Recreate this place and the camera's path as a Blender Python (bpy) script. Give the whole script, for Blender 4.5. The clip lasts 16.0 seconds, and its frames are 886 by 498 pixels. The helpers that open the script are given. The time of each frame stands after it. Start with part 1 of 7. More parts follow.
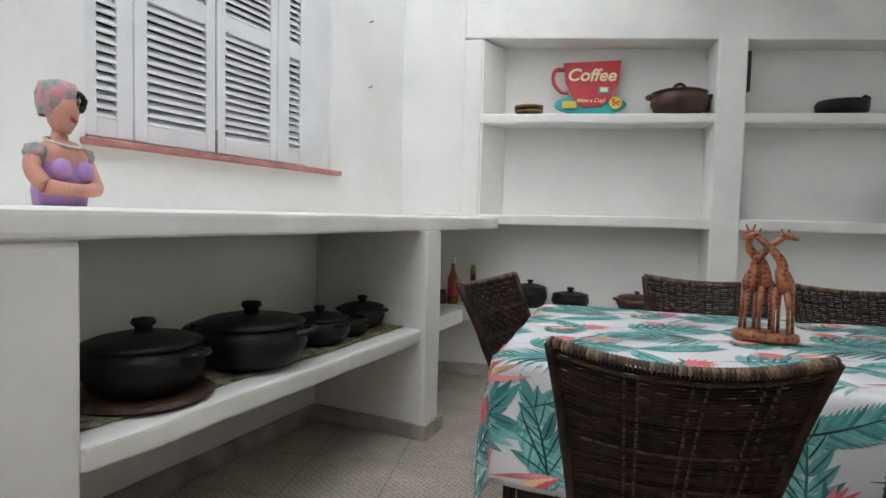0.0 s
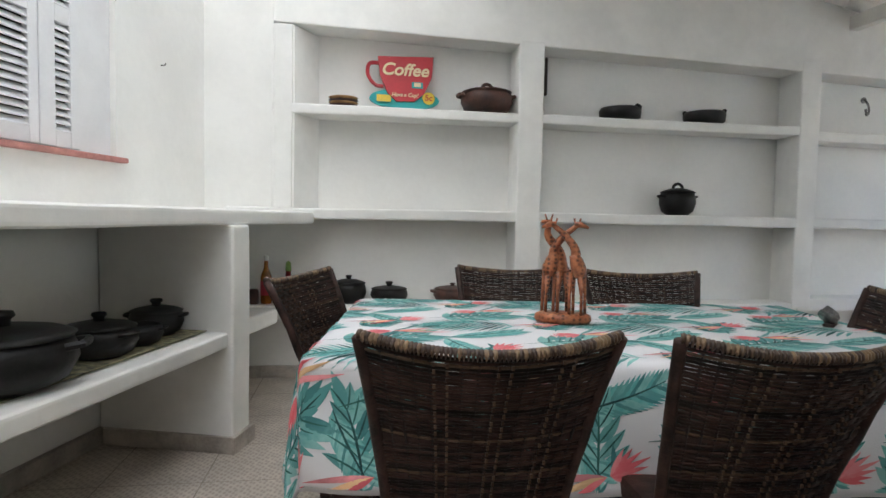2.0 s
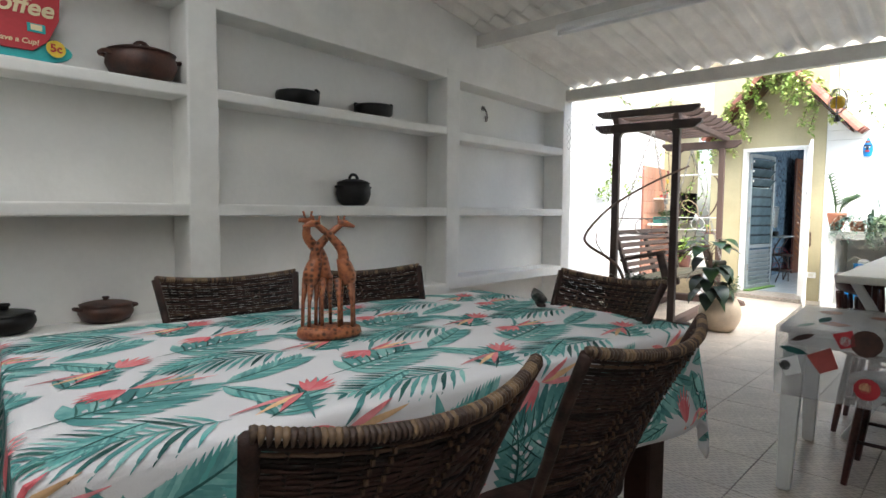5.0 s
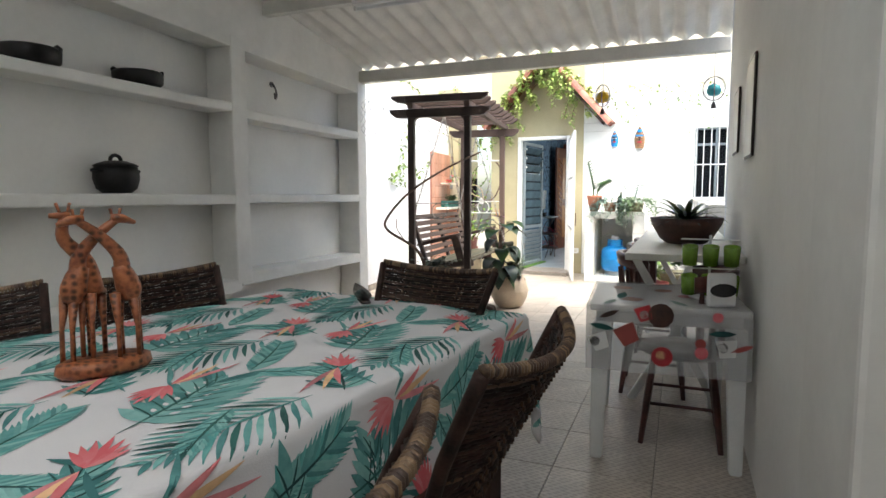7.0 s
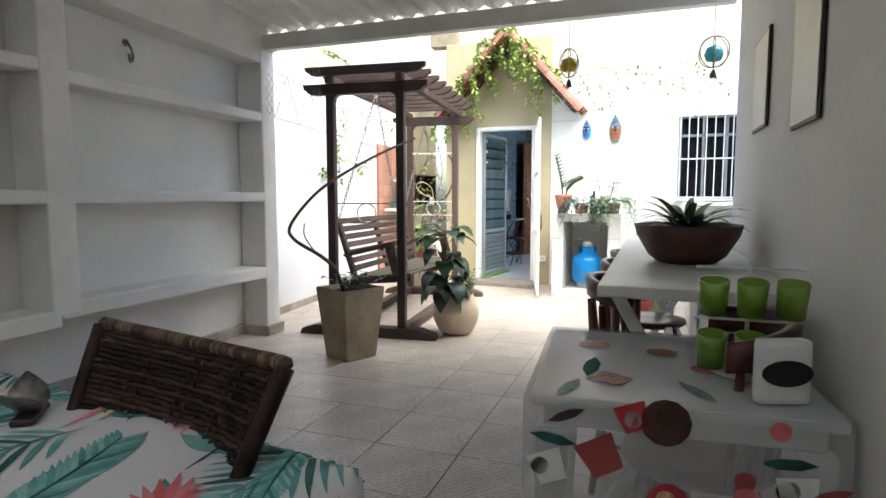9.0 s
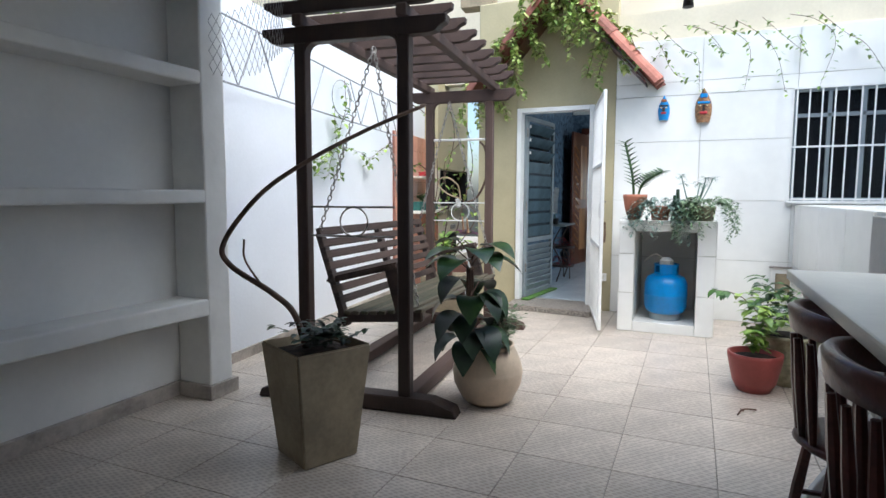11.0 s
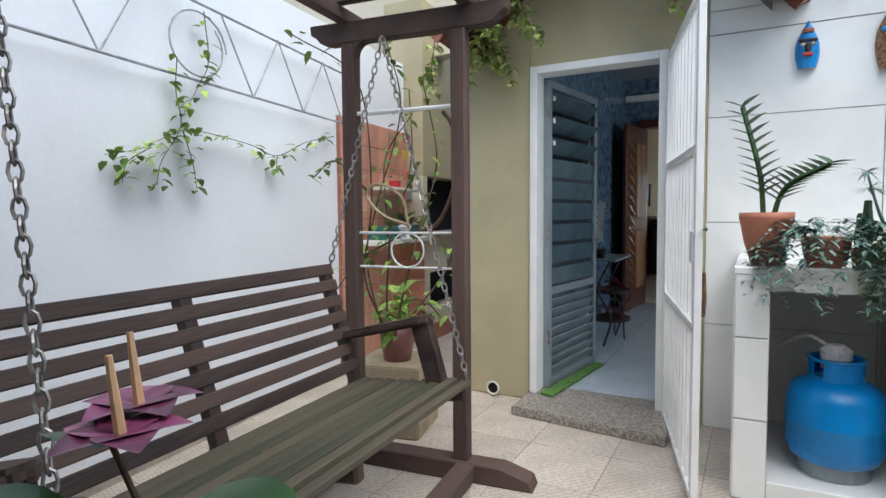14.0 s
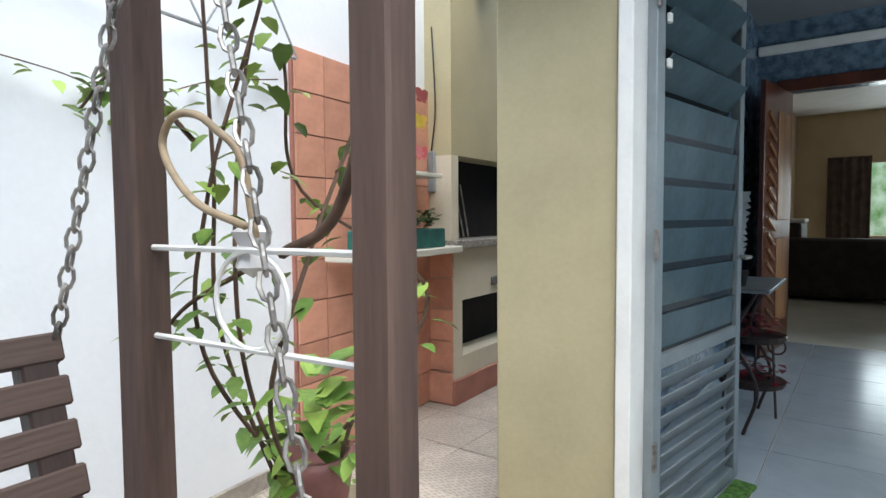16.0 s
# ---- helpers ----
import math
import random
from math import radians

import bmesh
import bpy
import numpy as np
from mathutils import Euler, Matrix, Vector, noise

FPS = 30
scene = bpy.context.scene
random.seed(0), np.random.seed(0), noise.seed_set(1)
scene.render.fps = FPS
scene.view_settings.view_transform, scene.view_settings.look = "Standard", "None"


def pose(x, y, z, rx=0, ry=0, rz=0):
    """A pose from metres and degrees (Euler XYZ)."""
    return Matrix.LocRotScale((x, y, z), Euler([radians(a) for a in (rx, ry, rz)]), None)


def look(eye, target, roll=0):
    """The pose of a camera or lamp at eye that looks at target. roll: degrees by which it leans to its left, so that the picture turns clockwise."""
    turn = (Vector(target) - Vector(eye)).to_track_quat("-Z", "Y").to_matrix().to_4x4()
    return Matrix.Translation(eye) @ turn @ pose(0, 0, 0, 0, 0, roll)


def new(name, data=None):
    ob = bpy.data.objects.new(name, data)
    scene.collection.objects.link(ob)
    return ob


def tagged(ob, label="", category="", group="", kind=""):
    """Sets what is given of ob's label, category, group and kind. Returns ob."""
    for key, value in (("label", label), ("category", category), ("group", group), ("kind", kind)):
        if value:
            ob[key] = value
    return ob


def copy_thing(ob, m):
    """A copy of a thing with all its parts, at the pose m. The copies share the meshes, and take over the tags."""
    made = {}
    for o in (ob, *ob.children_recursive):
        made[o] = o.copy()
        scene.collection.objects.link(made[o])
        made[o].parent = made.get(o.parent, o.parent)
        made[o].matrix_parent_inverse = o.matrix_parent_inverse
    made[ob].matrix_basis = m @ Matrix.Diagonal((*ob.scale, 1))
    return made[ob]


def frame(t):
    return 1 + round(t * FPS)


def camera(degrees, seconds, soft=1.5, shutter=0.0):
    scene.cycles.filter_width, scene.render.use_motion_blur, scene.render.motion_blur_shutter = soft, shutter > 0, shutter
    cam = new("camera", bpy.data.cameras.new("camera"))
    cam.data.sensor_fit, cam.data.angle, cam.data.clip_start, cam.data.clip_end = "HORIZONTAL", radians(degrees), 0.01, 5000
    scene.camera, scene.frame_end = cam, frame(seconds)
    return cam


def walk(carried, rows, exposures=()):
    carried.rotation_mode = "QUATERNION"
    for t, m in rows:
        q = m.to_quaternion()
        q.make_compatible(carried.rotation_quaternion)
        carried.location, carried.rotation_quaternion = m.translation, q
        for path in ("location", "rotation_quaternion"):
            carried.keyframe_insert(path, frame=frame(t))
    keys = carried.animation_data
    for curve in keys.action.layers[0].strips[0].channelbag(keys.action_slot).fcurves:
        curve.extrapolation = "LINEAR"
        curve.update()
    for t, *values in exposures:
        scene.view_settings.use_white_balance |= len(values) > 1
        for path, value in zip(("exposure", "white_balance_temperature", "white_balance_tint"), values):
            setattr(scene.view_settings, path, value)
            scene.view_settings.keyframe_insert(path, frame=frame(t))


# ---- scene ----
cam = camera(75.1, 16.0)
PATH = [
    (0, (0.035, -0.255, 1.2), (-0.275, 1.718, 1.09), 1.4),
    (0.5, (0.043, -0.254, 1.197), (-0.114, 1.736, 1.088), 1.4),
    (1, (0.06, -0.239, 1.193), (0.051, 1.759, 1.086), 1.3),
    (1.5, (0.048, -0.217, 1.175), (0.195, 1.775, 1.074), 1.3),
    (2, (0.074, -0.171, 1.176), (0.37, 1.804, 1.071), 1.1),
    (2.5, (0.083, -0.093, 1.168), (0.552, 1.848, 1.072), 1.0),
    (3, (0.031, -0.007, 1.18), (0.713, 1.872, 1.092), 0.9),
    (3.5, (-0.081, 0.092, 1.186), (0.806, 1.882, 1.098), 0.6),
    (4, (-0.192, 0.173, 1.189), (0.896, 1.848, 1.089), 0.6),
    (6.5, (-0.276, 0.64, 1.237), (1.511, 1.52, 1.059), 0.1),
    (7, (-0.116, 0.658, 1.217), (1.727, 1.413, 1.034), -0.1),
    (7.5, (0.152, 0.648, 1.221), (2.016, 1.347, 1.033), -0.4),
    (8, (0.441, 0.617, 1.215), (2.311, 1.299, 1.026), -0.3),
    (8.2, (0.577, 0.637, 1.198), (2.453, 1.307, 1.016), -0.1),
    (10.3, (2.269, 1.047, 1.194), (4.114, 1.798, 1.016), 0.1),
    (10.5, (2.404, 1.109, 1.198), (4.241, 1.877, 1.019), 0.1),
    (11, (2.823, 1.287, 1.205), (4.65, 2.08, 1.021), 0.2),
    (11.5, (3.225, 1.41, 1.203), (5.047, 2.214, 1.02), 0.2),
    (12, (3.734, 1.515, 1.191), (5.56, 2.315, 1.024), 0.1),
    (12.5, (4.128, 1.549, 1.253), (5.947, 2.359, 1.074), 0.0),
    (13, (4.561, 1.592, 1.301), (6.359, 2.447, 1.111), -0.1),
    (13.5, (5.021, 1.681, 1.291), (6.789, 2.602, 1.125), 0.2),
    (14, (5.458, 1.829, 1.233), (7.217, 2.772, 1.108), -0.5),
    (14.5, (5.838, 1.949, 1.226), (7.566, 2.95, 1.114), -0.5),
    (15, (6.27, 2.157, 1.2), (7.948, 3.239, 1.091), -0.3),
    (15.5, (6.742, 2.344, 1.165), (8.395, 3.466, 1.068), -0.3),
    (16, (7.218, 2.458, 1.191), (8.826, 3.642, 1.083), -0.4),
]
EXPOSURES = [(0, 2.38, 6350, 6), (2, 2.54, 6450, 6), (3.5, 2.42, 6450, 6), (6.5, 1.85, 6700, 5), (8, 1.87, 6750, 6), (10.3, 1.15, 6100, 6), (12, 0.65, 5900, 5), (14, 0.45, 6000, 6), (15.3, 0.62, 6150, 5), (16, 0.92, 6050, 4)]
walk(cam, [(t, look(eye, target, roll)) for t, eye, target, roll in PATH], EXPOSURES)

# ---- daylight ----
world = bpy.data.worlds.new("sky")
scene.world = world
world.use_nodes = True
wn = world.node_tree
sky = wn.nodes.new("ShaderNodeTexSky")
sky.sky_type, sky.sun_disc = "NISHITA", False
sky.sun_elevation, sky.sun_rotation = radians(62), radians(212)
sky.air_density, sky.dust_density, sky.ozone_density = 1.0, 3.0, 1.0
wn.links.new(sky.outputs[0], wn.nodes["Background"].inputs[0])
wn.nodes["Background"].inputs[1].default_value = 0.15
sun_data = bpy.data.lights.new("sun", "SUN")
sun_data.energy, sun_data.angle, sun_data.color = 3.2, radians(80), (1.0, 0.97, 0.93)
sun_lamp = new("sun", sun_data)
# Lamps: sky stand-in at the living room window; kitchen fill at an added opening.
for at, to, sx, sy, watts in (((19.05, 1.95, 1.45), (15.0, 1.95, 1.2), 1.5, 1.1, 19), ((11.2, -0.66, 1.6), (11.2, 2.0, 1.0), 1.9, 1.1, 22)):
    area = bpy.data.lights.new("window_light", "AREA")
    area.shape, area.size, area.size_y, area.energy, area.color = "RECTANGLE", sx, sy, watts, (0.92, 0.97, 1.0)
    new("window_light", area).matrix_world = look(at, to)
sun_lamp.matrix_world = look((3.42, -3.41, 12), (6.8, 2.0, 0))


# ---- materials ----
def mat(name, colour, rough=0.6, var=0.12, scale=6.0, bump=0.15, fine=60.0, metal=0.0, second=None, stretch=None, island=0.0, obj=0.0, coat=0.0):
    """A surface with variation at a broad and a fine scale; island / obj vary it piece by piece."""
    m = bpy.data.materials.new(name)
    m.use_nodes = True
    nt = m.node_tree
    b = nt.nodes["Principled BSDF"]
    b.inputs["Roughness"].default_value, b.inputs["Metallic"].default_value = rough, metal
    if coat:
        b.inputs["Coat Weight"].default_value = coat
    tc = nt.nodes.new("ShaderNodeTexCoord")
    mp = nt.nodes.new("ShaderNodeMapping")
    nt.links.new(tc.outputs["Object"], mp.inputs["Vector"])
    if stretch:
        mp.inputs["Scale"].default_value = stretch
    n1, n2 = nt.nodes.new("ShaderNodeTexNoise"), nt.nodes.new("ShaderNodeTexNoise")
    for n, sc, de in ((n1, scale, 5.0), (n2, fine, 3.0)):
        n.inputs["Scale"].default_value, n.inputs["Detail"].default_value = sc, de
        nt.links.new(mp.outputs[0], n.inputs["Vector"])
    ramp = nt.nodes.new("ShaderNodeValToRGB")
    c0 = second or tuple(c * (1 - var * 2) for c in colour)
    c1 = colour if second else tuple(min(1, c * (1 + var * 0.6)) for c in colour)
    ramp.color_ramp.elements[0].color, ramp.color_ramp.elements[1].color = (*c0, 1), (*c1, 1)
    ramp.color_ramp.elements[0].position, ramp.color_ramp.elements[1].position = 0.32, 0.66
    mix = nt.nodes.new("ShaderNodeMath")
    mix.operation = "MULTIPLY_ADD"
    nt.links.new(n2.outputs["Fac"], mix.inputs[0])
    mix.inputs[1].default_value = 0.3
    sub = nt.nodes.new("ShaderNodeMath")
    sub.operation = "SUBTRACT"
    nt.links.new(n1.outputs["Fac"], sub.inputs[0])
    sub.inputs[1].default_value = 0.15
    nt.links.new(sub.outputs[0], mix.inputs[2])
    fac = mix
    if island or obj:
        src = nt.nodes.new("ShaderNodeNewGeometry" if island else "ShaderNodeObjectInfo")
        add = nt.nodes.new("ShaderNodeMath")
        add.operation = "MULTIPLY_ADD"
        nt.links.new(src.outputs["Random Per Island" if island else "Random"], add.inputs[0])
        add.inputs[1].default_value = island or obj
        nt.links.new(mix.outputs[0], add.inputs[2])
        off = nt.nodes.new("ShaderNodeMath")
        off.operation = "SUBTRACT"
        nt.links.new(add.outputs[0], off.inputs[0])
        off.inputs[1].default_value = (island or obj) / 2
        fac = off
    nt.links.new(fac.outputs[0], ramp.inputs[0])
    nt.links.new(ramp.outputs[0], b.inputs["Base Color"])
    if bump:
        bp = nt.nodes.new("ShaderNodeBump")
        bp.inputs["Strength"].default_value, bp.inputs["Distance"].default_value = bump, 0.01
        nt.links.new(mix.outputs[0], bp.inputs["Height"])
        nt.links.new(bp.outputs[0], b.inputs["Normal"])
    return m


M_plaster = mat("white_plaster", (0.86, 0.85, 0.81), 0.75, 0.03, 2.2, 0.35, 26)
M_rough = mat("rough_white_plaster", (0.86, 0.85, 0.81), 0.8, 0.04, 3.0, 0.5, 18)
M_yard = mat("yard_white_paint", (0.80, 0.83, 0.88), 0.7, 0.03, 1.2, 0.3, 40)
M_beige = mat("beige_wall_paint", (0.66, 0.60, 0.47), 0.75, 0.06, 1.5, 0.25, 45)
M_olive = mat("ochre_wall_paint", (0.45, 0.395, 0.245), 0.7, 0.06, 2.0, 0.3, 50)
M_tile_floor = mat("stone_floor_tile", (0.59, 0.52, 0.45), 0.35, 0.10, 5.0, 0.25, 30, obj=0.25)


def dotted(m, size, depth, dims="2D"):
    """Adds a fine regular pattern of small darker dimples to a glazed surface."""
    nt = m.node_tree
    b = nt.nodes["Principled BSDF"]
    colour = b.inputs["Base Color"].links[0].from_socket
    tc, vo, rp = nt.nodes.new("ShaderNodeTexCoord"), nt.nodes.new("ShaderNodeTexVoronoi"), nt.nodes.new("ShaderNodeValToRGB")
    mp = nt.nodes.new("ShaderNodeMapping")
    mp.inputs["Rotation"].default_value = (0, 0, 0.5)
    mp.inputs["Scale"].default_value = (1, 0.6, 1)
    nt.links.new(tc.outputs["Object"], mp.inputs["Vector"])
    nt.links.new(mp.outputs[0], vo.inputs["Vector"])
    vo.voronoi_dimensions = dims
    vo.inputs["Scale"].default_value, vo.inputs["Randomness"].default_value = 1 / size, 0.35
    rp.color_ramp.elements[0].color, rp.color_ramp.elements[1].color = (depth, depth * 0.97, depth * 0.94, 1), (1, 1, 1, 1)
    rp.color_ramp.elements[0].position, rp.color_ramp.elements[1].position = 0.18, 0.5
    nt.links.new(vo.outputs["Distance"], rp.inputs[0])
    mx = nt.nodes.new("ShaderNodeMix")
    mx.data_type, mx.blend_type = "RGBA", "MULTIPLY"
    mx.inputs["Factor"].default_value = 1.0
    nt.links.new(colour, mx.inputs["A"])
    nt.links.new(rp.outputs[0], mx.inputs["B"])
    nt.links.new(mx.outputs["Result"], b.inputs["Base Color"])


dotted(M_tile_floor, 0.019, 0.70)
# Dull colour for unseen entry walls, chosen to cut the light they bounce.
M_dullwall = mat("dull_unseen_wall_paint", (0.33, 0.29, 0.24), 0.8, 0.05, 2.0, 0.25, 40)
M_grout = mat("floor_grout", (0.36, 0.32, 0.27), 0.9, 0.15, 8, 0.2)
M_base = mat("baseboard_stone", (0.46, 0.41, 0.36), 0.5, 0.2, 6, 0.2)
M_roof = mat("painted_fibre_cement", (0.84, 0.82, 0.78), 0.8, 0.06, 4, 0.2, 50)
M_beam = mat("painted_beam", (0.76, 0.74, 0.69), 0.6, 0.06, 5, 0.2, 60)
M_dark = mat("dark_brown_wood", (0.05, 0.028, 0.022), 0.5, 0.3, 4, 0.4, 90, stretch=(1, 1, 0.15), second=(0.018, 0.010, 0.009))
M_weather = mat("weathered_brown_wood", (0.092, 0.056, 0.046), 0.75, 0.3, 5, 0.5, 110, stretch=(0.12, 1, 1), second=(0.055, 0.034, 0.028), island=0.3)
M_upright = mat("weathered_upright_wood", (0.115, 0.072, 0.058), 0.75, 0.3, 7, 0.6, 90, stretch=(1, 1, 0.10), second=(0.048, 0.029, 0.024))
M_slat = mat("weathered_slat_wood", (0.074, 0.047, 0.038), 0.7, 0.3, 9, 0.6, 90, stretch=(0.1, 1, 1), second=(0.018, 0.011, 0.009), obj=0.3)
M_mossy = mat("mossy_slat_wood", (0.080, 0.066, 0.044), 0.75, 0.3, 5, 0.5, 120, stretch=(0.15, 1, 1), second=(0.032, 0.036, 0.018), obj=0.4)
M_wtile = mat("white_glazed_tile", (0.86, 0.86, 0.83), 0.2, 0.03, 2.5, 0.08, 12, obj=0.2)
M_wgrout = mat("pale_grout", (0.70, 0.69, 0.64), 0.9, 0.1, 8, 0.1)
M_white = mat("white_enamel", (0.82, 0.82, 0.80), 0.35, 0.04, 6, 0.1, 60)
M_cream = mat("cream_table_top", (0.70, 0.68, 0.60), 0.4, 0.05, 4, 0.1, 60)
M_greysheet = mat("grey_painted_sheet", (0.36, 0.36, 0.35), 0.5, 0.08, 3, 0.15, 40)
M_granite = mat("grey_granite", (0.42, 0.38, 0.33), 0.4, 0.5, 60, 0.1, 240, second=(0.12, 0.10, 0.09))
M_wicker = mat("brown_wicker", (0.052, 0.026, 0.020), 0.5, 0.3, 18, 0.3, 160, second=(0.009, 0.005, 0.004), island=0.5)
M_wicker_pale = mat("pale_brown_wicker", (0.115, 0.070, 0.046), 0.5, 0.3, 25, 0.3, 160, second=(0.045, 0.024, 0.017), island=0.5)
for m in (M_wicker, M_wicker_pale):
    m.node_tree.nodes["Principled BSDF"].inputs["Specular IOR Level"].default_value = 0.22
M_wicker_dark = mat("dark_wicker_core", (0.016, 0.009, 0.008), 0.7, 0.2, 30, 0.3)
M_rattan = mat("pale_rattan_wrap", (0.19, 0.12, 0.065), 0.5, 0.3, 30, 0.3, 150, second=(0.045, 0.024, 0.016), island=0.8)
M_cloth = mat("white_cotton_cloth", (0.72, 0.71, 0.72), 0.85, 0.02, 5, 0.25, 300)
M_teal = mat("teal_print", (0.25, 0.50, 0.47), 0.85, 0.3, 9, 0.05, 60, second=(0.09, 0.29, 0.28), island=0.35)
M_teal2 = mat("pale_teal_print", (0.30, 0.58, 0.54), 0.85, 0.2, 12, 0.05, 60, second=(0.10, 0.36, 0.34), island=0.3)
M_teal3 = mat("shaded_teal_print", (0.13, 0.35, 0.33), 0.85, 0.3, 9, 0.05, 60, second=(0.05, 0.19, 0.19), island=0.4)
M_dkgreen = mat("dark_green_print", (0.03, 0.14, 0.12), 0.85, 0.3, 9, 0.05, 60, second=(0.008, 0.05, 0.05), island=0.3)
M_red = mat("coral_red_print", (0.68, 0.13, 0.15), 0.85, 0.2, 10, 0.05, 60, second=(0.74, 0.26, 0.27), island=0.4)
M_peach = mat("peach_print", (0.85, 0.55, 0.30), 0.85, 0.15, 10, 0.05, 60, island=0.4)
M_pinkprint = mat("pink_print", (0.80, 0.30, 0.32), 0.85, 0.2, 10, 0.05, 60, island=0.4)
M_black = mat("black_iron_pot", (0.012, 0.011, 0.011), 0.45, 0.3, 14, 0.25, 80)
M_black.node_tree.nodes["Principled BSDF"].inputs["Specular IOR Level"].default_value = 0.3
M_brownpot = mat("brown_clay_pot", (0.10, 0.042, 0.028), 0.5, 0.3, 9, 0.2, 60, second=(0.03, 0.014, 0.010))
M_gilt = mat("glossy_golden_wood", (0.42, 0.24, 0.10), 0.2, 0.2, 12, 0.05, 60)
M_clay = mat("terracotta", (0.46, 0.17, 0.10), 0.65, 0.15, 6, 0.2, 50)
M_steel = mat("galvanised_steel", (0.36, 0.34, 0.32), 0.45, 0.3, 20, 0.2, 90, metal=0.8)
M_lattice = mat("dull_galvanised_rod", (0.34, 0.35, 0.37), 0.6, 0.2, 20, 0.1, 90)
M_soil = mat("dark_soil", (0.05, 0.032, 0.022), 0.95, 0.4, 25, 0.8, 90)

# ---- building helpers ----
def part(name, bm, material, parent=None, label="", smooth=False):
    me = bpy.data.meshes.new(name)
    bm.to_mesh(me)
    bm.free()
    for m in material if isinstance(material, (list, tuple)) else [material]:
        me.materials.append(m)
    if smooth:
        for p in me.polygons:
            p.use_smooth = True
    ob = new(name, me)
    if parent:
        ob.parent = parent
    if label:
        ob["label"] = label
    return ob


def thing(name, at, turn, label, category, group="", kind=""):
    ob = new(name)
    ob.empty_display_size = 0.1
    ob.matrix_world = pose(*at, 0, 0, turn) if not isinstance(turn, Matrix) else turn
    return tagged(ob, label, category, group, kind)


def share(name, mesh, m, parent=None):
    ob = new(name, mesh)
    ob.parent = parent
    ob.matrix_basis = m
    return ob


def add_box(bm, x0, y0, z0, x1, y1, z1, bev=0.0, seg=1, m=None):
    r = bmesh.ops.create_cube(bm, size=1.0)
    for v in r["verts"]:
        v.co = Vector(((x0 + x1) / 2 + v.co.x * (x1 - x0), (y0 + y1) / 2 + v.co.y * (y1 - y0), (z0 + z1) / 2 + v.co.z * (z1 - z0)))
    vs = r["verts"]
    if bev:
        es = list({e for v in vs for e in v.link_edges})
        r2 = bmesh.ops.bevel(bm, geom=es, offset=bev, segments=seg, affect="EDGES", profile=0.6)
        vs = list({v for f in r2["faces"] for v in f.verts} | {v for v in vs if v.is_valid})
    if m is not None:
        bmesh.ops.transform(bm, matrix=m, verts=vs)
    return vs


def box(x0, y0, z0, x1, y1, z1, bev=0.006, seg=1, m=None):
    bm = bmesh.new()
    add_box(bm, x0, y0, z0, x1, y1, z1, bev, seg, m)
    return bm


def wobble(bm, amount=0.004, size=0.35, step=0.22, axis=0):
    """Cut a block along its length and push its surface about, as hand-laid plaster is."""
    lo = min(v.co[axis] for v in bm.verts)
    hi = max(v.co[axis] for v in bm.verts)
    n = int((hi - lo) / step)
    for k in range(1, n):
        co, no = Vector((0, 0, 0)), Vector((0, 0, 0))
        co[axis], no[axis] = lo + (hi - lo) * k / n, 1
        bmesh.ops.bisect_plane(bm, geom=bm.verts[:] + bm.edges[:] + bm.faces[:], plane_co=co, plane_no=no)
    for v in bm.verts:
        v.co += noise.noise_vector(v.co / size + Vector((3.1, 1.7, 9.2))) * amount
    return bm


def add_lathe(bm, profile, seg=24, at=(0, 0, 0), squash=1.0, m=None):
    rings = []
    for r, z in profile:
        if r < 1e-5:
            rings.append([bm.verts.new((at[0], at[1], at[2] + z))])
        else:
            rings.append([bm.verts.new((at[0] + r * math.cos(2 * math.pi * k / seg), at[1] + r * squash * math.sin(2 * math.pi * k / seg), at[2] + z)) for k in range(seg)])
    for a, b in zip(rings, rings[1:]):
        for k in range(seg):
            q = [a[k % len(a)], a[(k + 1) % len(a)], b[(k + 1) % len(b)], b[k % len(b)]]
            q = list(dict.fromkeys(q))
            if len(q) > 2:
                bm.faces.new(q)
    vs = [v for r in rings for v in r]
    if m is not None:
        bmesh.ops.transform(bm, matrix=m, verts=vs)
    return vs


def lathe(profile, seg=24, at=(0, 0, 0), squash=1.0):
    bm = bmesh.new()
    add_lathe(bm, profile, seg, at, squash)
    bmesh.ops.recalc_face_normals(bm, faces=bm.faces[:])
    return bm


def add_tube(bm, pts, r, seg=8, closed=False):
    pts = [Vector(p) for p in pts]
    n = len(pts)
    rad = r if isinstance(r, (list, tuple)) else [r] * n
    rings, ref = [], None
    for i, p in enumerate(pts):
        a = pts[(i - 1) % n] if closed or i else p
        b = pts[(i + 1) % n] if closed or i < n - 1 else p
        t = (b - a).normalized()
        if ref is None:
            ref = t.orthogonal().normalized()
        ref = (ref - t * ref.dot(t)).normalized()
        u = t.cross(ref)
        rings.append([bm.verts.new(p + (ref * math.cos(2 * math.pi * k / seg) + u * math.sin(2 * math.pi * k / seg)) * rad[i]) for k in range(seg)])
    for i in range(n if closed else n - 1):
        a, b = rings[i], rings[(i + 1) % n]
        for k in range(seg):
            bm.faces.new((a[k], a[(k + 1) % seg], b[(k + 1) % seg], b[k]))
    if not closed:
        bm.faces.new(rings[0][::-1])
        bm.faces.new(rings[-1])
    return bm


def tube(pts, r, seg=8, closed=False):
    return add_tube(bmesh.new(), pts, r, seg, closed)


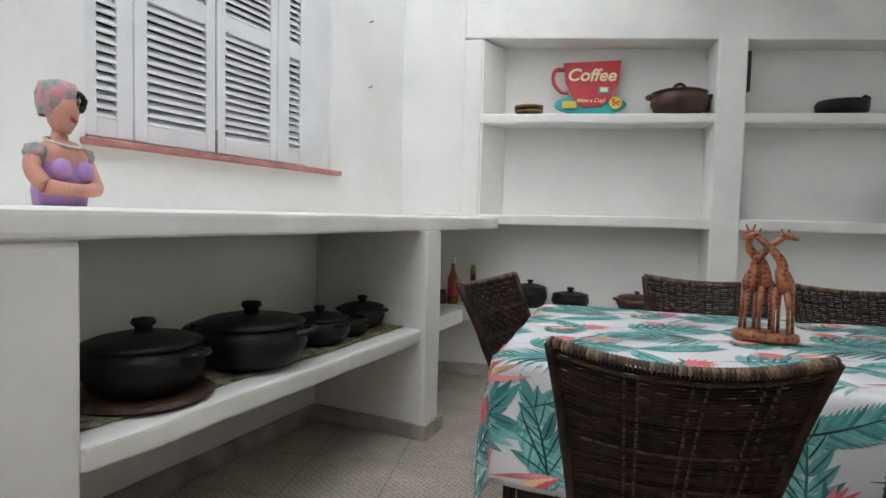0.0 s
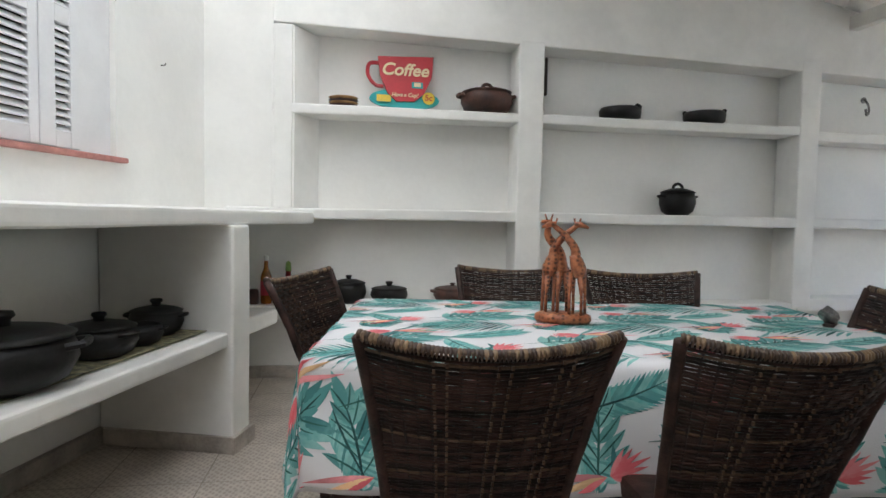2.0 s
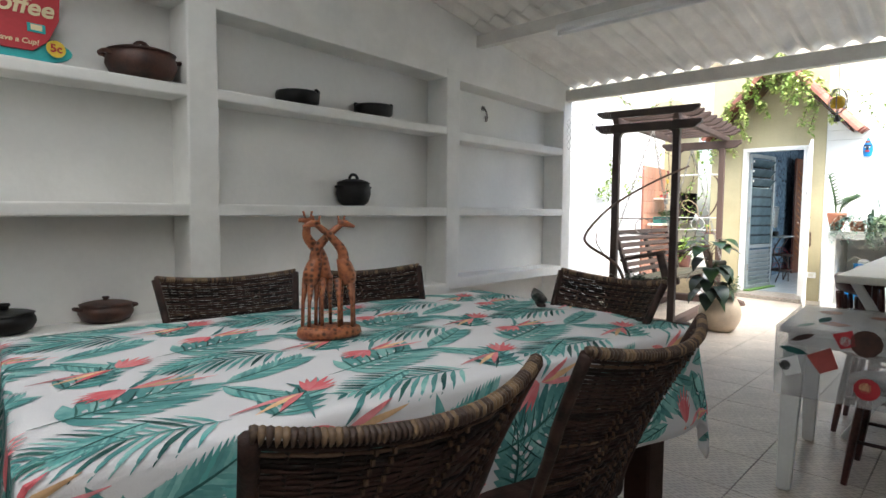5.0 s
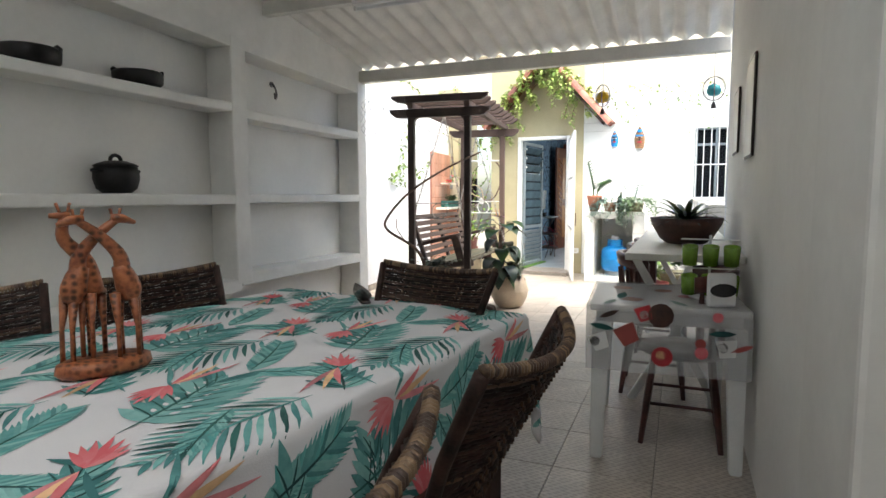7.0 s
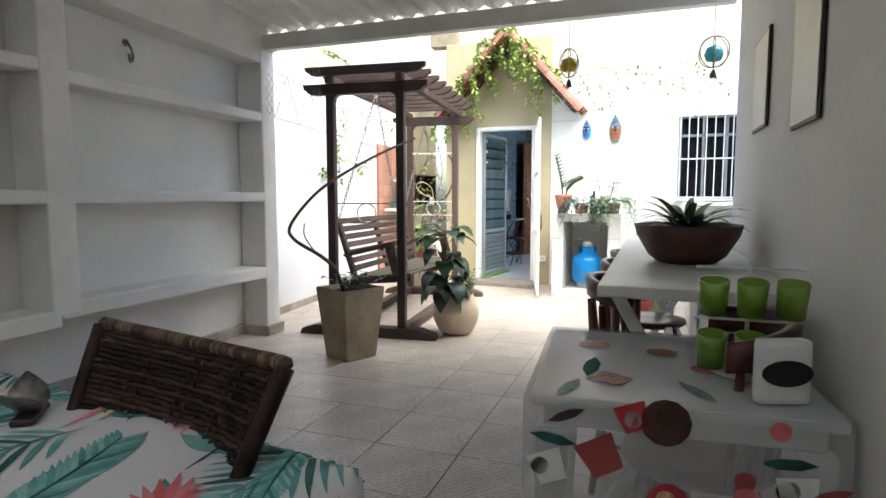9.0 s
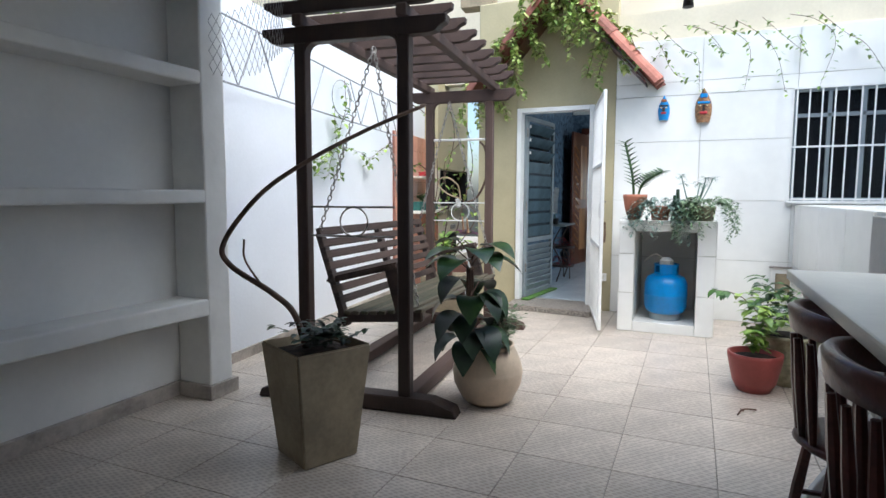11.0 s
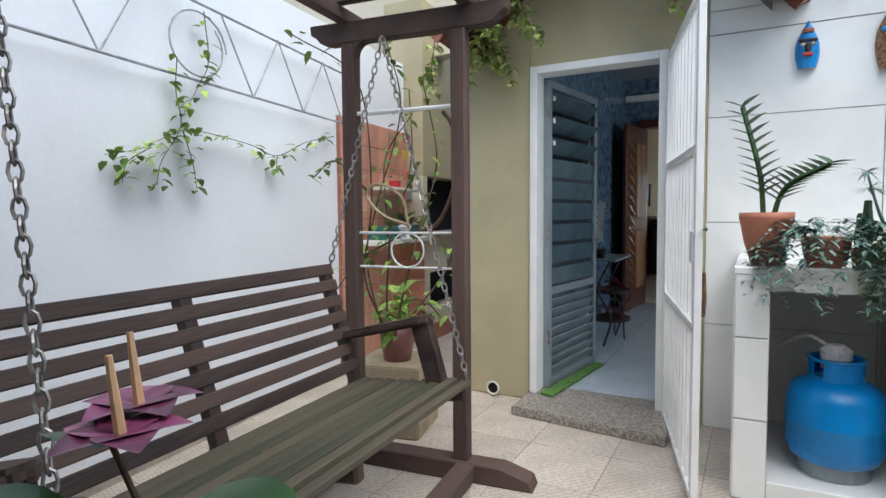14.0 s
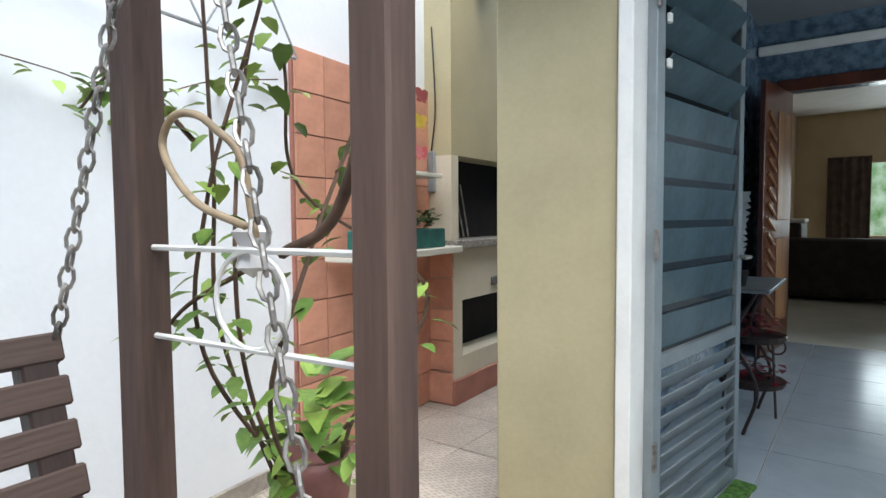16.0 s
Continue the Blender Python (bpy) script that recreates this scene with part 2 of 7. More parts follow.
def curve_pts(pts, n=8):
    """A smooth line through the points."""
    p = [Vector(q) for q in pts]
    p = [p[0] * 2 - p[1]] + p + [p[-1] * 2 - p[-2]]
    out = []
    for i in range(1, len(p) - 2):
        for k in range(n):
            t = k / n
            a, b, c, d = p[i - 1], p[i], p[i + 1], p[i + 2]
            out.append(0.5 * (2 * b + (c - a) * t + (2 * a - 5 * b + 4 * c - d) * t * t + (3 * b - a - 3 * c + d) * t ** 3))
    return out + [p[-2]]


def prism(poly, z0, z1, bev=0.0):
    """An upright block on a plan outline."""
    bm = bmesh.new()
    lo = [bm.verts.new((x, y, z0)) for x, y in poly]
    hi = [bm.verts.new((x, y, z1)) for x, y in poly]
    n = len(poly)
    bm.faces.new(lo[::-1])
    bm.faces.new(hi)
    for k in range(n):
        bm.faces.new((lo[k], lo[(k + 1) % n], hi[(k + 1) % n], hi[k]))
    bmesh.ops.recalc_face_normals(bm, faces=bm.faces[:])
    if bev:
        bmesh.ops.bevel(bm, geom=bm.edges[:], offset=bev, segments=2, affect="EDGES")
    return bm


def structure(name, bm, material, label, category="wall"):
    return tagged(part(name, bm, material), label, category, kind="structure")


# ---- the large structure ----
WEST = Matrix.Rotation(radians(-16.5), 4, "Z")     # local y runs along the slanting west wall, local x points into the room


def west(bm):
    bmesh.ops.transform(bm, matrix=WEST, verts=bm.verts[:])
    return bm


floor = structure("floor", box(-4, -4, -0.2, 19, 8, -0.006, 0), M_grout, "joint bed under the stone floor tiles", "floor")
# north wall with its built-in shelves
def slope_bottom(bm):
    """The niches' upper edge sinks along the wall, as it was laid."""
    for v in bm.verts:
        if v.co.z < 3.0:
            v.co.z -= 0.030 * max(0.0, v.co.x)
    return bm


structure("wall_north", box(-1.2, 4.12, 0, 5.5, 4.3, 3.9, 0), M_plaster, "white plastered wall behind the built-in shelves")
structure("wall_north_upper", wobble(slope_bottom(box(-0.492, 3.87, 2.47, 5.45, 4.118, 3.9, 0.012, 2)), 0.004), M_rough, "white plastered wall band above the shelves")
structure("wall_north_corner", wobble(box(-1.25, 3.885, 1.2, -0.4925, 4.117, 3.9, 0, 2), 0.0), M_plaster, "white plastered wall strip beside the shelves")
# west wall, slanting, with a window opening in it
for nm, s0, s1, z0, z1 in (("wall_west_a", -3.2, 1.12, 0, 3.9), ("wall_west_b", 2.62, 3.75, 0, 3.9), ("wall_west_c", 1.12, 2.62, 0, 1.46), ("wall_west_d", 1.12, 2.62, 2.75, 3.9)):
    structure(nm, west(box(-2.16, s0, z0, -2.0, s1, z1, 0)), M_plaster, "white plastered wall with a shuttered window")
# south walls
structure("wall_south", box(0.75, 0.16, 0, 4.75, 0.33, 3.9, 0), M_plaster, "white plastered wall beside the tables")
structure("wall_south_pier", wobble(box(0.95, 0.325, 0, 1.36, 0.39, 3.6, 0.012, 2), 0.002, axis=2), M_rough, "shallow white pier on the wall")
# Added walls out of view; their dull colour keeps bounce off chairs and floor.
structure("wall_south_return", box(0.75, -2.4, 0, 0.9, 0.159, 3.9, 0), M_dullwall, "unseen dull beige side wall added to close the entry")
structure("wall_entry", box(-3.0, -2.6, 0, 0.9, -2.401, 3.9, 0), M_dullwall, "unseen dull beige end wall added to close the entry")
structure("wall_south_yard", box(4.9, -0.72, 0, 9.3, -0.56, 3.2, 0), M_yard, "white side wall of the yard")
structure("wall_south_jog", box(4.75, -0.72, 0, 4.9, 0.33, 3.2, 0), M_yard, "white wall end beside the bar counter")
# yard wall
YARD = [(5.46, 4.24), (9.05, 4.62), (11.6, 4.90), (11.6, 5.05), (5.46, 4.40)]
structure("wall_yard", prism(YARD, 0, 2.62), M_yard, "tall bluish white painted yard wall")
structure("wall_yard_base", prism([(5.6, 4.235), (9.05, 4.60), (9.05, 4.63), (5.6, 4.27)], 0, 0.075), M_base, "low grey stone baseboard along the yard wall", "baseboard")
# end wall with the kitchen door, the tiled wall and the wall above
structure("wall_house_left", box(9.01, 3.09, 0, 9.19, 3.54, 3.3, 0.01), M_olive, "ochre painted house wall beside the door")
structure("wall_house_top", box(9.012, 2.262, 2.15, 9.19, 3.09, 3.3, 0), M_olive, "ochre painted house wall above the door")
structure("wall_house_right", box(9.01, 2.06, 0, 9.19, 2.262, 3.3, 0), M_olive, "narrow ochre painted house wall")
structure("wall_house_side", box(9.19, 3.38, 0, 11.0, 3.535, 3.3, 0), M_olive, "ochre painted side wall of the house")
structure("wall_tiled", box(9.03, -0.72, 0, 9.19, 2.06, 1.17, 0), M_wgrout, "backing of the white tiled wall")
structure("wall_tiled_top", box(9.03, -0.72, 2.19, 9.19, 2.06, 2.74, 0), M_wgrout, "backing of the white tiled wall above the window")
structure("wall_tiled_mid", box(9.03, 0.48, 1.17, 9.19, 2.06, 2.19, 0), M_wgrout, "backing of the white tiled wall beside the window")
structure("wall_tiled_end", box(9.03, -0.72, 1.17, 9.19, -0.33, 2.19, 0), M_wgrout, "backing of the white tiled wall at its end")
structure("wall_upper_house", box(10.4, -1.5, 2.74, 10.6, 8.0, 4.6, 0), M_beige, "beige upper wall of the neighbouring house")
structure("wall_upper_ledge", box(9.10, -1.5, 2.742, 10.4, 3.3, 3.04, 0), M_beige, "beige flat roof slab", "roof")
# roof of the dining area
def roof_z(x):
    return 2.56 + (5.4 - x) * 0.157


def corrugated(x0, x1, y0, y1, lift=0.0):
    bm = bmesh.new()
    n = int((y1 - y0) / 0.0221)
    rows = []
    for x in (x0, x1):
        for dz in (0.0, 0.007):
            rows.append([bm.verts.new((x, y0 + (y1 - y0) * k / n, roof_z(x) + 0.028 + lift + dz + 0.024 * math.sin(2 * math.pi * (y0 + (y1 - y0) * k / n) / 0.177))) for k in range(n + 1)])
    a, b, c, d = rows
    for k in range(n):
        bm.faces.new((a[k], a[k + 1], c[k + 1], c[k]))
        bm.faces.new((b[k], d[k], d[k + 1], b[k + 1]))
        bm.faces.new((a[k], b[k], b[k + 1], a[k + 1]))
        bm.faces.new((c[k], c[k + 1], d[k + 1], d[k]))
    return bm


M_clear = bpy.data.materials.new("translucent_sheet")
M_clear.use_nodes = True
nt = M_clear.node_tree
tr, df, mx = nt.nodes.new("ShaderNodeBsdfTranslucent"), nt.nodes.new("ShaderNodeBsdfTransparent"), nt.nodes.new("ShaderNodeMixShader")
tr.inputs[0].default_value, df.inputs[0].default_value, mx.inputs[0].default_value = (0.54, 0.54, 0.54, 1), (0.54, 0.55, 0.56, 1), 0.4
nt.links.new(tr.outputs[0], mx.inputs[1])
nt.links.new(df.outputs[0], mx.inputs[2])
nt.links.new(mx.outputs[0], nt.nodes["Material Output"].inputs[0])
structure("roof_sheets", corrugated(3.75, 5.52, 0.30, 3.95, 0.028), M_roof, "white painted corrugated roof sheets", "roof")
structure("roof_sheets_inner", corrugated(0.6, 3.95, 0.30, 3.95, 0.040), M_roof, "white painted corrugated roof sheets", "roof")
structure("roof_sheets_clear", corrugated(-2.6, 0.75, -2.5, 4.2, 0.052), M_clear, "translucent corrugated roof sheets", "roof")
structure("roof_beam_edge", box(5.36, 0.30, 2.42, 5.44, 3.99, 2.545, 0.006), M_beam, "white painted roof edge beam", "beam")
structure("roof_beam", box(3.83, 0.36, 2.69, 3.91, 3.89, 2.80, 0.006), M_beam, "white painted roof beam", "beam")
elbow = thing("rain_pipe_elbow", (5.47, 3.90, 0), 0, "short white rain pipe elbow under the roof edge", "pipe")
part("pipe_bend", tube(curve_pts([(0.0, -0.10, 2.47), (0.0, 0.0, 2.44), (0.0, 0.03, 2.36)], 5), 0.035, 12), M_white, elbow, smooth=True)
part("pipe_collar", tube([(0.0, 0.03, 2.372), (0.0, 0.032, 2.345)], 0.041, 12), M_white, elbow)
structure("wall_low_tiled", box(5.62, -0.559, 0, 9.014, 0.42, 1.135, 0.004), M_wgrout, "low white tiled wall block under the window")
panel = thing("grey_panel", (6.06, 0.431, 0), 0, "plain grey sheet leaning panel on the low wall", "panel")
part("sheet", box(-0.38, -0.009, 0.0, 0.38, 0.009, 1.11, 0.004), M_greysheet, panel)
# shelf joinery in the north wall
for k, (z0, z1, x0, x1) in enumerate(((1.87, 1.94, -0.5, 3.46), (1.83, 1.905, 3.6, 5.35), (1.158, 1.235, -0.8, 5.35), (0.455, 0.56, -0.9, 3.5), (0.50, 0.60, 3.5, 5.35))):
    structure(f"shelf_{k + 1}", wobble(box(x0, 3.868, z0, x1, 4.118, z1, 0.016, 3), 0.006), M_rough, "thick white plastered built-in wall shelf", "shelf")
structure("shelf_stile_1", wobble(prism([(-0.495, 3.865), (-0.36, 3.865), (-0.2, 4.118), (-0.6, 4.118)], 1.22, 2.46, 0.012), 0.004, axis=2), M_rough, "white plastered shelf upright", "shelf")
for k, (x0, x1, z0, z1) in enumerate(((1.205, 1.392, 0.52, 2.45), (3.447, 3.615, 0.52, 2.45), (5.325, 5.50, 0, 2.45))):
    structure(f"shelf_stile_{k + 2}", wobble(box(x0, 3.864, z0, x1, 4.118, z1, 0.016, 3), 0.005, axis=2), M_rough, "white plastered shelf upright", "shelf")
structure("baseboard_north", box(-0.9, 4.09, 0, 5.32, 4.118, 0.085, 0.003), M_base, "worn grey stone baseboard", "baseboard")
structure("baseboard_pillar", box(5.30, 3.84, 0, 5.525, 4.12, 0.085, 0.003), M_base, "worn grey stone baseboard round the pillar", "baseboard")
# west counter with its open shelf
structure("counter_top", west(wobble(box(-2.0, -0.6, 1.125, -1.295, 3.62, 1.205, 0.02, 3), 0.008, axis=1)), M_rough, "white plastered masonry counter top", "counter")
structure("counter_block", west(wobble(box(-2.0, -0.6, 0, -1.31, 0.665, 1.126, 0.02, 3), 0.007, axis=2)), M_rough, "white plastered masonry end block", "counter")
structure("counter_shelf", west(wobble(box(-2.0, 0.66, 0.525, -1.30, 2.50, 0.60, 0.018, 3), 0.008, axis=1)), M_rough, "white plastered shelf under the counter", "shelf")
structure("counter_post", west(wobble(box(-2.0, 2.475, 0, -1.275, 2.655, 1.126, 0.018, 3), 0.005, axis=2)), M_rough, "white plastered counter post", "counter")
structure("counter_corner_shelf", west(wobble(box(-2.0, 2.65, 0.455, -1.50, 3.5, 0.558, 0.018, 3), 0.006, axis=1)), M_rough, "white plastered corner shelf under the counter", "shelf")
structure("counter_post_base", west(box(-2.0, 2.455, 0, -1.255, 2.675, 0.085, 0.003)), M_base, "stone baseboard round the post", "baseboard")
structure("baseboard_west", west(box(-2.0, 0.665, 0, -1.965, 3.6, 0.085, 0.003)), M_base, "worn grey stone baseboard", "baseboard")


# ---- dining table with its printed cloth ----
TABLE = pose(1.04, 1.935, 0, 0, 0, -8.0)
HX, HY, TOP, DROP = 1.03, 0.61, 0.775, 0.38


def cloth_at(u, v, lift=0.0):
    """Where a point of the flat cloth comes to lie on the table: flat on top, hanging in folds past the edge."""
    cu, cv = max(-HX, min(HX, u)), max(-HY, min(HY, v))
    du, dv = u - cu, v - cv
    d = math.hypot(du, dv)
    if d < 1e-6:
        return Vector((u, v, TOP + lift + 0.0015 * math.sin(9 * u) * math.cos(7 * v)))
    dx, dy = du / d, dv / d
    along = u * 1.0 + v * 1.3 if abs(du) < 1e-6 or abs(dv) < 1e-6 else (math.atan2(dv, du) * 0.5 + u + v)
    fall = max(0.0, d - 0.02)
    out = min(d, 0.02) * 0.9 + 0.09 * fall + 0.05 * fall * math.sin(11 * along) + lift
    return Vector((cu + dx * out, cv + dy * out, TOP + lift - fall * 0.985 - (0.006 if d > 0.02 else 0.006 * d / 0.02)))


def leaf_print(bm, u, v, turn, length, width, kind, idx):
    """One printed motif, as flat shapes that follow the cloth."""
    c, s = math.cos(turn), math.sin(turn)

    def put(a, b, lift):
        pu, pv = u + a * c - b * s, v + a * s + b * c
        pu = max(-HX - DROP + 0.012, min(HX + DROP - 0.012, pu))
        pv = max(-HY - DROP + 0.012, min(HY + DROP - 0.012, pv))
        return bm.verts.new(cloth_at(pu, pv, lift))

    def blade(a0, b0, ang, ln, wd, mi, lift, n=7):
        ca, sa = math.cos(ang), math.sin(ang)
        left, mid, right = [], [], []
        for k in range(n + 1):
            t = k / n
            w = wd * 0.5 * math.sin(math.pi * min(1, t ** 0.8)) + 0.0008
            bend = 0.12 * ln * t * t
            px, py = ln * t, bend
            mid.append(put(a0 + px * ca - py * sa, b0 + px * sa + py * ca, lift + 0.0003))
            left.append(put(a0 + px * ca - (py + w) * sa, b0 + px * sa + (py + w) * ca, lift))
            right.append(put(a0 + px * ca - (py - w) * sa, b0 + px * sa + (py - w) * ca, lift))
        for k in range(n):
            f1 = bm.faces.new((mid[k], mid[k + 1], left[k + 1], left[k]))
            f2 = bm.faces.new((right[k], right[k + 1], mid[k + 1], mid[k]))
            f1.material_index = f2.material_index = mi

    if kind == "palm":
        blade(0, 0, 0, length, 0.008, 5, 0.0024, 12)
        for k in range(1, 15):
            t = k / 15
            ln = width * (0.35 + 0.75 * math.sin(math.pi * min(1, t + 0.12)))
            for sg in (1, -1):
                blade(length * t, 0.12 * length * t * t, sg * (0.98 - 0.4 * t), ln, 0.013, (5, idx, 5, 2)[k % 4], 0.0018, 5)
    elif kind == "monstera":
        # a broad leaf whose lobes part near the rim, with pale holes beside the rib
        blade(0, 0, 0, length * 1.02, width * 0.9, idx, 0.0011, 14)
        for k in range(9):
            t = 0.02 + 0.098 * k
            ln = width * (0.50 + 0.58 * math.sin(math.pi * (0.14 + 0.72 * t)))
            for sg in (1, -1):
                blade(length * t, 0.12 * length * t * t, sg * (1.12 - 0.72 * t), ln, 0.040, (idx, 0, 5)[(k + (sg > 0)) % 3], 0.0014 + 0.00006 * k, 7)
        for k in range(6):
            t = 0.12 + 0.12 * k
            for sg in (1, -1):
                blade(length * t + 0.012, 0.12 * length * t * t + sg * width * 0.13, sg * 0.75, 0.022, 0.011, 6, 0.0023, 4)
        blade(-length * 0.2, 0.004, 0.0, length * 1.2, 0.006, 2, 0.0026, 12)
        for k in range(7):
            for sg in (1, -1):
                blade(length * (0.08 + 0.12 * k), 0.12 * length * (0.08 + 0.12 * k) ** 2, sg * (1.05 - 0.09 * k), width * 0.62, 0.0040, 2, 0.0026, 4)
    elif kind == "banana":
        blade(0, 0, 0, length, width * 0.85, idx, 0.0013, 14)
        for k in range(1, 18):
            t = k / 18
            ln = width * (0.45 + 0.42 * math.sin(math.pi * t))
            for sg in (1, -1):
                blade(length * t, 0.12 * length * t * t, sg * 0.62, ln, 0.013, (5, idx, 0, 1)[(k + (sg > 0)) % 4], 0.0018, 4)
        blade(0, 0, 0, length, 0.005, 2, 0.0025, 12)
    elif kind == "branch":
        blade(0, 0, 0, length, 0.006, 2, 0.0022, 10)
        for k in range(5):
            t = 0.10 + 0.2 * k
            for sg in (1, -1):
                blade(length * t, 0.12 * length * t * t, sg * (0.80 - 0.11 * k), width * (1.15 - 0.1 * k), 0.034, (0, 5, 1)[(k + sg) % 3], 0.0016 + 0.0001 * k, 8)
                blade(length * t, 0.12 * length * t * t, sg * (0.80 - 0.11 * k), width * (1.1 - 0.1 * k), 0.004, 2, 0.0027, 5)
        blade(length * 0.95, 0.12 * length, 0.1, width, 0.032, 0, 0.0024, 8)
    elif kind == "flower":
        # narrow coral petals that fan forward, paler ones and a green bract behind
        for k in range(7):
            blade(0, 0, -0.66 + 0.22 * k, length * (0.62 - 0.07 * abs(k - 3)), 0.016, 3, 0.0032 + 0.0002 * k, 6)
        for k in range(3):
            blade(-0.01, 0, 2.75 + 0.24 * k, length * (1.0 - 0.16 * k), 0.017, (7, 4, 3)[k], 0.0030 + 0.0002 * k, 7)
        blade(0.01, 0, 1.15, length * 0.42, 0.016, 5, 0.003, 5)
        blade(-0.01, -0.01, 3.7, length * 0.8, 0.013, 5, 0.0029, 7)


table = thing("dining_table", (0, 0, 0), TABLE, "long dark wicker-wrapped dining table under a printed cloth", "table")
part("tabletop", box(-HX + 0.01, -HY + 0.01, TOP - 0.045, HX - 0.01, HY - 0.01, TOP - 0.008, 0.006), M_wicker_dark, table)
part("apron", box(-HX + 0.05, -HY + 0.05, TOP - 0.15, HX - 0.05, HY - 0.05, TOP - 0.046, 0.01), M_wicker, table)
for sx in (-1, 1):
    for sy in (-1, 1):
        x, y = sx * (HX - 0.12), sy * (HY - 0.11)
        part("leg", wobble(box(x - 0.055, y - 0.055, 0, x + 0.055, y + 0.055, TOP - 0.15, 0.008), 0.001, 0.03, 0.03, 2), M_wicker, table)
part("stretcher", box(-HX + 0.17, -0.02, 0.12, HX - 0.17, 0.02, 0.16, 0.004), M_dark, table)
cloth = thing("tablecloth", (0, 0, 0), TABLE, "white cotton tablecloth printed with teal palm leaves and red flowers", "tablecloth")
bm = bmesh.new()
nu, nv = 116, 78
grid = [[bm.verts.new(cloth_at(-HX - DROP + (2 * HX + 2 * DROP) * i / nu, -HY - DROP + (2 * HY + 2 * DROP) * j / nv)) for j in range(nv + 1)] for i in range(nu + 1)]
for i in range(nu):
    for j in range(nv):
        bm.faces.new((grid[i][j], grid[i + 1][j], grid[i + 1][j + 1], grid[i][j + 1]))
ob = part("cloth", bm, M_cloth, cloth, smooth=True)
sol = ob.modifiers.new("thickness", "SOLIDIFY")
sol.thickness, sol.offset = 0.002, -1
bm = bmesh.new()
rng = random.Random(11)
# one repeat of the print: kind, place, turn in degrees, length, width, shade
REPEAT = [("monstera", 0.00, 0.10, 10, 0.30, 0.15, 0), ("banana", 0.34, 0.18, 18, 0.29, 0.10, 0), ("banana", 0.34, 0.17, -62, 0.22, 0.09, 1), ("palm", 0.60, 0.39, 168, 0.40, 0.14, 1),
          ("flower", 0.15, 0.26, 195, 0.20, 0.1, 3), ("flower", 0.47, 0.01, 25, 0.20, 0.1, 3), ("branch", 0.02, 0.35, 40, 0.20, 0.10, 0), ("banana", 0.13, 0.00, 200, 0.20, 0.065, 1)]
for a in range(-3, 3):
    for b in range(-3, 3):
        for kind, du, dv, turn, ln, wd, shade in REPEAT:
            u = a * 0.64 + du + (0.32 if b % 2 else 0) + rng.uniform(-0.012, 0.012)
            v = b * 0.47 + dv + rng.uniform(-0.012, 0.012)
            if abs(u) < HX + DROP - 0.03 and abs(v) < HY + DROP - 0.03:
                leaf_print(bm, u, v, radians(turn) + rng.uniform(-0.12, 0.12), ln, wd, kind, shade)
# tall leaves and flowers that stand up from the hem
for k in range(26):
    side, q = k % 2, k // 2
    u = -HX - 0.25 + q * 0.215 + rng.uniform(-0.03, 0.03)
    v = (-1 if side else 1) * (HY + DROP - 0.03)
    kind = ("branch", "monstera", "flower")[(q + side) % 3]
    leaf_print(bm, u, v, (1.5 if side else -1.5) + rng.uniform(-0.35, 0.35), 0.22, 0.11, kind, q % 2)
for k in range(10):
    u = (-1 if k % 2 else 1) * (HX + DROP - 0.03)
    leaf_print(bm, u, -HY + 0.05 + (k // 2) * 0.26, (0.0 if k % 2 else 3.14) + rng.uniform(-0.35, 0.35), 0.24, 0.115, ("branch", "monstera", "flower")[k % 3], k % 2)
part("printed_leaves", bm, [M_teal, M_teal2, M_dkgreen, M_red, M_peach, M_teal3, M_cloth, M_pinkprint], cloth, "teal leaves and coral flowers printed on the cloth")

# ---- wicker dining chairs ----
BACK_H, BACK_Z = 0.46, 0.44


def back_at(s, t):
    """A point of the curved chair back: s across (-1 to 1), t up (0 to 1)."""
    half = 0.215 + 0.065 * t ** 1.3
    top = BACK_Z + BACK_H * t + (0.028 * s * s * t if t > 0.5 else 0)
    return Vector((half * s, -0.235 - 0.19 * t ** 1.25 - 0.07 * (1 - s * s) * (0.4 + 0.6 * t), top))


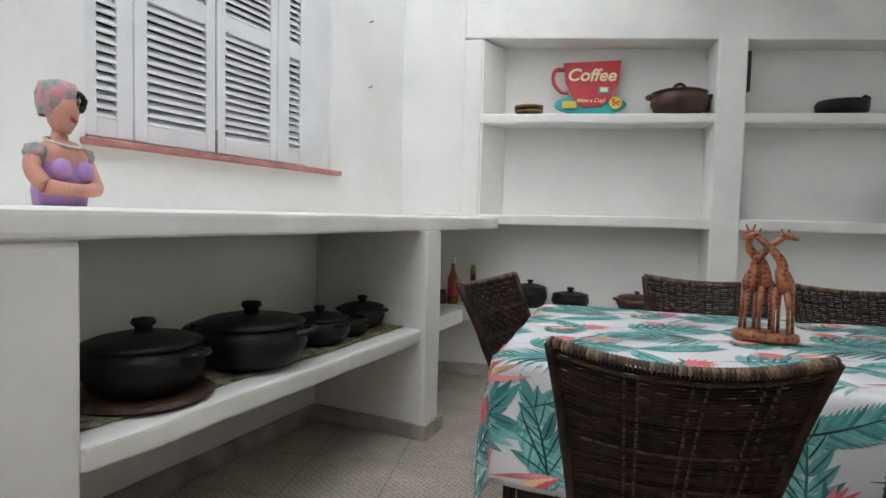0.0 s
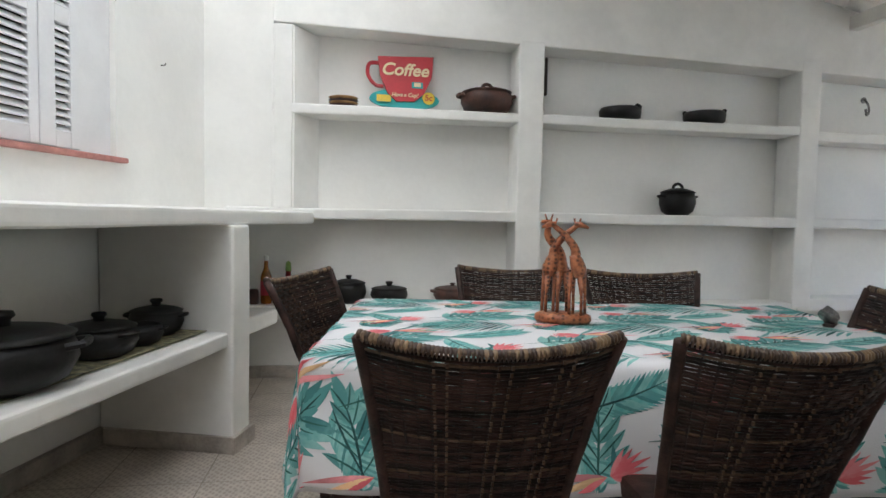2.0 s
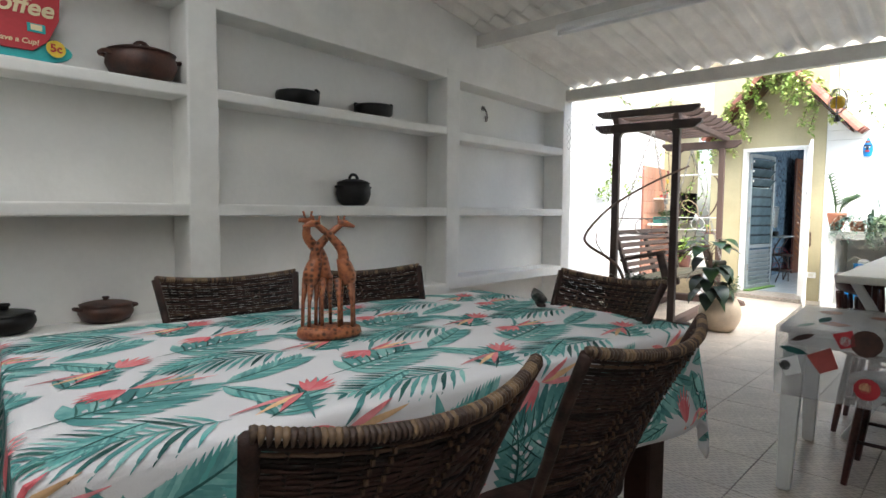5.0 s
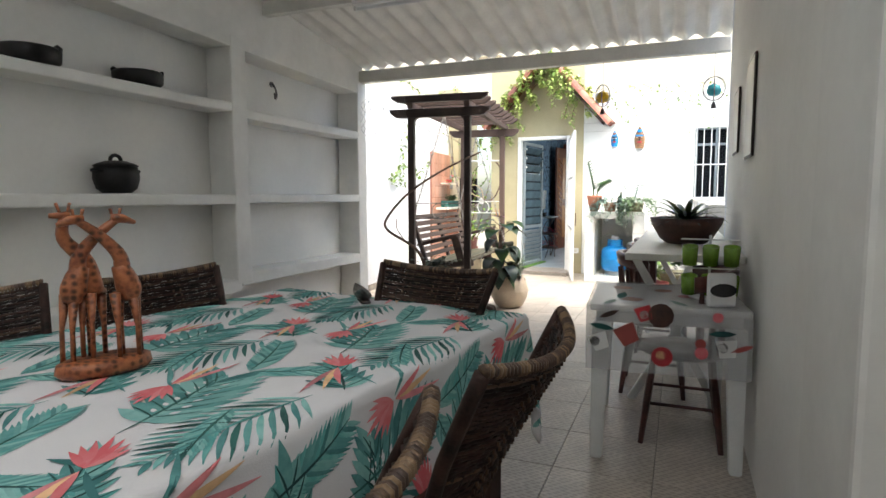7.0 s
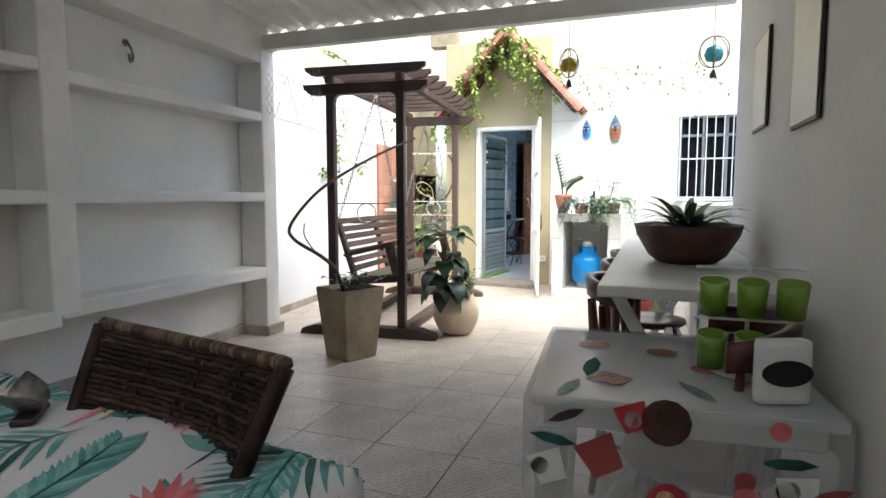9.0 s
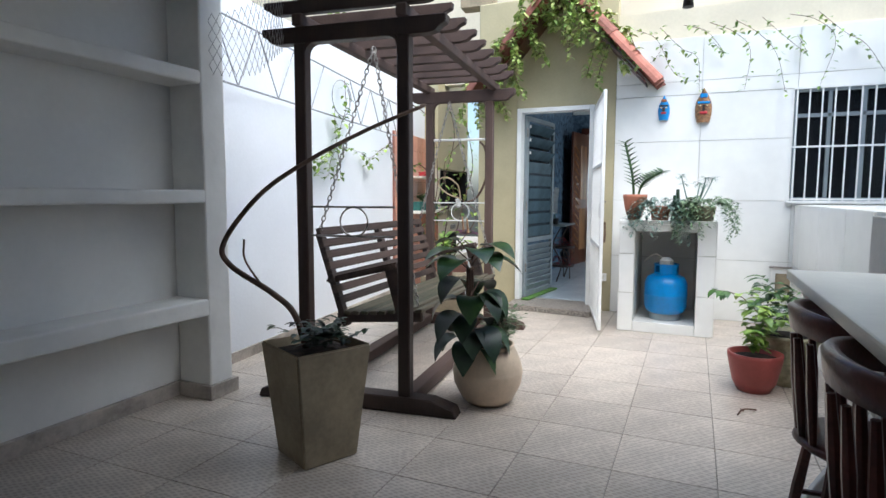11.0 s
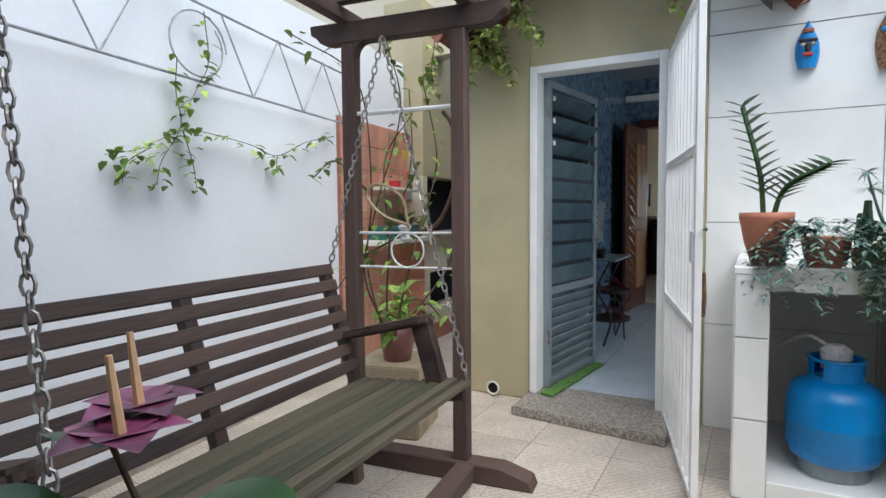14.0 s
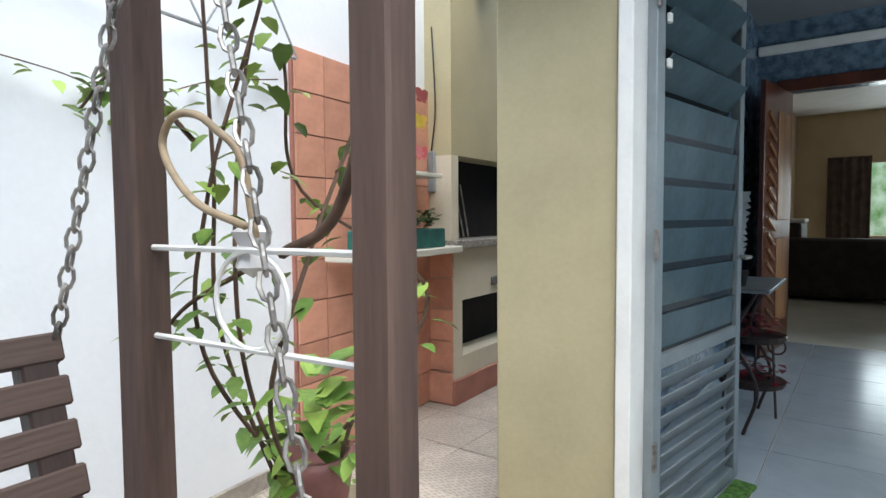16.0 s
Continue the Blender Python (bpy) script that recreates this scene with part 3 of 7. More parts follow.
def chair():
    ch = thing("dining_chair", (0, 0, 0), 0, "dark brown woven wicker dining chair with a curved back", "chair", "chairs round the table")
    bm = bmesh.new()
    rows, cols, stakes = 52, 64, 16
    for r in range(rows):
        t0, t1 = r / rows, (r + 0.86) / rows
        prev = None
        for c in range(cols + 1):
            s = -1 + 2 * c / cols
            w = 0.003 * math.sin(math.pi * stakes * (s + 1) / 2 + (math.pi if (r // 2) % 2 else 0) + 0.3 * noise.noise((r * 0.7, s * 3, 2)))
            e = 0.001 * noise.noise((r * 1.3, s * 4, 7))
            p0, pm, p1 = back_at(s, t0), back_at(s, (t0 + t1) / 2), back_at(s, t1)
            row = [bm.verts.new(p0 + Vector((0, -0.003 - w * 0.6, e))), bm.verts.new(pm + Vector((0, -0.0075 - w, e))), bm.verts.new(p1 + Vector((0, -0.003 - w * 0.6, e)))]
            rowb = [bm.verts.new(p0 + Vector((0, 0.003 - w * 0.6, e))), bm.verts.new(pm + Vector((0, 0.0075 - w, e))), bm.verts.new(p1 + Vector((0, 0.003 - w * 0.6, e)))]
            if prev:
                for k in range(2):
                    for f in (bm.faces.new((prev[0][k], row[k], row[k + 1], prev[0][k + 1])), bm.faces.new((prev[1][k + 1], rowb[k + 1], rowb[k], prev[1][k]))):
                        f.material_index = 1 if r % 11 == 5 else 0
            prev = (row, rowb)
    part("back_weave", bm, [M_wicker, M_wicker_pale], ch, smooth=True)
    # pale cane strands stitched down the back in pairs
    bm = bmesh.new()
    for s in (-0.46, -0.36, 0.02, 0.12, 0.52, 0.62):
        for r in range(1, rows - 1, 2):
            q = (r + 0.5 + 0.4 * noise.noise((r, s * 9, 1))) / rows
            for side in (-1, 1):
                add_box(bm, -0.0028, -0.0025, -0.0045, 0.0028, 0.0025, 0.0045, 0, 1, Matrix.Translation(back_at(s, q) + Vector((0, side * 0.0095, 0))))
    tagged(part("cane_stitch", bm, M_wicker_pale, ch), kind="stuff")
    bm = bmesh.new()
    for k in range(stakes + 1):
        s = -0.97 + 1.94 * k / stakes
        add_tube(bm, [back_at(s, t / 10) for t in range(11)], 0.0045, 5)
    tagged(part("back_stake", bm, M_wicker_dark, ch), kind="stuff")
    bm = bmesh.new()
    # the rolled top rail, bound with pale cane
    n = 64
    for k in range(n):
        s0, s1 = -1 + 2 * k / n, -1 + 2 * (k + 0.8) / n
        pts = [back_at(s0, 1.0) + Vector((0, 0, 0.004)), back_at((s0 + s1) / 2, 1.0) + Vector((0, 0, 0.005)), back_at(s1, 1.0) + Vector((0, 0, 0.004))]
        add_tube(bm, pts, [0.0125, 0.0142, 0.0125], 7)
    part("top_rail", bm, M_rattan, ch, "top rail bound with paler cane", True)
    for sg in (-1, 1):
        part("side_rail", tube([back_at(sg, t / 8) + Vector((0, 0, 0.0)) for t in range(9)], 0.015, 8), M_wicker, ch, smooth=True)
    part("seat", wobble(box(-0.235, -0.25, 0.40, 0.235, 0.23, 0.47, 0.02, 2), 0.002, 0.02, 0.02, 0), M_wicker, ch)
    part("seat_skirt", wobble(box(-0.225, -0.24, 0.30, 0.225, 0.22, 0.399, 0.01), 0.002, 0.02, 0.02, 0), M_wicker, ch)
    for sx in (-1, 1):
        for sy in (-1, 1):
            part("leg", box(sx * 0.20 - 0.022, sy * 0.20 - 0.022 - 0.01, 0, sx * 0.20 + 0.022, sy * 0.20 + 0.012, 0.30, 0.006), M_wicker, ch)
        part("stretcher", tube([(sx * 0.2, -0.2, 0.12), (sx * 0.2, 0.19, 0.12)], 0.009, 6), M_wicker, ch)
    return ch


first = chair()
# back-middle x, y and the way that the chair faces
SEATS = [(0.355, 0.95, -4), (1.03, 0.88, -2), (-0.205, 2.33, -112), (2.085, 1.557, 77), (0.87, 2.715, 168), (1.47, 2.545, 170)]
for k, (x, y, rz) in enumerate(SEATS):
    m = pose(x, y, 0, 0, 0, rz) @ pose(0, 0.48, 0)
    if k == 0:
        first.matrix_world = m
    else:
        copy_thing(first, m)

# ---- more materials ----
def clear_glass(name, colour=(0.9, 0.95, 0.95), rough=0.02, mixin=0.12):
    m = bpy.data.materials.new(name)
    m.use_nodes = True
    nt = m.node_tree
    b = nt.nodes["Principled BSDF"]
    b.inputs["Base Color"].default_value = (*colour, 1)
    b.inputs["Roughness"].default_value = rough
    t, x = nt.nodes.new("ShaderNodeBsdfTransparent"), nt.nodes.new("ShaderNodeMixShader")
    t.inputs[0].default_value = (*colour, 1)
    x.inputs[0].default_value = mixin
    nt.links.new(t.outputs[0], x.inputs[1])
    nt.links.new(b.outputs[0], x.inputs[2])
    nt.links.new(x.outputs[0], nt.nodes["Material Output"].inputs[0])
    return m


M_giraffe = mat("carved_orange_wood", (0.44, 0.15, 0.06), 0.4, 0.3, 30, 0.15, 120, second=(0.22, 0.065, 0.03))
dotted(M_giraffe, 0.017, 0.22, "3D")
M_skin = mat("painted_plaster_skin", (0.62, 0.30, 0.22), 0.5, 0.08, 8, 0.1)
M_violet = mat("violet_painted_dress", (0.30, 0.26, 0.62), 0.5, 0.5, 55, 0.1, 90, second=(0.55, 0.22, 0.42))
M_scarf = mat("pink_green_painted_scarf", (0.62, 0.25, 0.30), 0.5, 0.5, 30, 0.1, 60, second=(0.12, 0.28, 0.24))
M_hair = mat("black_painted_hair", (0.012, 0.009, 0.012), 0.5, 0.2, 30, 0.3)
M_planter = mat("tan_cement_planter", (0.33, 0.27, 0.18), 0.7, 0.15, 5, 0.25, 40)
M_cpot = mat("cream_ceramic_pot", (0.62, 0.50, 0.37), 0.5, 0.08, 6, 0.1, 50)
M_rustic = mat("weathered_stone_pot", (0.46, 0.42, 0.28), 0.85, 0.3, 14, 0.8, 45, second=(0.22, 0.21, 0.13))
M_redpot = mat("red_plastic_pot", (0.36, 0.07, 0.06), 0.4, 0.1, 6, 0.1)
M_mauve = mat("faded_mauve_plastic", (0.30, 0.13, 0.12), 0.5, 0.15, 8, 0.1)
M_leaf = mat("green_leaf", (0.075, 0.16, 0.035), 0.45, 0.3, 12, 0.2, 60, second=(0.025, 0.07, 0.02), island=0.5)
M_lime = mat("light_green_leaf", (0.30, 0.43, 0.08), 0.5, 0.3, 12, 0.2, 60, second=(0.12, 0.22, 0.035), island=0.6)
M_gable = mat("yellow_green_leaf", (0.50, 0.56, 0.20), 0.5, 0.3, 12, 0.2, 60, second=(0.22, 0.33, 0.07), island=0.7)
M_deep = mat("deep_green_leaf", (0.022, 0.055, 0.022), 0.45, 0.3, 10, 0.2, 60, second=(0.008, 0.022, 0.012), island=0.5)
M_anth = mat("glossy_green_leaf", (0.045, 0.10, 0.022), 0.32, 0.3, 10, 0.2, 60, second=(0.014, 0.042, 0.012), island=0.6)
M_grey_leaf = mat("grey_green_succulent", (0.21, 0.31, 0.26), 0.6, 0.3, 12, 0.2, 60, second=(0.05, 0.11, 0.08), island=0.5)
M_sedum = mat("pale_green_succulent", (0.26, 0.36, 0.20), 0.6, 0.3, 12, 0.2, 60, second=(0.08, 0.14, 0.07), island=0.6)
M_flower = mat("purple_spathe", (0.22, 0.05, 0.12), 0.35, 0.3, 12, 0.2, 60, island=0.4)
M_stem = mat("brown_stem", (0.13, 0.075, 0.05), 0.7, 0.3, 10, 0.4, 60)
M_blue = mat("blue_gas_bottle_paint", (0.008, 0.24, 0.62), 0.3, 0.1, 5, 0.1, 40)
M_pink = mat("pink_glazed_tile", (0.60, 0.30, 0.21), 0.3, 0.12, 5, 0.1, 30, obj=0.3)
M_pgrout = mat("pink_grout", (0.36, 0.16, 0.12), 0.9, 0.1, 6, 0.1)
M_alu = mat("grey_painted_metal", (0.30, 0.34, 0.36), 0.4, 0.08, 6, 0.1, 60, metal=0.4)
M_ribbed = mat("ribbed_blue_grey_glass", (0.075, 0.115, 0.135), 0.15, 0.15, 5, 0.3, 30)
M_kfloor = mat("bluish_kitchen_tile", (0.50, 0.56, 0.62), 0.2, 0.05, 4, 0.05, 30, obj=0.1)
M_kwall = mat("blue_patterned_kitchen_tile", (0.16, 0.24, 0.33), 0.25, 0.4, 14, 0.05, 40, second=(0.055, 0.09, 0.14))
M_kceil = mat("grey_blue_ceiling", (0.24, 0.26, 0.28), 0.8, 0.05, 4, 0.1)
M_redwood = mat("varnished_red_wood", (0.13, 0.035, 0.018), 0.3, 0.3, 5, 0.2, 80, stretch=(1, 1, 0.12), second=(0.05, 0.014, 0.009))
M_cabwood = mat("light_brown_door_wood", (0.33, 0.16, 0.07), 0.4, 0.3, 5, 0.2, 80, stretch=(1, 1, 0.12))
M_sofa = mat("dark_brown_upholstery", (0.045, 0.028, 0.024), 0.7, 0.2, 8, 0.3)
M_cream_wall = mat("cream_living_room_paint", (0.46, 0.35, 0.22), 0.8, 0.04, 3, 0.1)
M_curtain = mat("brown_curtain", (0.10, 0.065, 0.05), 0.9, 0.2, 8, 0.2)
# Plain near-black, shared by the barbecue, shutter backing, pipe mouth and orchid pot.
M_jet = mat("flat_black", (0.008, 0.007, 0.007), 0.9, 0.2, 8, 0.2)
M_mat_green = mat("green_door_mat", (0.10, 0.22, 0.04), 0.95, 0.3, 40, 0.6, 200)
M_rooftile = mat("red_clay_roof_tile", (0.36, 0.13, 0.09), 0.7, 0.25, 7, 0.3, 50, obj=0.4)
M_sill = mat("pink_window_sill", (0.50, 0.22, 0.19), 0.7, 0.15, 12, 0.3)
M_shutter = mat("white_shutter_paint", (0.80, 0.80, 0.80), 0.5, 0.03, 5, 0.15, 50)
M_glass = clear_glass("window_glass")
M_plastic = clear_glass("clear_plastic_cover", (0.92, 0.92, 0.92), 0.15, 0.22)
# Pane colour carries the dimness of the room behind the glass.
M_dimpane = clear_glass("dim_room_glass", (0.10, 0.11, 0.125), 0.03, 0.10)
# Dark colour for the shaded gaps between the door's louvres.
M_louvregap = mat("dark_louvre_gap", (0.03, 0.034, 0.038), 0.1, 0.2, 2, 0.0)
M_stool = mat("dark_red_brown_wood", (0.12, 0.036, 0.028), 0.3, 0.3, 5, 0.2, 80, second=(0.03, 0.010, 0.009))
M_yellow = mat("yellow_glass", (0.75, 0.45, 0.03), 0.2, 0.1, 8, 0.05)
M_aqua = mat("turquoise_glass", (0.05, 0.38, 0.42), 0.2, 0.1, 8, 0.05)
M_wirew = mat("white_painted_rod", (0.78, 0.78, 0.76), 0.4, 0.05, 8, 0.1)
M_cream2 = mat("cream_lettering", (0.80, 0.68, 0.42), 0.6, 0.05, 8, 0)
M_signred = mat("red_sign_paint", (0.50, 0.035, 0.045), 0.45, 0.1, 6, 0.05)
M_signteal = mat("turquoise_sign_paint", (0.03, 0.38, 0.38), 0.45, 0.1, 6, 0.05)
M_signyel = mat("yellow_sign_paint", (0.75, 0.55, 0.06), 0.45, 0.1, 6, 0.05)
M_oil = mat("amber_oil", (0.33, 0.12, 0.02), 0.15, 0.3, 20, 0.0)
M_oilred = mat("dark_red_sauce", (0.20, 0.012, 0.015), 0.15, 0.3, 20, 0.0)


# ---- plants ----
def add_leaf(bm, p, way, ln, wd, droop=0.5, n=4, up=Vector((0, 0, 1)), fold=0.2, mi=0):
    """A pointed leaf that starts at p, runs along way and bends down."""
    p, way = Vector(p), Vector(way).normalized()
    side = way.cross(up)
    side = side.normalized() if side.length > 1e-4 else Vector((1, 0, 0))
    rows = []
    pos, d = p.copy(), way.copy()
    for k in range(n + 1):
        t = k / n
        w = wd * 0.5 * (math.sin(math.pi * (0.12 + 0.88 * t) ** 0.8) if k < n else 0.04)
        nrm = side.cross(d).normalized()
        rows.append((bm.verts.new(pos - side * w + nrm * w * fold), bm.verts.new(pos), bm.verts.new(pos + side * w + nrm * w * fold)))
        d = (d - Vector((0, 0, droop / n)) * 1.2).normalized()
        pos = pos + d * (ln / n)
    for a, b in zip(rows, rows[1:]):
        for k in range(2):
            f = bm.faces.new((a[k], a[k + 1], b[k + 1], b[k]))
            f.material_index = mi
            f.smooth = True


def bush(bm, rng, at, count, spread, height, ln, wd, droop=0.6, stems=True, mis=(0,)):
    """Stems that fan out of one point, with leaves along them."""
    for k in range(count):
        a = rng.uniform(0, 2 * math.pi)
        r = spread * rng.uniform(0.2, 1)
        h = height * rng.uniform(0.45, 1)
        tip = Vector(at) + Vector((r * math.cos(a), r * math.sin(a), h))
        mid = Vector(at) + Vector((0.35 * r * math.cos(a), 0.35 * r * math.sin(a), h * 0.6))
        pts = curve_pts([at, mid, tip], 3)
        for q, p in enumerate(pts[2:]):
            for s in range(2):
                b = a + rng.uniform(-1.8, 1.8)
                add_leaf(bm, p, (math.cos(b), math.sin(b), rng.uniform(-0.1, 0.7)), ln * rng.uniform(0.7, 1.2), wd * rng.uniform(0.8, 1.2), droop, 3, mi=rng.choice(mis))


def trailing(bm, rng, p, ln, leaf, wd, way, step=0.03, mis=(0,), drop=1.0):
    """A hanging shoot set with small leaves."""
    p, d = Vector(p), Vector(way).normalized()
    t = 0.0
    pts = [p.copy()]
    while t < ln:
        d = (d + Vector((rng.uniform(-0.25, 0.25), rng.uniform(-0.25, 0.25), -0.16 * drop + rng.uniform(-0.1, 0.1)))).normalized()
        p = p + d * step
        t += step
        pts.append(p.copy())
        for s in range(2):
            b = rng.uniform(0, 6.28)
            add_leaf(bm, p, (math.cos(b), math.sin(b), rng.uniform(-0.4, 0.4)), leaf * rng.uniform(0.6, 1.2), wd, 0.4, 2, mi=rng.choice(mis))
    return pts


# ---- swing pergola in the yard ----
PERG = pose(5.60, 3.04, 0, 0, 0, 6.0)
PL, PW = 2.20, 0.31
perg = thing("swing_pergola", (0, 0, 0), PERG, "dark brown wooden pergola frame that carries a swing bench", "pergola")
# Near end takes the darker wood colour, far end the browner one.
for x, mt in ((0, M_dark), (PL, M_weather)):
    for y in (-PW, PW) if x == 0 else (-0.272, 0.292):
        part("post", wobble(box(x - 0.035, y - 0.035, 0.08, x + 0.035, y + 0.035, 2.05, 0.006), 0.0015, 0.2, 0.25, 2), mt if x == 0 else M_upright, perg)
    bm = bmesh.new()
    out = [(-0.62, 0), (-0.60, 0.05), (-0.47, 0.09), (0.47, 0.09), (0.60, 0.05), (0.62, 0)]
    lo = [bm.verts.new((x - 0.055, a, b)) for a, b in out]
    hi = [bm.verts.new((x + 0.055, a, b)) for a, b in out]
    bm.faces.new(lo)
    bm.faces.new(hi[::-1])
    for k in range(6):
        bm.faces.new((lo[k], lo[(k + 1) % 6], hi[(k + 1) % 6], hi[k]))
    bmesh.ops.recalc_face_normals(bm, faces=bm.faces[:])
    bmesh.ops.bevel(bm, geom=bm.edges[:], offset=0.006, segments=1, affect="EDGES")
    part("foot", bm, mt, perg)


def slat_bm(half, h=0.075, th=0.05):
    """A roof slat whose tips are cut in a curve below."""
    pts = [(-half, h), (half, h), (half - 0.005, h * 0.55), (half - 0.035, h * 0.38), (half - 0.06, h * 0.1), (half - 0.10, 0), (-half + 0.10, 0), (-half + 0.06, h * 0.1), (-half + 0.035, h * 0.38), (-half + 0.005, h * 0.55)]
    bm = bmesh.new()
    a = [bm.verts.new((-th / 2, y, z)) for y, z in pts]
    b = [bm.verts.new((th / 2, y, z)) for y, z in pts]
    bm.faces.new(a)
    bm.faces.new(b[::-1])
    for k in range(len(pts)):
        bm.faces.new((a[k], a[(k + 1) % len(pts)], b[(k + 1) % len(pts)], b[k]))
    bmesh.ops.recalc_face_normals(bm, faces=bm.faces[:])
    bmesh.ops.bevel(bm, geom=bm.edges[:], offset=0.004, segments=1, affect="EDGES")
    return bm


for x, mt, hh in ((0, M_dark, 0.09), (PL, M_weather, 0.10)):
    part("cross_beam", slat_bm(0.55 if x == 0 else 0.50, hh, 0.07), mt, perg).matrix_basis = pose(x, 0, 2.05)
    for sg in (-1, 1):
        # the hollow curve that fills the corner between post and beam
        arc = [(0.0, 0.0), (0.06, 0.0)] + [(0.06 - 0.06 * math.sin(a * 0.3142), -0.06 + 0.06 * math.cos(a * 0.3142)) for a in range(1, 5)] + [(0.0, -0.06)]
        bm = bmesh.new()
        fa = [bm.verts.new((-0.03, -sg * p, q)) for p, q in arc]
        fb = [bm.verts.new((0.03, -sg * p, q)) for p, q in arc]
        bm.faces.new(fa)
        bm.faces.new(fb[::-1])
        for k in range(len(arc)):
            bm.faces.new((fa[k], fa[(k + 1) % len(arc)], fb[(k + 1) % len(arc)], fb[k]))
        bmesh.ops.recalc_face_normals(bm, faces=bm.faces[:])
        part("corner_bracket", bm, mt, perg).matrix_basis = pose(x, sg * (PW - 0.035) if x == 0 else (0.257 if sg > 0 else -0.237), 2.05)
for y in (-PW, PW):
    part("long_beam", box(-0.06, y - 0.03, 2.142, PL + 0.10, y + 0.03, 2.205, 0.005), M_weather, perg)
# First slat in the darker wood colour, the others browner.
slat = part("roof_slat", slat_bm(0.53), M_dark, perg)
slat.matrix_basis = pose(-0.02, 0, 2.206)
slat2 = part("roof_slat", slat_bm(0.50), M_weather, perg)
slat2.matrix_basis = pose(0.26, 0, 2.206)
for k in range(2, 9):
    share("roof_slat", slat2.data, pose(0.26 * k + 0.02, 0, 2.206), perg)
part("ground_rail", box(0.05, 0.26, 0.01, PL - 0.05, 0.35, 0.09, 0.006), M_weather, perg)
part("ground_rail", box(0.05, -0.35, 0.01, PL - 0.05, -0.26, 0.09, 0.006), M_weather, perg)
for x, mt in ((0.0, M_steel), (PL, M_wirew)):
    for z in (0.975, 1.14):
        part("rod", tube([(x, -0.25, z), (x, 0.27, z)], 0.006, 6), mt, perg)
    part("ring", tube([(x, 0.085 * math.cos(k * 0.2618), 1.057 + 0.082 * math.sin(k * 0.2618)) for k in range(24)], 0.005, 6, True), mt, perg)
part("rod", tube([(PL, -0.25, 1.715), (PL, 0.27, 1.715)], 0.011, 6), M_wirew, perg)


def chain(a, b, sag=0.0):
    a, b = Vector(a), Vector(b)
    n = max(2, int((b - a).length / 0.034))
    bm = bmesh.new()
    t = (b - a).normalized()
    u = t.orthogonal().normalized()
    w = t.cross(u)
    for k in range(n):
        c = a + (b - a) * ((k + 0.5) / n) + Vector((0, 0, -sag * math.sin(math.pi * (k + 0.5) / n)))
        s = u if k % 2 else w
        add_tube(bm, [c + t * 0.0215 * math.cos(q * 0.7854) * 1.05 + s * 0.0115 * math.sin(q * 0.7854) for q in range(8)], 0.0036, 5, True)
    return bm


# ---- the swing bench ----
bench = thing("swing_bench", (0, 0, 0), pose(5.965, 2.92, 0, 0, 0, 3.2), "brown slatted wooden swing bench hung from chains", "bench")
BW = 1.68
back_z = [0.53 + 0.073 * k for k in range(7)]
for k, z in enumerate(back_z):
    y = 0.42 + (z - 0.45) * 0.33
    ob = part("back_slat", box(-0.02, -0.014, -0.026, BW + 0.02, 0.014, 0.026, 0.004), M_slat, bench)
    ob.matrix_basis = pose(0, y, z, -18)
for k in range(9):
    y = -0.11 + k * 0.062
    z = 0.515 - 0.06 * k / 8 - 0.012 * math.sin(math.pi * k / 8) - (0.015 if k == 0 else 0)
    ob = part("seat_slat", box(-0.02, -0.022, -0.012, BW + 0.02, 0.022, 0.012, 0.004), M_mossy, bench)
    ob.matrix_basis = pose(0, y, z, -8 + 2 * k)
for x in (0.02, BW / 2, BW - 0.02):
    part("back_post", box(-0.028, -0.022, -0.06, 0.028, 0.022, 0.57, 0.004), M_dark, bench).matrix_basis = pose(x, 0.425, 0.42, -18)
    part("seat_bearer", box(x - 0.025, -0.13, -0.035, x + 0.025, 0.47, 0.035, 0.01), M_dark, bench).matrix_basis = pose(0, 0, 0.455, -5)
for x in (0.02, BW - 0.02):
    bm = prism([(-0.046, -0.06), (-0.034, -0.095), (0.0, -0.108), (0.034, -0.095), (0.046, -0.06), (0.042, 0.10), (0.036, 0.43), (-0.036, 0.43), (-0.042, 0.10)], 0, 0.040, 0.012)
    part("armrest", bm, M_slat, bench).matrix_basis = pose(x, 0.12, 0.735, -14)
    part("arm_support", box(-0.025, -0.045, 0, 0.025, 0.045, 0.30, 0.006), M_slat, bench).matrix_basis = pose(x, 0.0, 0.46, -16)
for top, rear, fore in (((0.10, 0.24, 2.13), (0.0, 0.60, 0.94), (0.0, -0.10, 0.53)), ((1.79, 0.34, 2.05), (1.69, 0.60, 0.94), (1.66, -0.13, 0.53))):
    part("chain", chain(top, rear), M_steel, bench)
    part("chain", chain(top, fore), M_steel, bench)

# ---- planters beside the pergola ----
pl = thing("square_planter", (4.985, 2.865, 0), 64, "tall tapered tan cement planter with a leggy vine", "planter")


def tapered(b, t, z0, z1, bev=0.008):
    bm = bmesh.new()
    bmesh.ops.create_cube(bm, size=1)
    for v in bm.verts:
        k = t if v.co.z > 0 else b
        v.co = Vector((v.co.x * 2 * k, v.co.y * 2 * k, z1 if v.co.z > 0 else z0))
    bmesh.ops.bevel(bm, geom=bm.edges[:], offset=bev, segments=2, affect="EDGES")
    return bm


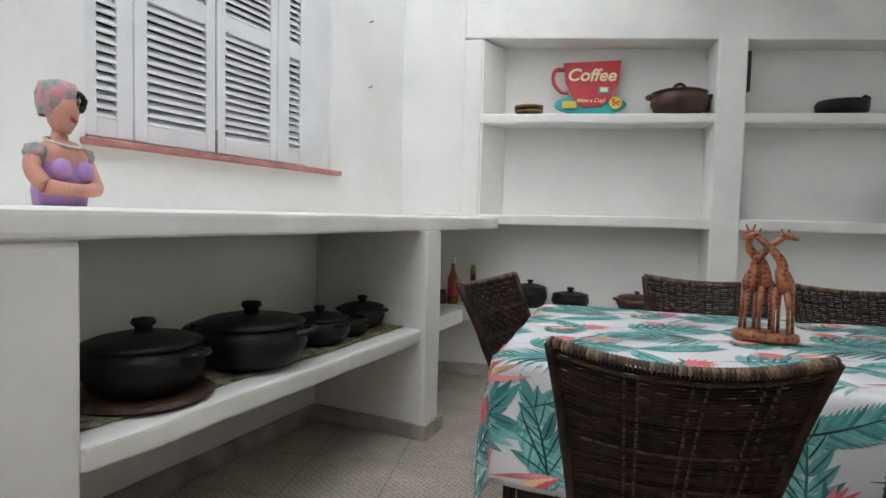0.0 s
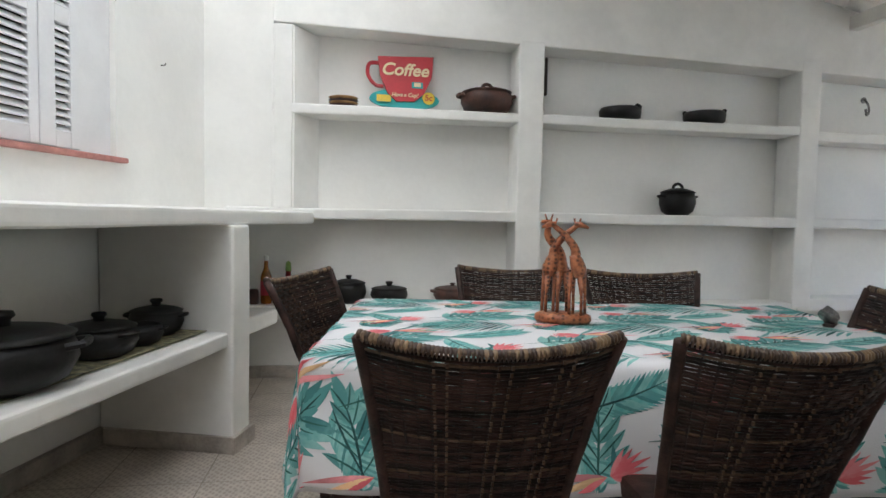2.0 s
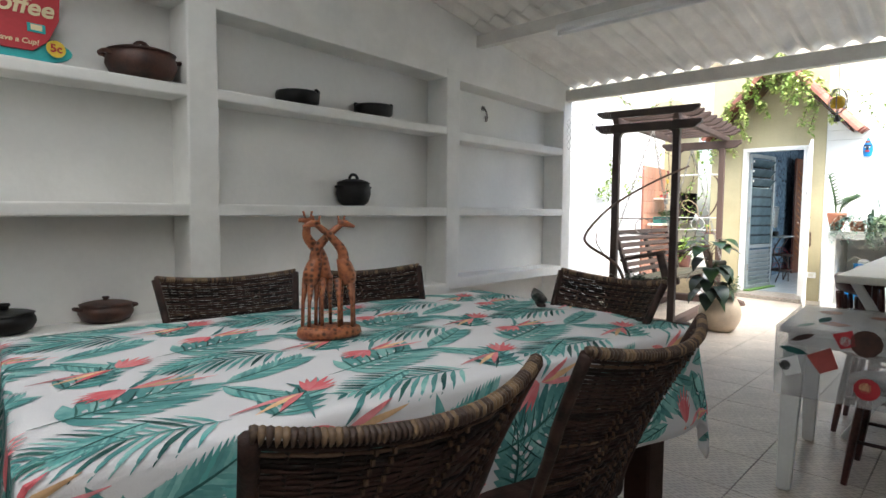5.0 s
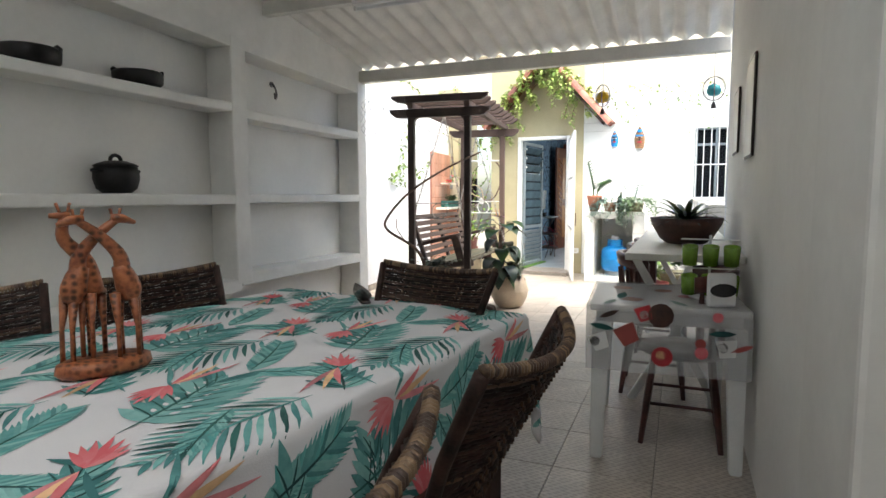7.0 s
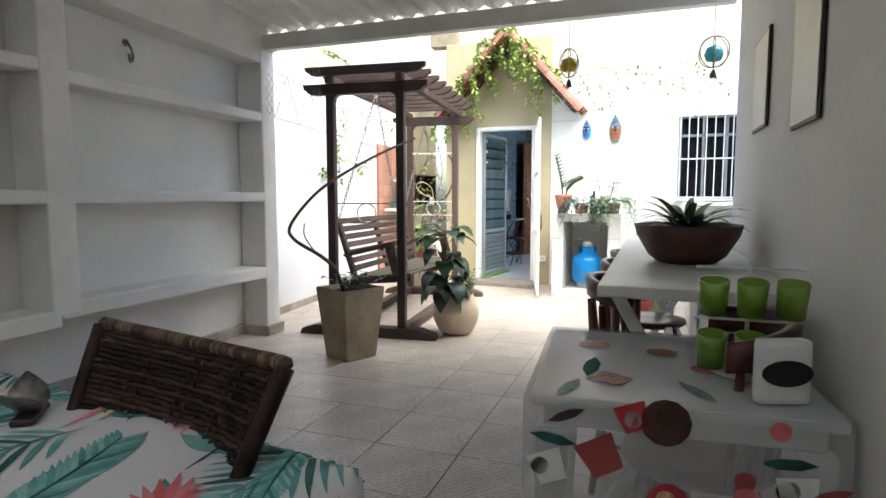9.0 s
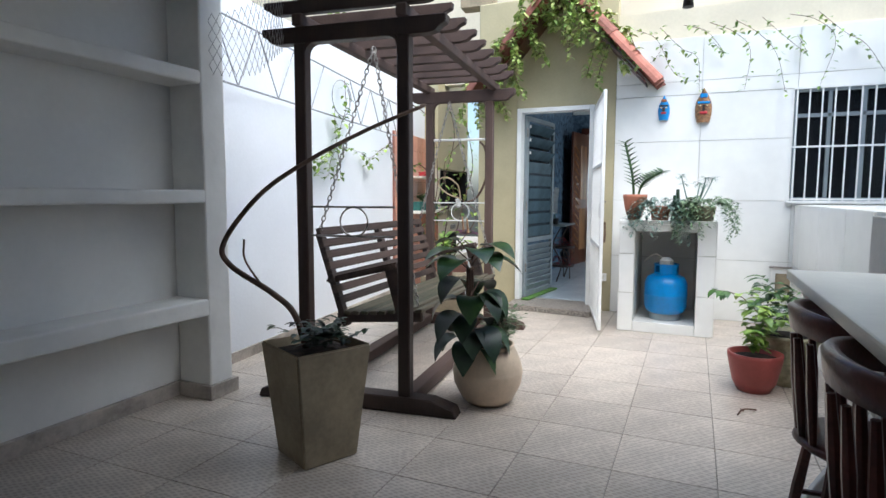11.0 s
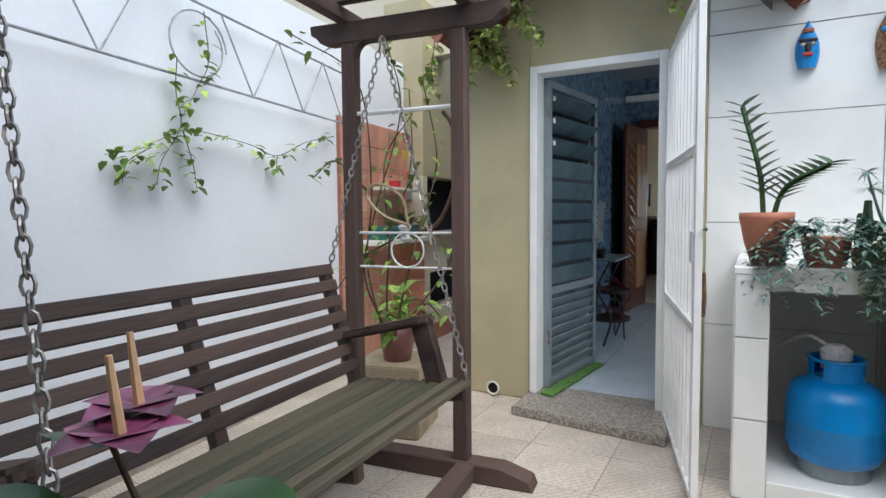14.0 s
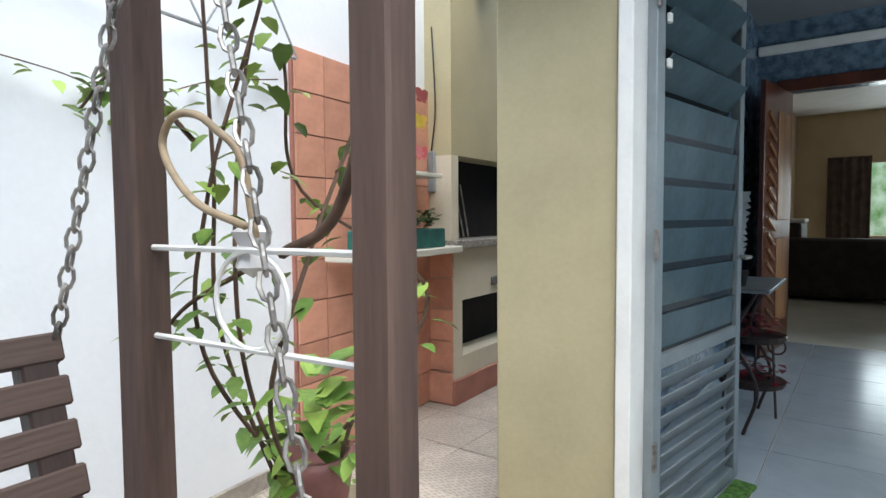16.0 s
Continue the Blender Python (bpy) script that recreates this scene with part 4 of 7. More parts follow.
bm = tapered(0.135, 0.185, 0, 0.53)
top = max(bm.faces, key=lambda f: f.calc_center_median().z)
r = bmesh.ops.inset_individual(bm, faces=[top], thickness=0.022)
for v in top.verts:
    v.co.z -= 0.05
part("planter_body", bm, M_planter, pl)
part("soil", box(-0.155, -0.155, 0.44, 0.155, 0.155, 0.495, 0.01), M_soil, pl)
rng = random.Random(5)
bm = bmesh.new()
for k in range(9):
    bush(bm, rng, (rng.uniform(-0.1, 0.1), rng.uniform(-0.1, 0.1), 0.49), 3, 0.13, 0.15, 0.055, 0.026, 0.3)
part("foliage", bm, M_deep, pl)
INV = (pose(4.985, 2.865, 0, 0, 0, 64)).inverted()
stem = curve_pts([INV @ Vector(p) for p in ((5.0, 2.93, 0.49), (5.0, 2.998, 0.651), (4.95, 3.087, 0.752), (4.9, 3.29, 0.88), (4.9, 3.312, 0.99), (4.95, 3.139, 1.207), (5.1, 2.976, 1.368), (5.3, 2.769, 1.526), (5.5, 2.55, 1.66))], 9)
part("vine_stem", tube(stem, [0.016 - 0.007 * k / len(stem) for k in range(len(stem))], 7), M_stem, pl, smooth=True)
part("dry_twig", tube(curve_pts([INV @ Vector(p) for p in ((4.94, 3.12, 0.77), (4.91, 3.2, 0.90), (4.9, 3.195, 1.0))], 5), 0.005, 5), M_stem, pl)

rp = thing("round_flower_pot", (5.96, 2.36, 0), 0, "round ribbed cream pot with a large anthurium plant", "flower pot")
prof = [(0, 0), (0.11, 0.0), (0.15, 0.03), (0.195, 0.12), (0.205, 0.19)]
for k in range(7):
    z = 0.20 + k * 0.021
    rr = 0.205 - 0.0016 * (k + 1) ** 1.75
    prof += [(rr, z), (rr - 0.005, z + 0.013)]
prof += [(0.155, 0.352), (0.14, 0.352), (0.14, 0.30), (0, 0.30)]
part("pot_body", lathe(prof, 36), M_cpot, rp, smooth=True)
part("soil", lathe([(0.141, 0.29), (0.141, 0.315), (0.0, 0.33)], 24), M_soil, rp)
rng = random.Random(8)
bm = bmesh.new()
for p in range(4):
    add_tube(bm, curve_pts([(-0.05, 0.03, 0.32), (-0.12 + 0.03 * p, 0.08, 0.52), (-0.13 + 0.025 * p, 0.08, 0.80)], 5), 0.007, 6)
part("trunk", bm, M_stem, rp)
big = [(170, 0.90, 0.30, 0.19, 0.9), (230, 0.93, 0.27, 0.18, 0.8), (290, 0.90, 0.28, 0.19, 1.0), (340, 0.92, 0.30, 0.17, 0.8), (40, 0.92, 0.24, 0.16, 0.8), (110, 0.9, 0.24, 0.16, 0.9), (260, 0.72, 0.24, 0.16, 1.6), (200, 0.70, 0.25, 0.17, 1.5), (320, 0.66, 0.26, 0.16, 1.6), (150, 0.60, 0.27, 0.17, 1.8), (235, 0.52, 0.28, 0.17, 2.0), (280, 0.50, 0.26, 0.16, 2.0), (190, 0.44, 0.26, 0.16, 2.0), (350, 0.76, 0.22, 0.15, 1.2), (250, 0.40, 0.22, 0.15, 2.2)]
big += [((k * 137) % 360, 0.42 + 0.042 * (k % 10), 0.23 + 0.01 * (k % 4), 0.15, 1.7) for k in range(14)]
big = [(215, 0.96, 0.27, 0.18, 0.7), (255, 0.98, 0.25, 0.18, 0.8), (140, 0.95, 0.25, 0.17, 0.7)] + [b for b in big if b[0] not in (340, 40)] + [(80, 1.0, 0.20, 0.12, 0.7)]
for k, (a, z, ln, wd, dr) in enumerate(big):
    bm = bmesh.new()
    d = (math.cos(radians(a)), math.sin(radians(a)))
    b0 = Vector((-0.10, 0.07, z - 0.12))
    b1 = b0 + Vector((d[0] * 0.09, d[1] * 0.09, 0.07))
    add_leaf(bm, b1, (d[0], d[1], 0.35), ln * 0.86, wd * 0.92, dr * 1.25, 8)
    lf = part("leaf", bm, M_anth if k < 9 or k % 3 == 0 else M_deep, rp, smooth=True)
    part("leaf_stalk", tube([b0, b1 + Vector((0, 0, 0.002))], 0.004, 5), M_stem, lf)
for a, z, d in ((250, 0.99, (-1.7, 1.2)), (330, 1.0, (-0.9, 1.9))):
    bm = bmesh.new()
    for q in range(5):
        b = radians(a + q * 72)
        add_leaf(bm, (d[0] * 0.07, d[1] * 0.07, z), (math.cos(b), math.sin(b), 0.25), 0.075, 0.07, 0.3, 4)
    fl = part("flower", bm, M_flower, rp, "purple anthurium flower", True)
    part("spadix", tube([(d[0] * 0.07, d[1] * 0.07, z), (d[0] * 0.074, d[1] * 0.074, z + 0.09)], [0.007, 0.004], 6), M_peach, fl)
bm = bmesh.new()
for k in range(8):
    bush(bm, rng, (0.07 + rng.uniform(-0.05, 0.05), -0.05 + rng.uniform(-0.06, 0.06), 0.31), 4, 0.13, 0.24, 0.045, 0.02, 0.3)
part("small_foliage", bm, mat("pale_edged_leaf", (0.20, 0.26, 0.15), 0.5, 0.4, 30, 0.2, 60, second=(0.05, 0.10, 0.03), island=0.5), rp)
red = thing("red_flower_pot", (6.83, 0.90, 0), 0, "red plastic pot with a light green bushy plant", "flower pot")
part("pot_body", lathe([(0, 0), (0.095, 0), (0.125, 0.06), (0.145, 0.15), (0.158, 0.215), (0.158, 0.24), (0.142, 0.24), (0.135, 0.19), (0, 0.19)], 28), M_redpot, red, smooth=True)
part("soil", lathe([(0.137, 0.17), (0.137, 0.205), (0, 0.215)], 20), M_soil, red)
bm = bmesh.new()
for k in range(7):
    bush(bm, rng, (rng.uniform(-0.05, 0.05), rng.uniform(-0.05, 0.05), 0.2), 2, 0.19, 0.42, 0.085, 0.05, 0.7)
part("foliage", bm, M_lime, red)
sp = thing("shrub_pot", (7.08, 0.70, 0), 0, "wide weathered stone pot with a leafy shrub", "flower pot")
part("pot_body", wobble(lathe([(0, 0), (0.12, 0), (0.155, 0.08), (0.17, 0.2), (0.175, 0.27), (0.205, 0.31), (0.215, 0.325), (0.20, 0.335), (0.165, 0.30), (0, 0.29)], 30), 0.008, 0.05, 0.05, 2), M_rustic, sp, smooth=True)
part("soil", lathe([(0.166, 0.28), (0.166, 0.305), (0, 0.31)], 20), M_soil, sp)
bm = bmesh.new()
for k in range(7):
    bush(bm, rng, (rng.uniform(-0.06, 0.06), rng.uniform(-0.06, 0.06), 0.3), 2, 0.25, 0.42, 0.10, 0.055, 0.8)
part("foliage", bm, M_leaf, sp)
shoot = curve_pts([(0.0, 0.05, 0.3), (0.25, 0.25, 0.50), (0.55, 0.42, 0.50)], 6)
part("side_shoot", tube(shoot, [0.006 - 0.0003 * k for k in range(len(shoot))], 6), M_stem, sp)
bm = bmesh.new()
for p in shoot[9:]:
    for k in range(3):
        a = rng.uniform(0, 6.28)
        add_leaf(bm, p, (math.cos(a), math.sin(a), rng.uniform(-0.3, 0.4)), rng.uniform(0.07, 0.11), 0.045, 0.9, 4)
part("shoot_leaf", bm, M_leaf, sp)

# ---- house door, security gate and threshold ----
structure("threshold", prism([(8.58, 2.20), (9.19, 2.20), (9.19, 3.10), (8.69, 3.10)], 0.0, 0.055, 0.006), M_granite, "grey speckled granite door step", "threshold")
fr = thing("door_frame", (0, 0, 0), 0, "white painted metal frame of the kitchen door", "door frame", kind="structure")
for y0, y1 in ((3.04, 3.088), (2.264, 2.312)):
    part("jamb", box(8.985, y0, 0.056, 9.13, y1, 2.148, 0.004), M_white, fr)
part("head", box(8.985, 2.313, 2.10, 9.13, 3.039, 2.148, 0.004), M_white, fr)
leaf = thing("door_1", (0, 0, 0), pose(9.12, 3.025, 0, 0, 0, -8.5), "grey blue louvred metal kitchen door standing open", "door", kind="structure")
DW = 0.83
for x0, x1 in ((0, 0.06), (DW - 0.05, DW)):
    part("stile", box(x0, -0.018, 0.065, x1, 0.018, 2.085, 0.003), M_alu, leaf)
for z in (0.065, 0.68, 2.04):
    part("rail", box(0.061, -0.018, z, DW - 0.051, 0.018, z + 0.05, 0.003), M_alu, leaf)
for k in range(9):
    z = 0.76 + k * 0.145
    open_by = 38 if k > 5 else 6
    ob = part("glass_louvre", box(0.062, -0.003, -0.070, DW - 0.052, 0.003, 0.070, 0), M_ribbed, leaf)
    ob.matrix_basis = pose(0, 0.0, z + 0.03, open_by)
    # The dark of the gap under each louvre is put in as a strip.
    ob = part("louvre_edge", box(0.062, -0.007, -0.014, DW - 0.052, 0.007, 0.014, 0), M_louvregap, leaf)
    ob.matrix_basis = pose(0, 0.0, z + 0.03, open_by) @ pose(0, 0, -0.062)
for k in (6, 7, 8):
    part("louvre_clip", box(0.060, -0.034, 0.80 + k * 0.145, 0.078, -0.019, 0.832 + k * 0.145, 0.003), M_white, leaf, "white plastic louvre clip")
for k in range(8):
    ob = part("metal_slat", box(0.062, -0.003, -0.035, DW - 0.052, 0.003, 0.035, 0), M_alu, leaf)
    ob.matrix_basis = pose(0, 0, 0.155 + k * 0.066, 28)
part("door_handle", tube(curve_pts([(DW - 0.025, -0.02, 1.02), (DW - 0.025, -0.06, 1.02), (DW - 0.12, -0.065, 1.02)], 4), 0.008, 6), M_steel, leaf)
for z in (0.4, 1.1, 1.9):
    part("hinge", box(-0.012, -0.03, z - 0.05, 0.012, -0.019, z + 0.05, 0.003), M_steel, leaf)
dm = tagged(part("door_mat", wobble(box(0.0, -0.085, 0.0, 0.92, 0.0, 0.018, 0.004), 0.003, 0.08, 0.05), M_mat_green), "strip of green artificial turf under the door", "mat")
dm.matrix_world = pose(8.965, 3.005, 0.058, 0, 0, -7.6)
gate = thing("security_gate", (0, 0, 0), pose(8.975, 2.255, 0, 0, 0, 193.2), "white painted steel bar gate standing open", "gate")
GW = 1.06
for x0, x1 in ((0, 0.03), (GW - 0.035, GW)):
    part("gate_post", box(x0, -0.015, 0.03, x1, 0.015, 2.11, 0.003), M_white, gate)
for z in (0.03, 0.74, 1.47, 2.08):
    part("gate_rail", box(0.03, -0.012, z, GW - 0.035, 0.012, z + 0.03, 0.002), M_white, gate)
bar_mesh = box(-0.007, -0.007, 0.06, 0.007, 0.007, 2.08, 0)
b0 = part("gate_bar", bar_mesh, M_white, gate)
b0.matrix_basis = pose(0.115, 0, 0)
for k in range(1, 9):
    share("gate_bar", b0.data, pose(0.115 + k * 0.104, 0, 0), gate)
part("lock_box", box(GW - 0.10, -0.02, 1.02, GW - 0.036, 0.02, 1.15, 0.004), M_white, gate)
part("bolt", tube([(GW - 0.13, 0.02, 1.16), (GW + 0.03, 0.02, 1.16)], 0.008, 6), M_steel, gate)
part("key_ring", tube([(GW - 0.07, 0.03 + 0.0, 0.98 + 0.0), (GW - 0.07, 0.035, 0.88), (GW - 0.065, 0.03, 0.80)], 0.010, 5), M_rattan, gate)

# ---- kitchen and living room seen through the door ----
structure("floor_kitchen", box(9.19, -0.62, 0.0, 13.2, 3.38, 0.05, 0), M_wgrout, "bed under the bluish kitchen tiles", "floor")
kf = bpy.data.objects["floor_kitchen"]
tile_k = None
for i in range(7):
    for j in range(4):
        if tile_k is None:
            tile_k = part("floor_tile", box(0.003, 0.003, 0.05, 0.567, 0.567, 0.056, 0), M_kfloor, kf)
            tile_k.matrix_basis = pose(9.2, 1.1, 0)
        else:
            share("floor_tile", tile_k.data, pose(9.2 + i * 0.57, 1.1 + j * 0.57, 0), kf)
structure("wall_kitchen_left", box(9.19, 3.30, 0.05, 13.2, 3.379, 2.9, 0), M_kwall, "blue patterned kitchen wall tiles")
# South wall is unseen; its opening is added to let the fill lamp in.
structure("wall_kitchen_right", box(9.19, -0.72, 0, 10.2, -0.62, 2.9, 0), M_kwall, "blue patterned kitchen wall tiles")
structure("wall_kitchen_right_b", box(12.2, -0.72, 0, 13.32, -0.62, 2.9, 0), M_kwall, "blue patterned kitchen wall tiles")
structure("wall_kitchen_right_c", box(10.2, -0.72, 0, 12.2, -0.62, 1.0, 0), M_kwall, "blue patterned kitchen wall tiles under an added opening")
structure("wall_kitchen_right_d", box(10.2, -0.72, 2.2, 12.2, -0.62, 2.9, 0), M_kwall, "blue patterned kitchen wall tiles above an added opening")
structure("wall_kitchen_a", box(13.2, 3.06, 0, 13.32, 3.38, 2.9, 0), M_kwall, "blue patterned tiles beside the inner door")
structure("wall_kitchen_b", box(13.2, -0.62, 0, 13.32, 2.2, 2.9, 0), M_kwall, "blue patterned tiles beside the inner door")
structure("wall_kitchen_c", box(13.2, 2.2, 2.28, 13.32, 3.06, 2.9, 0), M_kwall, "blue patterned tiles above the inner door")
structure("ceiling_kitchen", box(9.19, -0.72, 2.9, 13.32, 3.38, 3.0, 0), M_kceil, "grey kitchen ceiling", "ceiling")
structure("cornice_kitchen", box(13.14, 0.9, 2.62, 13.199, 3.29, 2.70, 0.01), M_white, "pale cornice band in the kitchen", "trim")
ifr = thing("inner_door_frame", (0, 0, 0), 0, "dark red varnished wooden door frame", "door frame", kind="structure")
for y0, y1 in ((2.12, 2.22), (3.04, 3.14)):
    part("jamb", box(13.15, y0, 0.05, 13.34, y1, 2.28, 0.005), M_redwood, ifr)
part("head", box(13.15, 2.12, 2.281, 13.34, 3.14, 2.38, 0.005), M_redwood, ifr)
idoor = thing("door_2", (0, 0, 0), pose(13.14, 3.03, 0, 0, 0, 172), "varnished wooden inner door with carved lattice, open", "door", kind="structure")
part("door_panel", box(0, -0.02, 0.06, 0.78, 0.02, 2.25, 0.004), M_redwood, idoor)
for z0, z1 in ((0.3, 1.0), (1.15, 2.05)):
    part("inset_panel", box(0.10, 0.02, z0, 0.42, 0.03, z1, 0.006), M_cabwood, idoor)
for k in range(14):
    part("lattice_slat", tube([(0.50, 0.03, 0.35 + k * 0.12), (0.70, 0.03, 0.45 + k * 0.12)], 0.012, 5), M_cabwood, idoor)
structure("floor_living", box(13.2, 0.0, 0.0, 19.2, 3.7, 0.05, 0), M_cream, "pale living room floor", "floor")
structure("wall_living_left", box(13.33, 3.5, 0, 19.2, 3.6, 2.9, 0), M_cream_wall, "cream painted living room wall")
structure("wall_living_right", box(13.33, -0.2, 0, 19.2, -0.1, 2.9, 0), M_cream_wall, "cream painted living room wall")
for nm, y0, y1, z0, z1 in (("a", 2.75, 3.5, 0, 2.9), ("b", -0.1, 1.2, 0, 2.9), ("c", 1.2, 2.75, 0, 0.85), ("d", 1.2, 2.75, 2.05, 2.9)):
    structure(f"wall_living_end_{nm}", box(19.0, y0, z0, 19.15, y1, z1, 0), M_cream_wall, "cream painted wall round a window")
structure("ceiling_living", box(13.33, -0.2, 2.9, 19.2, 3.6, 3.0, 0), M_white, "white living room ceiling", "ceiling")
sofa = thing("sofa", (17.2, 2.75, 0.05), 0, "dark brown upholstered sofa with a pale throw", "sofa")
part("seat_base", box(-0.8, -0.9, 0.05, 0.1, 0.6, 0.42, 0.05, 2), M_sofa, sofa)
part("backrest", box(-0.85, 0.42, 0.3, 0.1, 0.68, 1.06, 0.08, 3), M_sofa, sofa)
part("armrest", box(-0.95, -0.9, 0.05, -0.72, 0.68, 0.84, 0.08, 3), M_sofa, sofa)
part("throw", box(-0.86, 0.38, 1.04, -0.3, 0.72, 1.095, 0.02, 2), M_cloth, sofa, "pale folded throw")
cur = thing("curtain", (18.9, 2.72, 0.05), 0, "long brown curtain beside the window", "curtain")
bm = bmesh.new()
cols = [[bm.verts.new((0.03 * math.sin(k * 0.9), 0.30 - k * 0.018, z)) for z in (0, 2.1)] for k in range(34)]
for a, b in zip(cols, cols[1:]):
    bm.faces.new((a[0], b[0], b[1], a[1]))
ob = part("fabric", bm, M_curtain, cur, smooth=True)
ob.modifiers.new("thickness", "SOLIDIFY").thickness = 0.006
for k, (x, z) in enumerate(((16.2, 1.62), (16.6, 1.52))):
    pf = thing("picture_frame", (x, 3.49, z), 0, "small dark framed picture on the cream wall", "picture", "pictures in the living room")
    part("frame", box(-0.11, -0.025, -0.2, 0.11, 0.0, 0.2, 0.004), M_dark, pf)
    part("print", box(-0.075, -0.028, -0.16, 0.075, -0.024, 0.16, 0), M_planter, pf)
garden = structure("backdrop", box(22, -3, -0.5, 22.1, 6, 3.5, 0), mat("distant_garden", (0.10, 0.22, 0.05), 0.9, 0.5, 3, 0, 9, second=(0.45, 0.55, 0.40)), "leafy garden beyond the living room window", "backdrop")
wt = thing("side_table", (10.75, 3.05, 0.056), 0, "glass topped side table with iron scrolls and red flowers", "table")
part("glass_top", box(-0.35, -0.22, 0.75, 0.35, 0.22, 0.77, 0.003), M_alu, wt)
for sx in (-0.25, 0.25):
    part("scroll_leg", tube(curve_pts([(sx, -0.15, 0.745), (sx, -0.05, 0.5), (sx, -0.16, 0.25), (sx, -0.1, 0.0)], 5), 0.009, 6), M_dark, wt)
    part("scroll_ring", tube([(sx, -0.19 + 0.045 * math.cos(k * 0.5236), 0.38 + 0.045 * math.sin(k * 0.5236)) for k in range(12)], 0.006, 5, True), M_dark, wt)
orc = thing("orchid", (10.55, 3.0, 0.827), 0, "white orchid in a small dark pot on the side table", "plant")
part("pot_body", lathe([(0, 0), (0.04, 0), (0.055, 0.08), (0.05, 0.08), (0, 0.07)], 16), M_jet, orc, smooth=True)
stalk = curve_pts([(0, 0, 0.07), (-0.01, 0.0, 0.25), (-0.03, -0.02, 0.46)], 5)
part("stalk", tube(stalk, 0.004, 5), M_leaf, orc)
for k, p in enumerate(stalk[3:]):
    bm = bmesh.new()
    for q in range(5):
        a = radians(72 * q + 20 * k)
        add_leaf(bm, p + Vector((-0.02, -0.01, 0)), (-0.3, math.cos(a), math.sin(a)), 0.045, 0.035, 0.1, 3, up=Vector((-1, 0, 0)))
    part("blossom", bm, M_white, orc, "white orchid blossom")
fs = thing("flower_stand", (10.95, 2.98, 0.056), 0, "round iron stand with dark red flowers", "flower stand")
for z in (0.16, 0.42):
    part("tray", lathe([(0, z), (0.17, z), (0.18, z + 0.03), (0.17, z + 0.035), (0, z + 0.012)], 20), M_dark, fs)
    bm = bmesh.new()
    rng = random.Random(int(z * 100))
    for k in range(60):
        a, r = rng.uniform(0, 6.28), rng.uniform(0.02, 0.17)
        b = rng.uniform(0, 6.28)
        add_leaf(bm, (r * math.cos(a), r * math.sin(a), z + 0.03 + rng.uniform(0, 0.12)), (math.cos(b), math.sin(b), 0.3), 0.06, 0.045, 0.5, 2)
    part("blossom", bm, mat("dark_red_petals", (0.22, 0.012, 0.03), 0.6, 0.3, 20, 0.1, 60, island=0.5), fs)
for k in range(3):
    part("leg", tube([(0.16 * math.cos(k * 2.09), 0.16 * math.sin(k * 2.09), 0.0), (0.13 * math.cos(k * 2.09), 0.13 * math.sin(k * 2.09), 0.43)], 0.007, 5), M_dark, fs)

# ---- tiled wall: window, masks, vent, socket ----
win = thing("window_1", (0, 0, 0), 0, "dark aluminium sliding window behind white security bars", "window", kind="structure")
part("window_frame", box(9.06, -0.33, 1.17, 9.10, 0.48, 1.20, 0.003), M_alu, win)
part("window_frame", box(9.06, -0.33, 2.16, 9.10, 0.48, 2.19, 0.003), M_alu, win)
part("window_frame", box(9.06, -0.33, 1.93, 9.10, 0.48, 1.965, 0.003), M_alu, win)
for y in (-0.33, -0.08, 0.18, 0.445):
    part("window_stile", box(9.06, y, 1.201, 9.10, y + 0.032, 2.159, 0.003), M_alu, win)
# Panes are coloured dark in place of a dim interior.
for y0, y1 in ((-0.297, -0.08), (-0.047, 0.18), (0.213, 0.445)):
    part("pane", box(9.078, y0, 1.201, 9.082, y1, 2.159, 0), M_dimpane, win).visible_shadow = False
part("window_sill", box(8.96, -0.36, 1.145, 9.06, 0.51, 1.169, 0.004), M_white, win)
for k in range(9):
    y = -0.32 + k * 0.098
    part("security_bar", box(8.99, y - 0.006, 1.17, 9.002, y + 0.006, 2.20, 0), M_white, win)
for z in (1.185, 1.66, 2.185):
    part("security_rail", box(8.985, -0.34, z - 0.008, 9.006, 0.49, z + 0.008, 0), M_white, win)
